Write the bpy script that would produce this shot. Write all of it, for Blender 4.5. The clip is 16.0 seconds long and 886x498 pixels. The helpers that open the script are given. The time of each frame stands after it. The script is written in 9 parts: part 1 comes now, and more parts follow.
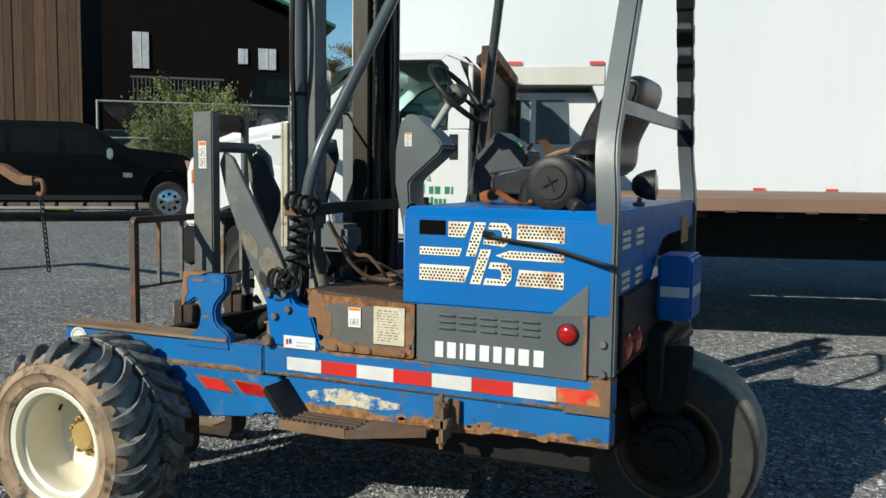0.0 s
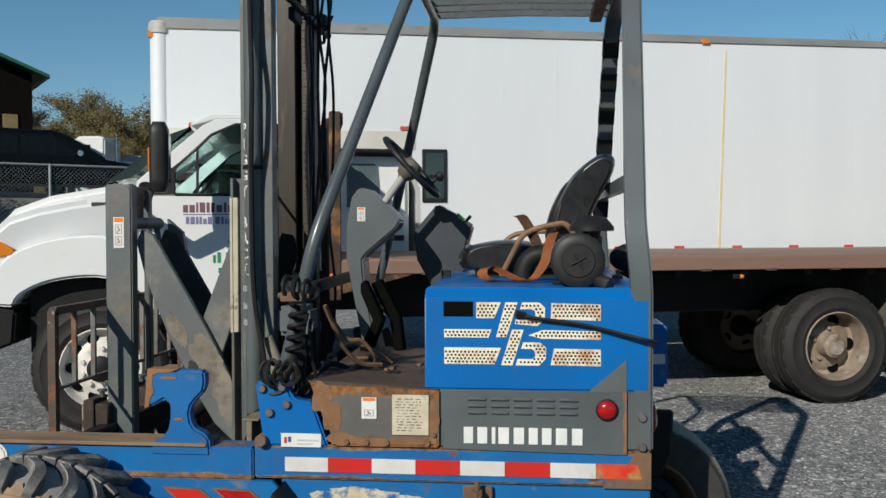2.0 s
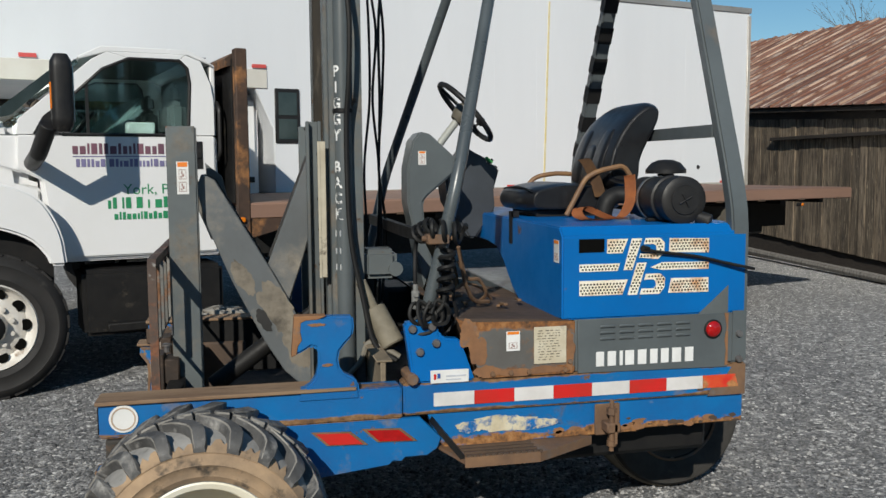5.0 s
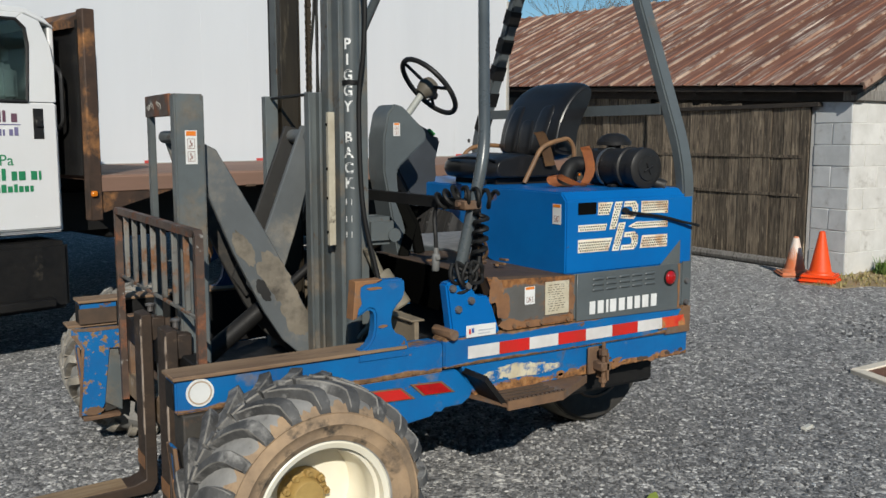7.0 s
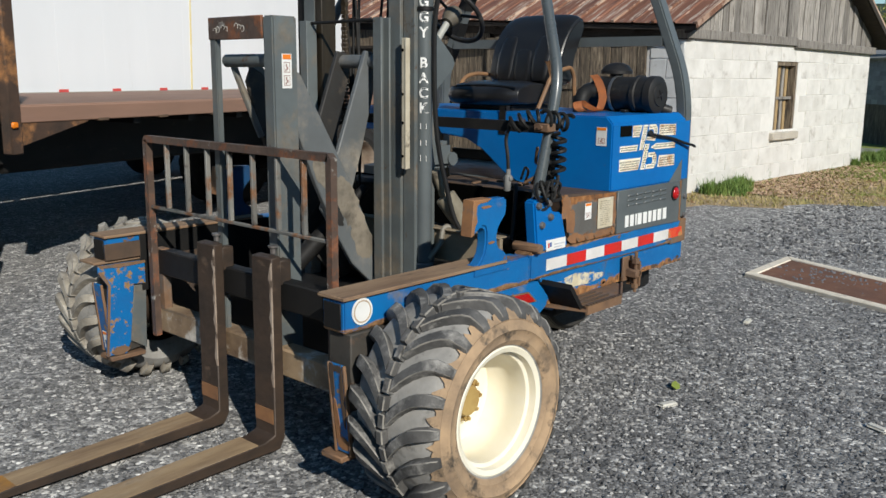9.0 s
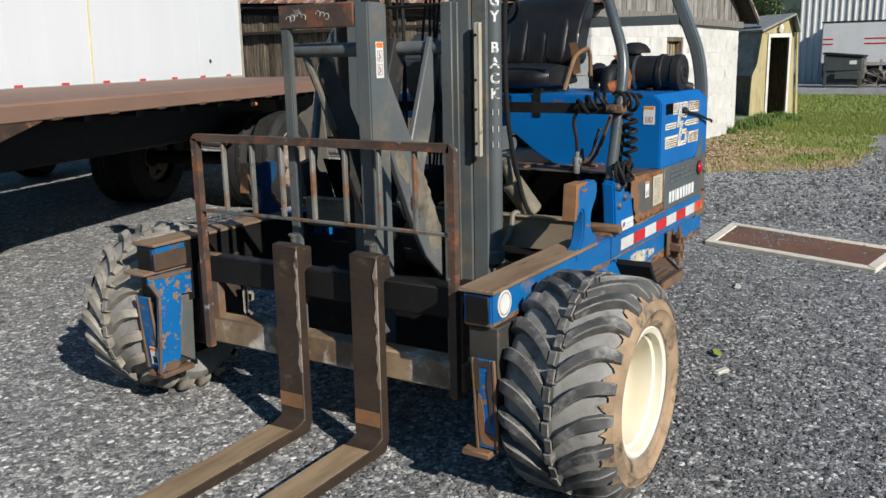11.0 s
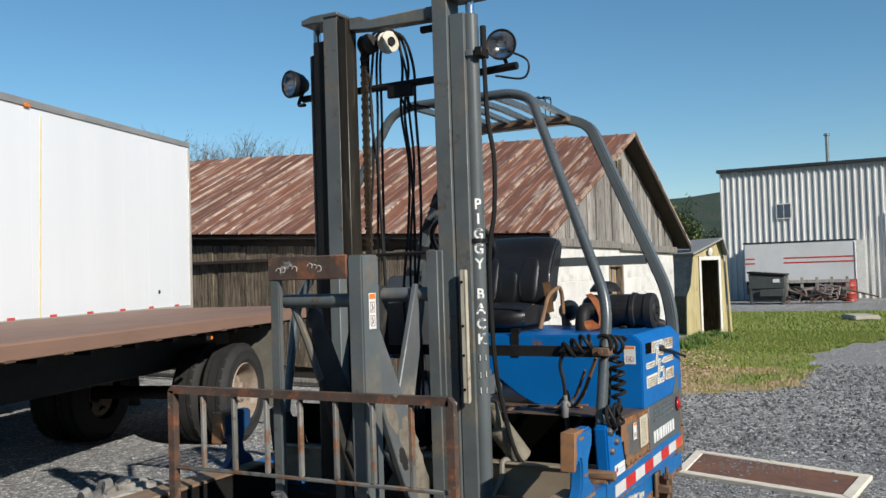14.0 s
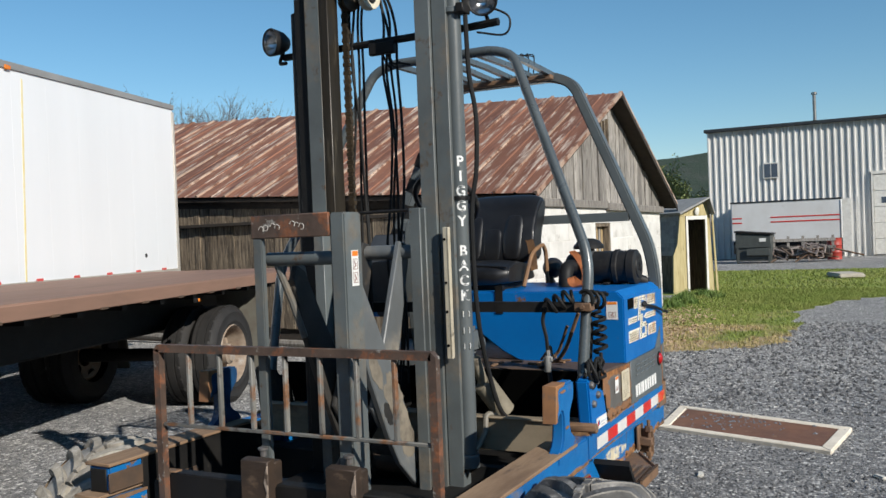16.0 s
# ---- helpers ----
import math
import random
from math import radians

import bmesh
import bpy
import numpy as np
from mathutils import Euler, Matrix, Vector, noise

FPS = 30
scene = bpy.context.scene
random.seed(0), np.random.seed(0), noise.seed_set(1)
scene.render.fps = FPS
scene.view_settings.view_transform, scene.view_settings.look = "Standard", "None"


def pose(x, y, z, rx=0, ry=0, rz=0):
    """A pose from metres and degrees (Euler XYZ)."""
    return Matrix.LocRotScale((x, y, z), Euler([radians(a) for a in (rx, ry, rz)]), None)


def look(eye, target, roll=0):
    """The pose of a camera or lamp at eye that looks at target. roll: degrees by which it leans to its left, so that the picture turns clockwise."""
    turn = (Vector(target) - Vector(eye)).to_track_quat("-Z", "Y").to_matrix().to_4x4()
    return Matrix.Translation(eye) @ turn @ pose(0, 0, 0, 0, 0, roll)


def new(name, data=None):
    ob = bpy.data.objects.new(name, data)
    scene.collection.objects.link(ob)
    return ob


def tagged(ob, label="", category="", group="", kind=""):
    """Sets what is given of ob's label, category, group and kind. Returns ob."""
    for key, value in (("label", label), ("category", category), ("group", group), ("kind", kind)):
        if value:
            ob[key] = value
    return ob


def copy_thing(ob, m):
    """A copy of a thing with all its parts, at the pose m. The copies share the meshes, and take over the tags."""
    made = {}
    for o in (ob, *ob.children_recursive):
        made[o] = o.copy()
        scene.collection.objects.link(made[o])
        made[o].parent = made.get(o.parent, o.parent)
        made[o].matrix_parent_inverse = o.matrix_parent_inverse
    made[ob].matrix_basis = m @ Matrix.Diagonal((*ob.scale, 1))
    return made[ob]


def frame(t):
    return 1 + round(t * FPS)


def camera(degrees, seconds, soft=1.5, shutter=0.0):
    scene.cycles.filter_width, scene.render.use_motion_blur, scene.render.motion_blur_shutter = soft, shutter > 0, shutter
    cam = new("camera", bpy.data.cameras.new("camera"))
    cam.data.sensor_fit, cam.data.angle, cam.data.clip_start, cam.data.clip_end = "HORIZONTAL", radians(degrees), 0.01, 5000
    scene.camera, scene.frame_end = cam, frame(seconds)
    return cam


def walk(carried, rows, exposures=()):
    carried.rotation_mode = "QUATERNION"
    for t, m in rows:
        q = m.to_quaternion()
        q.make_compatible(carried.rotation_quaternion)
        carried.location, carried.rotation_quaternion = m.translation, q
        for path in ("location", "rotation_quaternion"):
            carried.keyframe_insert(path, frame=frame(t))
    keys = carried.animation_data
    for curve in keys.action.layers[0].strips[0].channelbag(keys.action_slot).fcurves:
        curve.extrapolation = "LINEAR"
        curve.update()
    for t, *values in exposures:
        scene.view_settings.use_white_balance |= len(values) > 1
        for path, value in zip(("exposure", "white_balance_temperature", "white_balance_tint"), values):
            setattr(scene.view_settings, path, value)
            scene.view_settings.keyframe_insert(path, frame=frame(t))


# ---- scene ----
cam = camera(53.0, 16.0)
PATH = [
    (0, (0.68, -2.822, 1.455), (-0.129, -1.002, 1.281), 0.7),
    (0.5, (0.404, -2.91, 1.442), (-0.336, -1.059, 1.274), 0.2),
    (1, (0.13, -3.018, 1.454), (-0.42, -1.103, 1.289), 0.4),
    (1.5, (-0.144, -2.978, 1.443), (-0.518, -1.02, 1.28), 0.3),
    (2, (-0.366, -3.0, 1.534), (-0.565, -1.011, 1.487), -0.2),
    (2.5, (-0.595, -3.121, 1.61), (-0.605, -1.123, 1.689), -2.1),
    (3, (-0.853, -3.053, 1.55), (-0.783, -1.055, 1.6), -2.2),
    (3.5, (-1.072, -3.034, 1.547), (-0.918, -1.04, 1.504), -1.7),
    (4, (-1.34, -3.142, 1.56), (-1.098, -1.16, 1.441), -1.0),
    (6.5, (-2.77, -2.909, 1.559), (-1.898, -1.127, 1.305), -0.2),
    (7, (-3.128, -2.841, 1.556), (-2.069, -1.163, 1.308), 0.0),
    (7.5, (-3.415, -2.686, 1.547), (-2.242, -1.084, 1.301), 0.0),
    (8, (-3.706, -2.49, 1.544), (-2.455, -0.949, 1.296), 0.1),
    (8.5, (-4.047, -2.358, 1.544), (-2.71, -0.909, 1.206), 0.4),
    (9, (-4.266, -2.162, 1.517), (-2.811, -0.846, 1.129), 0.5),
    (9.5, (-4.446, -1.939, 1.524), (-2.936, -0.687, 1.133), 0.1),
    (12, (-4.866, -1.169, 1.546), (-3.122, -0.264, 1.172), -1.0),
    (12.5, (-4.862, -1.161, 1.575), (-3.094, -0.255, 1.341), -1.2),
    (13, (-4.851, -1.145, 1.584), (-3.077, -0.231, 1.459), -1.4),
    (13.5, (-4.845, -1.135, 1.618), (-3.069, -0.216, 1.558), -1.6),
    (14, (-4.837, -1.133, 1.648), (-3.069, -0.201, 1.703), -1.8),
    (14.5, (-4.833, -1.142, 1.672), (-3.076, -0.193, 1.771), -2.5),
    (15, (-4.842, -1.145, 1.669), (-3.074, -0.215, 1.766), -2.9),
    (15.5, (-4.85, -1.15, 1.643), (-3.081, -0.221, 1.718), -2.5),
    (16, (-4.843, -1.164, 1.625), (-3.064, -0.251, 1.595), -2.3),
]
walk(cam, [(t, look(eye, target, roll)) for t, eye, target, roll in PATH], exposures=[(0, 0.02, 6500, 2.5), (1.0, 0.0, 6500, 3.5), (1.45, -0.08, 6500, 6.5), (2.0, -0.30, 6500, 7), (2.5, -0.42, 6500, 8), (3.0, -0.46, 6500, 9), (3.5, -0.40, 6500, 9), (4.4, -0.34, 6500, 8), (7, -0.31, 6500, 8), (8.2, -0.24, 6500, 8), (9.5, 0.02, 6500, 9), (12.5, 0.08, 6500, 10), (14.5, 0.11, 6500, 10), (16, 0.12, 6500, 10)])

# ---- world and sun ----
world = bpy.data.worlds.new("sky")
scene.world = world
world.use_nodes = True
wn = world.node_tree.nodes
sky = wn.new("ShaderNodeTexSky")
sky.sky_type = "NISHITA"
sky.sun_disc = False
SUN_TO = Vector((-0.735, -1.60, 1.0)).normalized()
sky.sun_elevation = math.asin(SUN_TO.z)
sky.sun_rotation = math.atan2(SUN_TO.x, SUN_TO.y)
sky.air_density, sky.dust_density, sky.ozone_density = 1.0, 0.0, 4.0
wn["Background"].inputs[1].default_value = 0.099
tint = wn.new("ShaderNodeHueSaturation")
tint.inputs["Saturation"].default_value = 1.13
tint.inputs["Hue"].default_value = 0.489
world.node_tree.links.new(sky.outputs[0], tint.inputs["Color"])
world.node_tree.links.new(tint.outputs[0], wn["Background"].inputs[0])
sun = new("sun", bpy.data.lights.new("sun", "SUN"))
sun.data.energy, sun.data.angle, sun.data.color = 5.0, radians(0.53), (1.0, 0.945, 0.855)
sun.matrix_world = look(SUN_TO * 60, (0, 0, 0))

# ---- mesh helpers ----


def link_mesh(name, bm, material):
    me = bpy.data.meshes.new(name)
    bm.normal_update()
    bm.to_mesh(me)
    bm.free()
    if material is not None:
        me.materials.append(material)
    return me


def smooth(me, angle=38):
    me.shade_smooth()
    me.set_sharp_from_angle(angle=radians(angle))
    return me


def part(name, bm, material, parent, label=""):
    """One mesh under a thing or under a part, in the thing's own space."""
    ob = new(name, smooth(link_mesh(name, bm, material)))
    ob.parent = parent
    return tagged(ob, label)


def whole(name, bm, material, label, category, group="", kind="", m=None):
    """A thing that is one mesh."""
    ob = new(name, smooth(link_mesh(name, bm, material)))
    if m is not None:
        ob.matrix_world = m
    return tagged(ob, label, category, group, kind)


def thing(name, m, label, category, group="", kind=""):
    ob = new(name)
    ob.empty_display_size = 0.2
    ob.matrix_world = m
    return tagged(ob, label, category, group, kind)


def shared(name, me, m, parent):
    ob = new(name, me)
    ob.parent = parent
    ob.matrix_basis = m
    return ob


def bevel(bm, w, seg=1, angle=30):
    if w > 0:
        es = [e for e in bm.edges if len(e.link_faces) == 2 and e.calc_face_angle(0) > radians(angle)]
        bmesh.ops.bevel(bm, geom=es, offset=w, segments=seg, affect="EDGES", clamp_overlap=True)
    return bm


def box(x0, x1, y0, y1, z0, z1, w=0.0, seg=1):
    bm = bmesh.new()
    bmesh.ops.create_cube(bm, size=1, matrix=Matrix.Translation(((x0 + x1) / 2, (y0 + y1) / 2, (z0 + z1) / 2)) @ Matrix.Diagonal((x1 - x0, y1 - y0, z1 - z0, 1)))
    return bevel(bm, w, seg)


def prism(pts, axis, a, b, w=0.0, seg=1):
    """A polygon of two coordinates pushed from a to b along an axis."""
    put = {"y": lambda p, q: (p[0], q, p[1]), "x": lambda p, q: (q, p[0], p[1]), "z": lambda p, q: (p[0], p[1], q)}[axis]
    bm = bmesh.new()
    one = [bm.verts.new(put(p, a)) for p in pts]
    two = [bm.verts.new(put(p, b)) for p in pts]
    bm.faces.new(one)
    bm.faces.new(two[::-1])
    n = len(pts)
    for i in range(n):
        bm.faces.new((one[i], two[i], two[(i + 1) % n], one[(i + 1) % n]))
    bmesh.ops.recalc_face_normals(bm, faces=bm.faces)
    return bevel(bm, w, seg)


def tube(pts, r, seg=10, caps=True, flat=None):
    """A round (or, with flat=(w, h), rectangular) bar along a line of points."""
    P = [Vector(p) for p in pts]
    bm = bmesh.new()
    rings, up = [], None
    for i, p in enumerate(P):
        d = (P[min(i + 1, len(P) - 1)] - P[max(i - 1, 0)]).normalized()
        if up is None:
            up = Vector((0, 0, 1)) if abs(d.z) < 0.9 else Vector((1, 0, 0))
        s = d.cross(up).normalized()
        up = s.cross(d).normalized()
        rr = r[i] if isinstance(r, (list, tuple)) else r
        if flat:
            ring = [s * a * flat[0] / 2 + up * c * flat[1] / 2 for a, c in ((-1, -1), (1, -1), (1, 1), (-1, 1))]
        else:
            ring = [(s * math.cos(t) + up * math.sin(t)) * rr for t in (2 * math.pi * k / seg for k in range(seg))]
        rings.append([bm.verts.new(p + v) for v in ring])
    n = len(rings[0])
    for a, c in zip(rings, rings[1:]):
        for k in range(n):
            bm.faces.new((a[k], a[(k + 1) % n], c[(k + 1) % n], c[k]))
    if caps:
        bm.faces.new(rings[0][::-1])
        bm.faces.new(rings[-1])
    bmesh.ops.recalc_face_normals(bm, faces=bm.faces)
    return bm


def curve(pts, steps=6):
    """A smooth line through points (Catmull-Rom)."""
    P = [Vector(p) for p in pts]
    P = [P[0] * 2 - P[1]] + P + [P[-1] * 2 - P[-2]]
    out = []
    for i in range(1, len(P) - 2):
        for k in range(steps):
            t = k / steps
            a, b, c, d = P[i - 1:i + 3]
            out.append(0.5 * ((2 * b) + (c - a) * t + (2 * a - 5 * b + 4 * c - d) * t * t + (3 * b - a - 3 * c + d) * t ** 3))
    return out + [P[-2]]


def rounded(pts, r, steps=5):
    """A polyline with its inner corners rounded off."""
    P = [Vector(p) for p in pts]
    out = [P[0]]
    for a, b, c in zip(P, P[1:], P[2:]):
        u, v = (a - b), (c - b)
        k = min(r, u.length * 0.45, v.length * 0.45)
        s, e = b + u.normalized() * k, b + v.normalized() * k
        for i in range(steps + 1):
            t = i / steps
            out.append((1 - t) ** 2 * s + 2 * t * (1 - t) * b + t * t * e)
    return out + [P[-1]]


def rod(a, b, r, seg=12, w=0.0):
    return bevel(tube((a, b), r, seg), w)


def lathe(profile, origin, axis, seg=32, closed=False):
    """A profile of (radius, height) turned round an axis through origin."""
    q = Vector((0, 0, 1)).rotation_difference(Vector(axis)).to_matrix()
    o = Vector(origin)
    bm = bmesh.new()
    rings = []
    for r, h in profile:
        if r < 1e-6:
            rings.append([bm.verts.new(o + q @ Vector((0, 0, h)))])
        else:
            rings.append([bm.verts.new(o + q @ Vector((r * math.cos(t), r * math.sin(t), h))) for t in (2 * math.pi * k / seg for k in range(seg))])
    pairs = list(zip(rings, rings[1:])) + ([(rings[-1], rings[0])] if closed else [])
    for a, b in pairs:
        for k in range(seg):
            j = (k + 1) % seg
            if len(a) == 1:
                bm.faces.new((a[0], b[j], b[k]))
            elif len(b) == 1:
                bm.faces.new((a[k], a[j], b[0]))
            else:
                bm.faces.new((a[k], a[j], b[j], b[k]))
    bmesh.ops.recalc_face_normals(bm, faces=bm.faces)
    return bm


def join(*bms):
    out = bms[0]
    for b in bms[1:]:
        me = bpy.data.meshes.new("joined")
        b.to_mesh(me)
        b.free()
        out.from_mesh(me)
        bpy.data.meshes.remove(me)
    return out


def moved(bm, m):
    bm.transform(m)
    return bm


def letters(text, size, m, depth=0.002, spacing=1.0, weight=0.0):
    """Raised lettering as a bmesh: it reads along x, upright along y of m."""
    cu = bpy.data.curves.new("text", "FONT")
    cu.body, cu.size, cu.extrude, cu.align_x, cu.align_y, cu.resolution_u, cu.space_character = text, size, depth / 2, "CENTER", "CENTER", 3, spacing
    cu.offset = weight
    ob = new("text", cu)
    me = bpy.data.meshes.new_from_object(ob.evaluated_get(bpy.context.evaluated_depsgraph_get()))
    bm = bmesh.new()
    bm.from_mesh(me)
    bm.transform(m)
    bpy.data.objects.remove(ob)
    bpy.data.curves.remove(cu)
    bpy.data.meshes.remove(me)
    return bm


def inside(pts, x, y):
    hit = False
    for (ax, ay), (bx, by) in zip(pts, pts[1:] + pts[:1]):
        if (ay > y) != (by > y) and x < (bx - ax) * (y - ay) / (by - ay) + ax:
            hit = not hit
    return hit


# ---- materials ----


def ramp(nt, a, b, lo=(0, 0, 0, 1), hi=(1, 1, 1, 1)):
    n = nt.nodes.new("ShaderNodeValToRGB")
    n.color_ramp.elements[0].position, n.color_ramp.elements[1].position = a, b
    n.color_ramp.elements[0].color, n.color_ramp.elements[1].color = lo, hi
    return n


def mixer(nt, fac, a, b, mode="MIX"):
    n = nt.nodes.new("ShaderNodeMix")
    n.data_type, n.blend_type = "RGBA", mode
    for sock, v in ((n.inputs[0], fac), (n.inputs[6], a), (n.inputs[7], b)):
        if isinstance(v, bpy.types.NodeSocket):
            nt.links.new(v, sock)
        elif isinstance(v, (tuple, list)):
            sock.default_value = (*v[:3], 1)
        else:
            sock.default_value = v
    return n.outputs[2]


def noise_node(nt, vec, scale, detail=6, rough=0.6, stretch=None, offset=0.0):
    if stretch or offset:
        mp = nt.nodes.new("ShaderNodeMapping")
        mp.inputs["Scale"].default_value = stretch or (1, 1, 1)
        mp.inputs["Location"].default_value = (offset, offset * 1.7, offset * 0.6)
        nt.links.new(vec, mp.inputs[0])
        vec = mp.outputs[0]
    n = nt.nodes.new("ShaderNodeTexNoise")
    n.inputs["Scale"].default_value, n.inputs["Detail"].default_value, n.inputs["Roughness"].default_value = scale, detail, rough
    nt.links.new(vec, n.inputs["Vector"])
    return n.outputs["Fac"]


def surf(name, col, col2=None, rough=0.55, metal=0.0, scale=5.0, spot=None, spot_at=(0.6, 0.7), spot_scale=4.0, spot2=None, spot2_at=(0.62, 0.7), spot2_scale=9.0, bump=0.15, bump_scale=90.0, bump_size=0.003,
         stretch=None, by_piece=0.0, coat=0.0, spot_rough=0.85, spec=0.5):
    """A surface with a main colour that drifts to a second, worn or dirty spots with shapes of their own, grain and fine relief."""
    m = bpy.data.materials.new(name)
    m.use_nodes = True
    nt = m.node_tree
    b = nt.nodes["Principled BSDF"]
    tc = nt.nodes.new("ShaderNodeTexCoord").outputs["Object"]
    if by_piece:
        oi = nt.nodes.new("ShaderNodeObjectInfo")
        ad = nt.nodes.new("ShaderNodeVectorMath")
        ad.operation = "MULTIPLY_ADD"
        nt.links.new(oi.outputs["Random"], ad.inputs[0])
        ad.inputs[1].default_value = (37.0, 23.0, 11.0)
        nt.links.new(tc, ad.inputs[2])
        tc = ad.outputs[0]
    col2 = col2 or tuple(c * 0.75 for c in col)
    r1 = ramp(nt, 0.35, 0.68)
    nt.links.new(noise_node(nt, tc, scale, 8, 0.62, stretch), r1.inputs[0])
    c = mixer(nt, r1.outputs[0], col, col2)
    if by_piece:
        r0 = ramp(nt, 0.0, 1.0, (1 - by_piece,) * 3 + (1,), (1 + by_piece * 0.6,) * 3 + (1,))
        nt.links.new(oi.outputs["Random"], r0.inputs[0])
        c = mixer(nt, 1.0, c, r0.outputs[0], "MULTIPLY")
    rough_v = nt.nodes.new("ShaderNodeMath")
    rough_v.operation = "MULTIPLY_ADD"
    nt.links.new(noise_node(nt, tc, scale * 4, 5, 0.6, stretch), rough_v.inputs[0])
    rough_v.inputs[1].default_value, rough_v.inputs[2].default_value = 0.3, max(rough - 0.15, 0.02)
    rv, mv = rough_v.outputs[0], None
    for sp, at, sc, off in ((spot, spot_at, spot_scale, 3.1), (spot2, spot2_at, spot2_scale, 7.7)):
        if sp:
            r2 = ramp(nt, *at)
            nt.links.new(noise_node(nt, tc, sc, 9, 0.68, stretch, off), r2.inputs[0])
            r3 = ramp(nt, 0.3, 0.75, tuple(v * 0.55 for v in sp) + (1,), tuple(min(v * 1.35, 1) for v in sp) + (1,))
            nt.links.new(noise_node(nt, tc, sc * 6, 6, 0.7, None, off), r3.inputs[0])
            c = mixer(nt, r2.outputs[0], c, r3.outputs[0])
            mm = nt.nodes.new("ShaderNodeMix")
            nt.links.new(r2.outputs[0], mm.inputs[0])
            nt.links.new(rv, mm.inputs[2])
            mm.inputs[3].default_value = spot_rough
            rv = mm.outputs[0]
            mk = nt.nodes.new("ShaderNodeMath")
            mk.operation = "MULTIPLY_ADD"
            nt.links.new(r2.outputs[0], mk.inputs[0])
            mk.inputs[1].default_value = -metal
            if mv is None:
                mk.inputs[2].default_value = metal
            else:
                nt.links.new(mv, mk.inputs[2])
            mk.use_clamp = True
            mv = mk.outputs[0]
    nt.links.new(c, b.inputs["Base Color"])
    nt.links.new(rv, b.inputs["Roughness"])
    if mv is not None and metal > 0:
        nt.links.new(mv, b.inputs["Metallic"])
    else:
        b.inputs["Metallic"].default_value = metal
    b.inputs["Coat Weight"].default_value = coat
    b.inputs["Specular IOR Level"].default_value = spec
    if bump:
        bp = nt.nodes.new("ShaderNodeBump")
        bp.inputs["Strength"].default_value, bp.inputs["Distance"].default_value = bump, bump_size
        nt.links.new(noise_node(nt, tc, bump_scale, 5, 0.65, stretch), bp.inputs["Height"])
        nt.links.new(bp.outputs[0], b.inputs["Normal"])
    return m


def glass(name, tint=(0.75, 0.82, 0.82), rough=0.02):
    m = bpy.data.materials.new(name)
    m.use_nodes = True
    b = m.node_tree.nodes["Principled BSDF"]
    b.inputs["Base Color"].default_value = (*tint, 1)
    b.inputs["Roughness"].default_value = rough
    b.inputs["Transmission Weight"].default_value = 1.0
    b.inputs["IOR"].default_value = 1.2
    return m



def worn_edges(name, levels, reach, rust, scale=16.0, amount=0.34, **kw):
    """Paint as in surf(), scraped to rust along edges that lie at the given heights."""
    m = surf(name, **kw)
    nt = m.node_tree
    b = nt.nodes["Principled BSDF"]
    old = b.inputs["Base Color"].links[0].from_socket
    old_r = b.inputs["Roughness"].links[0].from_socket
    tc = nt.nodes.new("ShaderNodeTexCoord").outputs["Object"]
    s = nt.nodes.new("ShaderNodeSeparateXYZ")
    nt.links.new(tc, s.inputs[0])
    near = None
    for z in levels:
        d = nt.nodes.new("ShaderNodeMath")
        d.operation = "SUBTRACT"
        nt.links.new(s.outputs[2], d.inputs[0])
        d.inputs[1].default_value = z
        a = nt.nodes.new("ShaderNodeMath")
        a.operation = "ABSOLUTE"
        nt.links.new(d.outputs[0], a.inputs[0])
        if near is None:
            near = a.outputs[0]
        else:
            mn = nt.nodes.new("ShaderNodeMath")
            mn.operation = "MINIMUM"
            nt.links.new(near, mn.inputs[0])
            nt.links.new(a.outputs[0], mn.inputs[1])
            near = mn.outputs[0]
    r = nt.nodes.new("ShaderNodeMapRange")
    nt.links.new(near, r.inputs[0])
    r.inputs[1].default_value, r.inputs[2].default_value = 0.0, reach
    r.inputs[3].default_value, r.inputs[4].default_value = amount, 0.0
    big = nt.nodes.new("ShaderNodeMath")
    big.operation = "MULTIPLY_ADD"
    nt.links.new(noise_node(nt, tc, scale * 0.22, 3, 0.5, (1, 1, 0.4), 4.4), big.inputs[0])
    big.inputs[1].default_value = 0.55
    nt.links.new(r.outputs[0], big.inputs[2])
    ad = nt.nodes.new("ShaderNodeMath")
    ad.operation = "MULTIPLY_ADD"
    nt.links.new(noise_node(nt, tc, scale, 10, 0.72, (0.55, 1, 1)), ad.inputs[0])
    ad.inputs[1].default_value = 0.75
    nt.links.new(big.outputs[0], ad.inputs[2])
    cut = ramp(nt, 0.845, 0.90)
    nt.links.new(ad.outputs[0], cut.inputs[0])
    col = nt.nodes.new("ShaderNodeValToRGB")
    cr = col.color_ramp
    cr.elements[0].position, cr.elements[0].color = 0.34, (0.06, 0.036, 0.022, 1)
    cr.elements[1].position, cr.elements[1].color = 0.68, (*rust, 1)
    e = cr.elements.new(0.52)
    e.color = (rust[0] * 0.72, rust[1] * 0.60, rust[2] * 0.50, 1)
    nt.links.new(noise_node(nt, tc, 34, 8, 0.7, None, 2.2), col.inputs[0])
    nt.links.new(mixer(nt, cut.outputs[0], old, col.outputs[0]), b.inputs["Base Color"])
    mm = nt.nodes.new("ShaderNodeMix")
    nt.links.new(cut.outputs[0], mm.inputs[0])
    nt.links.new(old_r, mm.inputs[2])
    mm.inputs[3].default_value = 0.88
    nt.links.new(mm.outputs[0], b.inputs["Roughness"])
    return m


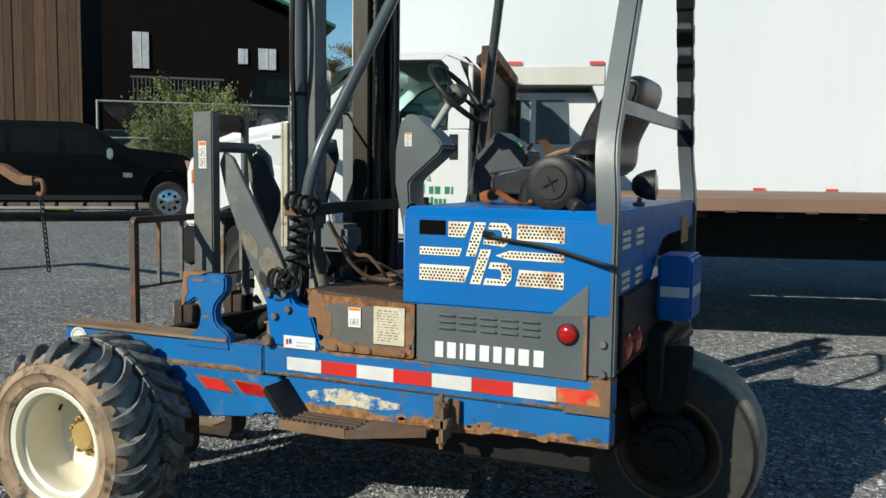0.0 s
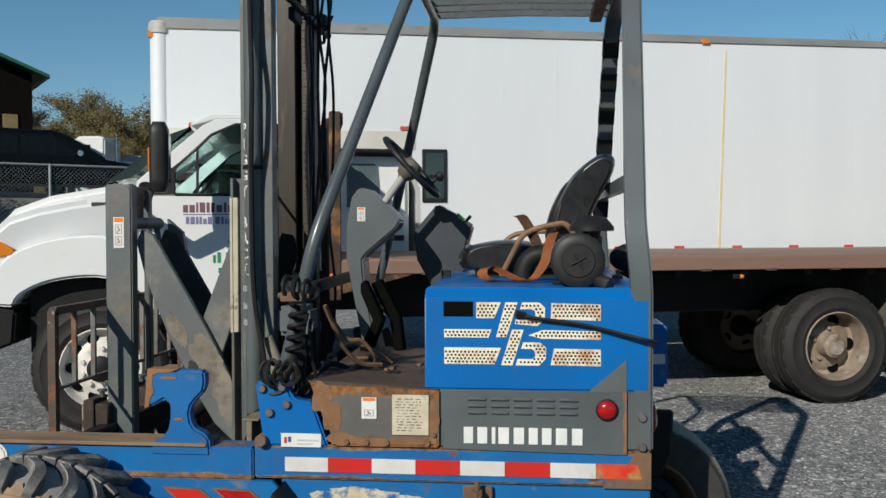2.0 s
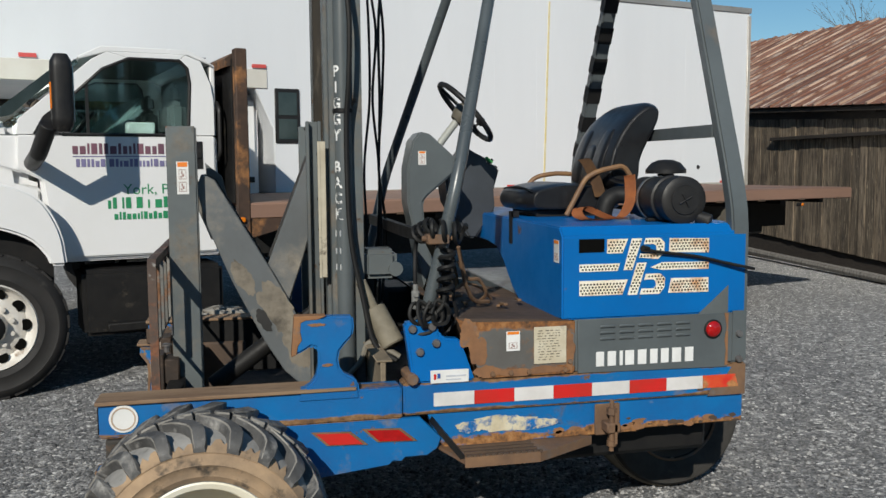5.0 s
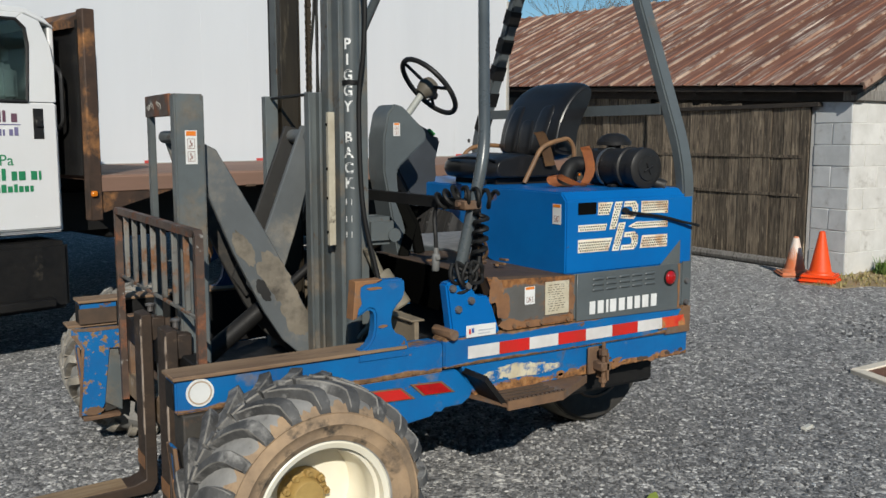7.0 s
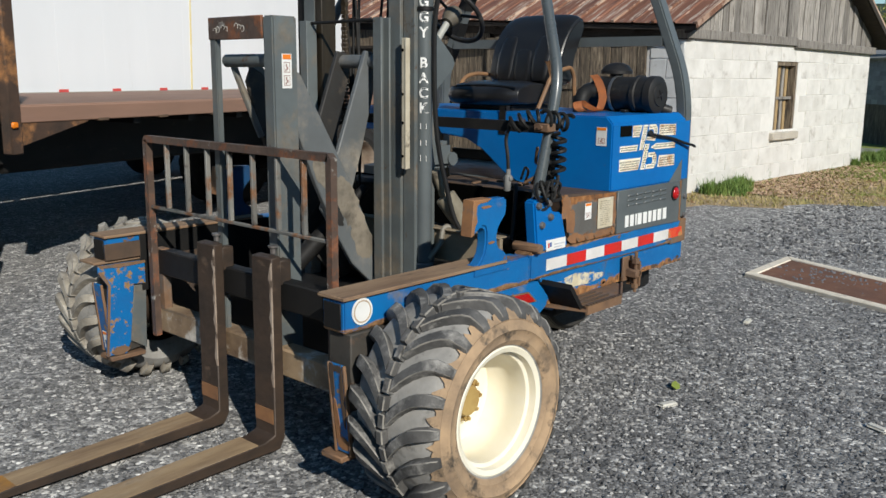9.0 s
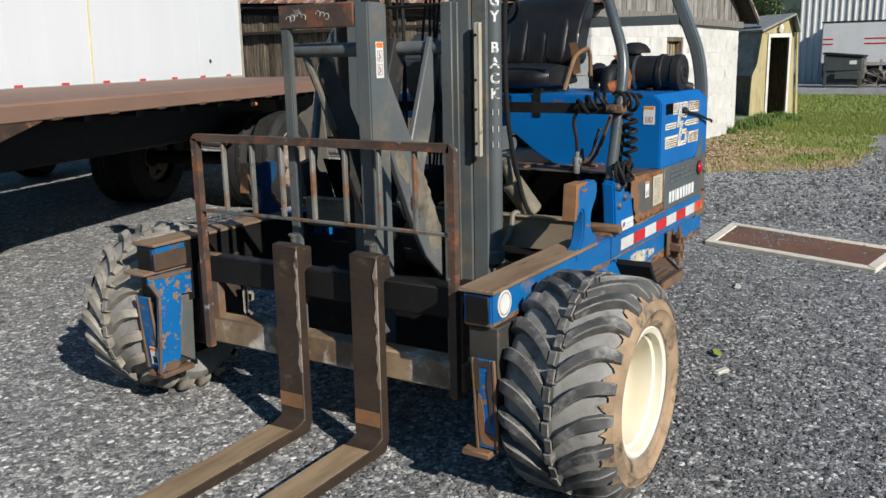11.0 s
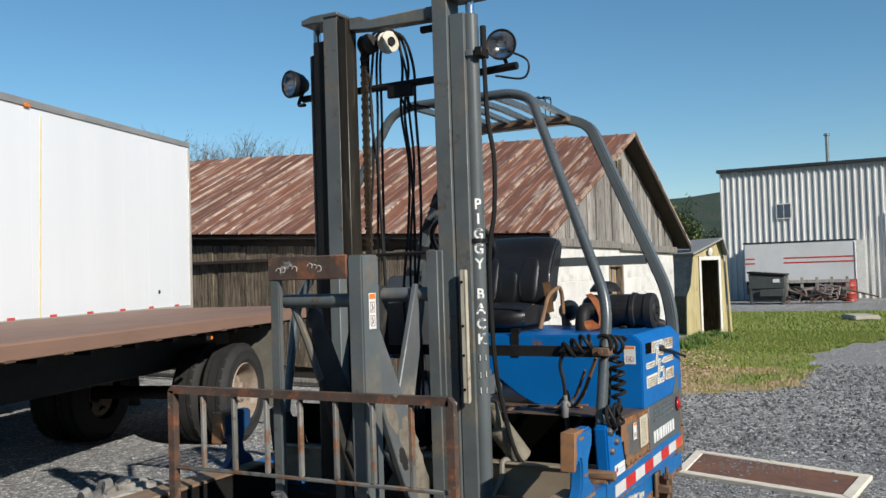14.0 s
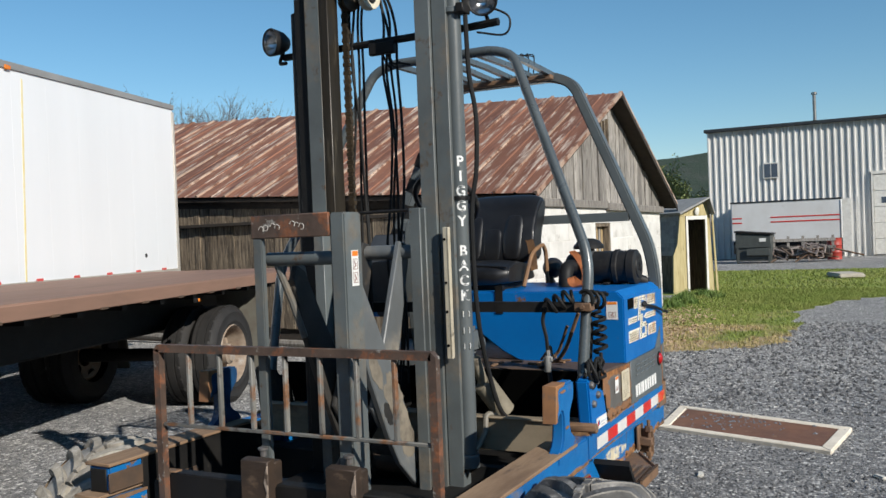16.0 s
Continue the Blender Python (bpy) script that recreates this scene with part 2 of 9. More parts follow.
RUST = (0.155, 0.085, 0.045)
DUST = (0.30, 0.235, 0.16)
BLUE = surf("blue_paint", (0.001, 0.136, 0.43), (0.001, 0.114, 0.37), 0.40, scale=3, spot=RUST, spot_at=(0.66, 0.70), spot_scale=7, spot2=DUST, spot2_at=(0.66, 0.92), spot2_scale=3, bump=0.08, spec=0.35)
BLUE_WORN = surf("worn_blue_paint", (0.003, 0.146, 0.40), (0.007, 0.106, 0.315), 0.45, scale=4, spot=RUST, spot_at=(0.605, 0.64), spot_scale=11, spot2=(0.22, 0.18, 0.13), spot2_at=(0.56, 0.74), spot2_scale=5, bump=0.2)
GREY = surf("grey_paint", (0.108, 0.124, 0.128), (0.080, 0.092, 0.096), 0.38, scale=4, spot=(0.16, 0.12, 0.085), spot_at=(0.62, 0.78), spot_scale=5, bump=0.1, coat=0.1)
GREY_WORN = surf("worn_grey_paint", (0.120, 0.138, 0.140), (0.080, 0.090, 0.092), 0.45, scale=3, spot=(0.185, 0.145, 0.10), spot_at=(0.50, 0.72), spot_scale=4, spot2=(0.10, 0.062, 0.036), spot2_at=(0.60, 0.67), spot2_scale=9, bump=0.2)
RUSTY = surf("rusty_steel", (0.215, 0.12, 0.062), (0.11, 0.066, 0.042), 0.8, scale=6, spot=(0.12, 0.115, 0.11), spot_at=(0.52, 0.68), spot_scale=5, bump=0.35)
RUST_BROWN = surf("brown_rusted_steel", (0.10, 0.062, 0.038), (0.05, 0.036, 0.028), 0.7, scale=5, spot=(0.25, 0.115, 0.045), spot_at=(0.60, 0.72), spot_scale=4, bump=0.3)
FORK = surf("worn_fork_steel", (0.062, 0.040, 0.027), (0.030, 0.022, 0.017), 0.6, metal=0.2, scale=5, stretch=(1, 1, 2), spot=(0.13, 0.085, 0.055), spot_at=(0.62, 0.74), spot_scale=8, bump=0.4, bump_scale=60)
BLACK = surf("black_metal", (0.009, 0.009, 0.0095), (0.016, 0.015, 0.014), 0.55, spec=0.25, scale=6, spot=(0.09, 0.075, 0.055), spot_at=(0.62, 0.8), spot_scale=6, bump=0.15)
RUBBER = surf("hose_rubber", (0.008, 0.008, 0.0085), (0.014, 0.014, 0.013), 0.6, spec=0.3, scale=12, bump=0.15)
TYRE_DUSTY = surf("dusty_tyre_wall", (0.42, 0.29, 0.175), (0.21, 0.15, 0.10), 0.88, scale=7, spot=(0.06, 0.05, 0.04), spot_at=(0.52, 0.64), spot_scale=9, bump=0.35)
TYRE_TRUCK = surf("truck_tyre_rubber", (0.013, 0.0125, 0.012), (0.022, 0.020, 0.019), 0.75, scale=7, spot=(0.075, 0.068, 0.058), spot_at=(0.62, 0.82), spot_scale=6, bump=0.3)
CREAM = surf("cream_rim_paint", (0.84, 0.80, 0.68), (0.78, 0.72, 0.56), 0.4, scale=5, spot=(0.42, 0.28, 0.12), spot_at=(0.66, 0.8), spot_scale=6, bump=0.1)
HUB_GOLD = surf("yellowed_hub", (0.42, 0.29, 0.10), (0.30, 0.19, 0.06), 0.55, scale=12, spot=RUST, spot_at=(0.6, 0.72), spot_scale=14, bump=0.25)
LEATHER = surf("black_vinyl", (0.009, 0.009, 0.010), (0.016, 0.016, 0.017), 0.34, scale=6, spot=(0.10, 0.10, 0.10), spot_at=(0.66, 0.85), spot_scale=8, bump=0.12, bump_scale=260, bump_size=0.001)
PLASTIC = surf("black_plastic", (0.012, 0.012, 0.013), (0.022, 0.021, 0.020), 0.48, spec=0.35, scale=7, spot=(0.11, 0.10, 0.085), spot_at=(0.6, 0.82), spot_scale=6, bump=0.1)
STEEL = surf("bare_steel", (0.45, 0.44, 0.42), (0.32, 0.30, 0.28), 0.35, metal=0.9, scale=8, spot=(0.16, 0.11, 0.07), spot_at=(0.62, 0.78), spot_scale=9, bump=0.1)
CHROME = surf("chromed_rod", (0.75, 0.75, 0.76), (0.6, 0.6, 0.62), 0.18, metal=1.0, bump=0.0)
BOLT = surf("grey_bolt", (0.20, 0.20, 0.20), (0.12, 0.10, 0.09), 0.5, metal=0.5, scale=20, bump=0.1)
WHITE_STICKER = surf("white_sticker", (0.78, 0.78, 0.76), (0.66, 0.66, 0.63), 0.4, scale=9, bump=0.0)
ORANGE_STICKER = surf("orange_sticker", (0.85, 0.25, 0.02), (0.75, 0.2, 0.02), 0.4, bump=0.0)
INK = surf("black_ink", (0.03, 0.03, 0.035), (0.05, 0.05, 0.05), 0.5, bump=0.0)
BLUE_INK = surf("blue_ink", (0.03, 0.09, 0.35), (0.04, 0.1, 0.3), 0.5, bump=0.0)
TAPE_WHITE = surf("white_reflective_tape", (0.72, 0.70, 0.68), (0.60, 0.58, 0.55), 0.35, scale=10, spot=(0.35, 0.26, 0.2), spot_at=(0.66, 0.75), spot_scale=12, bump=0.05)
TAPE_RED = surf("red_reflective_tape", (0.62, 0.02, 0.018), (0.50, 0.03, 0.02), 0.35, scale=10, spot=(0.45, 0.16, 0.05), spot_at=(0.66, 0.76), spot_scale=10, bump=0.05)
RED_LENS = surf("red_lens", (0.45, 0.008, 0.008), (0.32, 0.006, 0.006), 0.15, scale=30, bump=0.1, coat=0.6)
PLATE = surf("worn_data_plate", (0.70, 0.64, 0.50), (0.58, 0.50, 0.35), 0.5, metal=0.2, scale=14, spot=(0.12, 0.09, 0.05), spot_at=(0.58, 0.72), spot_scale=16, bump=0.1)
LETTER_WHITE = surf("white_letter_paint", (0.80, 0.80, 0.78), (0.70, 0.70, 0.68), 0.45, scale=20, bump=0.0)
PERF = surf("perforated_cream_sheet", (0.86, 0.82, 0.70), (0.78, 0.68, 0.48), 0.5, scale=8, spot=(0.52, 0.20, 0.04), spot_at=(0.50, 0.66), spot_scale=9, bump=0.05)
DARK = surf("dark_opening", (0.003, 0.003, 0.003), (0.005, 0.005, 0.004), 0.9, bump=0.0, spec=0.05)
WRAP = surf("cream_plastic_strip", (0.54, 0.49, 0.38), (0.40, 0.35, 0.26), 0.6, scale=9, spot=(0.10, 0.08, 0.06), spot_at=(0.57, 0.68), spot_scale=12, bump=0.2)
STRAP = surf("orange_webbing", (0.50, 0.17, 0.05), (0.38, 0.13, 0.05), 0.75, scale=20, bump=0.3, bump_scale=400)
RUST_HANDLE = surf("rusty_handle", (0.26, 0.14, 0.06), (0.16, 0.09, 0.05), 0.6, scale=20, bump=0.2)
PLATE_RUST = surf("orange_rusted_plate", (0.30, 0.145, 0.06), (0.17, 0.085, 0.045), 0.8, scale=7, spot=(0.13, 0.125, 0.12), spot_at=(0.60, 0.70), spot_scale=6, spot2=(0.40, 0.22, 0.10), spot2_at=(0.60, 0.75), spot2_scale=9, bump=0.3)
CAP_RUST = surf("dusty_rusted_cap", (0.30, 0.20, 0.12), (0.18, 0.11, 0.065), 0.85, scale=5, stretch=(0.5, 2, 2), spot=(0.12, 0.075, 0.05), spot_at=(0.56, 0.68), spot_scale=6, bump=0.3)

# ---- setting: ground, pad, grass, hill ----


def gravel_material():
    m = bpy.data.materials.new("crushed_stone")
    m.use_nodes = True
    nt = m.node_tree
    b = nt.nodes["Principled BSDF"]
    tc = nt.nodes.new("ShaderNodeTexCoord").outputs["Object"]
    cols, hs = [], []
    for sc, k in ((50.0, 1.0), (105.0, 0.6)):
        v = nt.nodes.new("ShaderNodeTexVoronoi")
        v.inputs["Scale"].default_value = sc
        nt.links.new(tc, v.inputs["Vector"])
        r = ramp(nt, 0.0, 1.0, (0.050, 0.051, 0.053, 1), (0.47, 0.465, 0.45, 1))
        r.color_ramp.elements.new(0.55).color = (0.165, 0.165, 0.166, 1)
        r.color_ramp.elements.new(0.86).color = (0.265, 0.263, 0.26, 1)
        s = nt.nodes.new("ShaderNodeSeparateColor")
        nt.links.new(v.outputs["Color"], s.inputs[0])
        nt.links.new(s.outputs[0], r.inputs[0])
        cols.append(r.outputs[0])
        i = nt.nodes.new("ShaderNodeMath")
        i.operation = "MULTIPLY_ADD"
        nt.links.new(v.outputs["Distance"], i.inputs[0])
        i.inputs[1].default_value, i.inputs[2].default_value = -k, 1.0
        hs.append(i.outputs[0])
    pick = ramp(nt, 0.45, 0.55)
    nt.links.new(noise_node(nt, tc, 9, 4), pick.inputs[0])
    c = mixer(nt, pick.outputs[0], cols[0], cols[1])
    wide = ramp(nt, 0.3, 0.7, (0.80, 0.805, 0.825, 1), (1.12, 1.115, 1.10, 1))
    nt.links.new(noise_node(nt, tc, 0.55, 6), wide.inputs[0])
    c = mixer(nt, 1.0, c, wide.outputs[0], "MULTIPLY")
    big = nt.nodes.new("ShaderNodeTexVoronoi")
    big.inputs["Scale"].default_value = 24.0
    nt.links.new(tc, big.inputs["Vector"])
    sep = nt.nodes.new("ShaderNodeSeparateColor")
    nt.links.new(big.outputs["Color"], sep.inputs[0])
    tone = ramp(nt, 0.0, 1.0, (0.66, 0.66, 0.67, 1), (1.95, 1.94, 1.90, 1))
    tone.color_ramp.elements.new(0.62).color = (0.96, 0.96, 0.96, 1)
    tone.color_ramp.elements.new(0.86).color = (1.30, 1.30, 1.28, 1)
    nt.links.new(sep.outputs[0], tone.inputs[0])
    c = mixer(nt, 0.85, c, tone.outputs[0], "MULTIPLY")
    fleck = nt.nodes.new("ShaderNodeTexVoronoi")
    fleck.inputs["Scale"].default_value = 34.0
    nt.links.new(tc, fleck.inputs["Vector"])
    fs = nt.nodes.new("ShaderNodeSeparateColor")
    nt.links.new(fleck.outputs["Color"], fs.inputs[0])
    few = ramp(nt, 0.90, 0.93)
    nt.links.new(fs.outputs[1], few.inputs[0])
    core = ramp(nt, 0.30, 0.42, (1, 1, 1, 1), (0, 0, 0, 1))
    nt.links.new(fleck.outputs["Distance"], core.inputs[0])
    c = mixer(nt, mixer(nt, 1.0, few.outputs[0], core.outputs[0], "MULTIPLY"), c, (0.62, 0.61, 0.59))
    # paler stone towards the lawn, with an uneven change
    along = nt.nodes.new("ShaderNodeSeparateXYZ")
    nt.links.new(tc, along.inputs[0])
    lawnward = nt.nodes.new("ShaderNodeMath")
    lawnward.operation = "MULTIPLY_ADD"
    nt.links.new(noise_node(nt, tc, 0.9, 5, 0.6, None, 7.0), lawnward.inputs[0])
    lawnward.inputs[1].default_value = 3.0
    nt.links.new(along.outputs[0], lawnward.inputs[2])
    pale = nt.nodes.new("ShaderNodeMapRange")
    nt.links.new(lawnward.outputs[0], pale.inputs[0])
    pale.inputs[1].default_value, pale.inputs[2].default_value = 3.2, 8.0
    c = mixer(nt, 1.0, c, mixer(nt, pale.outputs[0], (1.0, 1.0, 1.0), (1.30, 1.30, 1.29)), "MULTIPLY")
    nt.links.new(c, b.inputs["Base Color"])
    b.inputs["Roughness"].default_value = 0.8
    b.inputs["Diffuse Roughness"].default_value = 0.7
    h = nt.nodes.new("ShaderNodeMix")
    nt.links.new(pick.outputs[0], h.inputs[0])
    nt.links.new(hs[0], h.inputs[2])
    nt.links.new(hs[1], h.inputs[3])
    bp = nt.nodes.new("ShaderNodeBump")
    bp.inputs["Strength"].default_value, bp.inputs["Distance"].default_value = 0.85, 0.015
    nt.links.new(h.outputs[0], bp.inputs["Height"])
    nt.links.new(bp.outputs[0], b.inputs["Normal"])
    return m


GRAVEL = gravel_material()
STONE = surf("loose_stone", (0.15, 0.155, 0.17), (0.09, 0.095, 0.105), 0.7, scale=30, spot=(0.32, 0.32, 0.33), spot_at=(0.58, 0.7), spot_scale=14, bump=0.3)


def turf(name, tan, tan2, green, green2, bump):
    """Grass that is dry straw and bare dirt beside the stones and turns green farther out, with a ragged change."""
    m = surf(name, green, green2, 0.9, scale=0.9, spot=tan2, spot_at=(0.60, 0.72), spot_scale=0.8, bump=bump, bump_scale=40, bump_size=0.03)
    nt = m.node_tree
    b = nt.nodes["Principled BSDF"]
    old = b.inputs["Base Color"].links[0].from_socket
    tc = nt.nodes.new("ShaderNodeTexCoord").outputs["Object"]
    s = nt.nodes.new("ShaderNodeSeparateXYZ")
    nt.links.new(tc, s.inputs[0])
    ad = nt.nodes.new("ShaderNodeMath")
    ad.operation = "MULTIPLY_ADD"
    nt.links.new(noise_node(nt, tc, 0.8, 6), ad.inputs[0])
    ad.inputs[1].default_value = 24.0
    nt.links.new(s.outputs[0], ad.inputs[2])
    r = nt.nodes.new("ShaderNodeMapRange")
    nt.links.new(ad.outputs[0], r.inputs[0])
    r.inputs[1].default_value, r.inputs[2].default_value = 19.8, 22.4
    dry = ramp(nt, 0.35, 0.65, (*tan, 1), (*tan2, 1))
    nt.links.new(noise_node(nt, tc, 5.0, 8), dry.inputs[0])
    nt.links.new(mixer(nt, r.outputs[0], dry.outputs[0], old), b.inputs["Base Color"])
    return m


GRASS_SOIL = turf("mown_grass_ground", (0.40, 0.30, 0.185), (0.25, 0.19, 0.09), (0.17, 0.225, 0.035), (0.24, 0.25, 0.06), 0.6)
BLADE = turf("grass_blade", (0.44, 0.34, 0.19), (0.27, 0.25, 0.08), (0.150, 0.205, 0.036), (0.22, 0.25, 0.065), 0)
WEED = surf("weed_leaf", (0.09, 0.17, 0.03), (0.16, 0.22, 0.05), 0.7, scale=3, bump=0)
CONCRETE = surf("pale_concrete", (0.50, 0.46, 0.39), (0.40, 0.36, 0.30), 0.85, scale=4, spot=(0.28, 0.24, 0.2), spot_at=(0.6, 0.75), spot_scale=6, bump=0.3)
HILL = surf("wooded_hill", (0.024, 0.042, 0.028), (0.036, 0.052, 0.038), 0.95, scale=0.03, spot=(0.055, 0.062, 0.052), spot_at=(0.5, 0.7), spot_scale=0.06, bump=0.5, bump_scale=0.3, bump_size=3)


def ground_z(x, y):
    """The yard is level and rises gently past the road trucks' noses."""
    s = -0.7 * x + 0.7 * y - 10
    return 0.025 * s if 0 < s < 40 else (1.0 if s >= 40 else 0.0)


def build_ground():
    bm = bmesh.new()
    rings = [0, 2, 4, 7, 11, 16, 22, 30, 40, 60, 100, 200, 500, 1500, 3500]
    seg = 64
    prev = None
    for r in rings:
        if r == 0:
            cur = [bm.verts.new((0, 0, 0))]
        else:
            cur = []
            for k in range(seg):
                x, y = r * math.cos(2 * math.pi * k / seg), r * math.sin(2 * math.pi * k / seg)
                cur.append(bm.verts.new((x, y, ground_z(x, y))))
        if prev:
            for k in range(seg):
                j = (k + 1) % seg
                if len(prev) == 1:
                    bm.faces.new((prev[0], cur[k], cur[j]))
                else:
                    bm.faces.new((prev[k], cur[k], cur[j], prev[j]))
        prev = cur
    whole("ground", bm, GRAVEL, "dark grey crushed-stone yard", "ground", kind="structure")


build_ground()


def grass_outline():
    """The lawn beside the barn, with a ragged edge against the stones."""
    base = [(5.2, 3.2), (5.35, 2.7), (5.9, 2.05), (6.55, 1.6), (6.95, 1.1), (7.15, 0.6), (8.0, 0.3), (9.4, 0.25), (10.8, 0.42), (12.2, 0.55), (13.6, 0.2), (15.2, -0.5), (17.5, -4.0), (24, -14), (27.5, -16), (27.2, 4.5), (27, 12), (16.4, 12), (16.2, 3.4)]
    rng = random.Random(4)
    out = []
    for (ax, ay), (bx, by) in zip(base, base[1:] + base[:1]):
        n = max(2, int(math.hypot(bx - ax, by - ay) / 0.25))
        for i in range(n):
            t = i / n
            out.append((ax + (bx - ax) * t + rng.uniform(-0.16, 0.16), ay + (by - ay) * t + rng.uniform(-0.16, 0.16)))
    return out


LAWN = grass_outline()


bm = prism(LAWN, "z", -0.02, 0.005)
whole("lawn", bm, GRASS_SOIL, "patchy green lawn with dry straw-coloured edge", "lawn", kind="structure")


def blades(n, seed, spots, h0, h1, w, mat, area=(5.2, 18, -3, 3.4)):
    """Grass as thin bent triangles round given spots (x, y, radius)."""
    rng = random.Random(seed)
    V, F = [], []
    while len(F) < n:
        if spots is None:
            x, y = rng.uniform(*area[:2]), rng.uniform(*area[2:])
            if not inside(LAWN, x, y) or (x < 12.5 and rng.random() < 0.72):
                continue
            k = 1.0
        else:
            cx, cy, r = rng.choice(spots)
            a, d = rng.uniform(0, 6.283), r * math.sqrt(rng.random())
            x, y, k = cx + d * math.cos(a), cy + d * math.sin(a), 1.2 - d / r * 0.6
        h, a, lean = rng.uniform(h0, h1) * k, rng.uniform(0, 6.283), rng.uniform(0.1, 0.7)
        c, s = math.cos(a), math.sin(a)
        i = len(V)
        ww = w * rng.uniform(0.7, 1.6)
        V += [(x - c * ww, y - s * ww, 0.005), (x + c * ww, y + s * ww, 0.005), (x - s * h * lean, y + c * h * lean, h)]
        F.append((i, i + 1, i + 2))
    me = bpy.data.meshes.new("grass")
    me.from_pydata(V, [], F)
    me.materials.append(mat)
    return me


tagged(new("grass", blades(64000, 5, None, 0.018, 0.058, 0.008, BLADE)), "short mown grass blades with dry patches", "grass", kind="stuff")
tagged(new("far_grass", blades(26000, 15, None, 0.025, 0.065, 0.016, BLADE, (18, 27, -12, 6))), "mown grass farther out on the lawn", "grass", kind="stuff")
wr = random.Random(12)
CLUMPS = [(wr.gauss(7.0, 0.28), wr.gauss(2.85, 0.16), wr.uniform(0.08, 0.22)) for _ in range(11)] + [(wr.uniform(12.8, 16.8), wr.gauss(3.0, 0.2), wr.uniform(0.12, 0.35)) for _ in range(14)] + [(wr.uniform(8, 12), wr.gauss(3.15, 0.12), wr.uniform(0.05, 0.12)) for _ in range(5)]
tagged(new("weeds", blades(6500, 6, CLUMPS, 0.06, 0.22, 0.011, WEED)), "tall green weeds along the wall foot", "weeds", kind="stuff")

# dry leaves and crumbled mortar at the wall foot
LITTER = surf("dry_litter", (0.50, 0.35, 0.24), (0.33, 0.22, 0.14), 0.9, scale=9, spot=(0.55, 0.44, 0.33), spot_at=(0.55, 0.66), spot_scale=14, bump=0.1)
lr = random.Random(44)
V, F = [], []
for _ in range(9500):
    x, y = 6.9 + abs(lr.gauss(0, 2.6)), 3.05 - abs(lr.gauss(0, 0.55))
    if not inside(LAWN, x, y):
        continue
    r, a, tilt = lr.uniform(0.010, 0.034), lr.uniform(0, 6.283), lr.uniform(-0.5, 0.5)
    i = len(V)
    V += [(x + r * math.cos(a + k * 1.571) * (1 if k % 2 else 0.6), y + r * math.sin(a + k * 1.571) * (1 if k % 2 else 0.6), 0.012 + r * 0.35 + r * tilt * math.cos(k * 1.571)) for k in range(4)]
    F.append((i, i + 1, i + 2, i + 3))
me = bpy.data.meshes.new("dry_litter")
me.from_pydata(V, [], F)
me.materials.append(LITTER)
tagged(new("dry_litter", me), "tan dry leaves and crumbs along the wall foot", "leaf litter", kind="stuff")

# rusty plate in a concrete surround
PAD_EDGE = surf("cream_concrete", (0.78, 0.70, 0.58), (0.64, 0.57, 0.46), 0.9, scale=9, spot=(0.30, 0.26, 0.21), spot_at=(0.60, 0.72), spot_scale=12, bump=0.4)
pad = thing("manhole_cover", pose(0, 0, 0), "rusty steel plate in a pale concrete surround", "cover")
P4 = [Vector(p) for p in ((1.81, -0.705), (2.61, -0.805), (3.135, 0.615), (2.255, 0.60))]
mid = sum(P4, Vector((0, 0))) / 4
inner = [P4[i] + (P4[(i + 1) % 4] - P4[i]).normalized() * 0.085 + (P4[i - 1] - P4[i]).normalized() * 0.085 for i in range(4)]
for i in range(4):
    j = (i + 1) % 4
    part("surround", prism([P4[i], P4[j], inner[j], inner[i]], "z", -0.03, 0.03, 0.006), PAD_EDGE, pad, "pale concrete edge" if i == 0 else "")
part("plate", prism(inner, "z", -0.02, 0.022, 0.003), surf("rusted_plate", (0.19, 0.085, 0.048), (0.12, 0.06, 0.04), 0.85, scale=3, spot=(0.27, 0.16, 0.095), spot_at=(0.6, 0.72), spot_scale=9, bump=0.4), pad, "flat rusted steel plate")


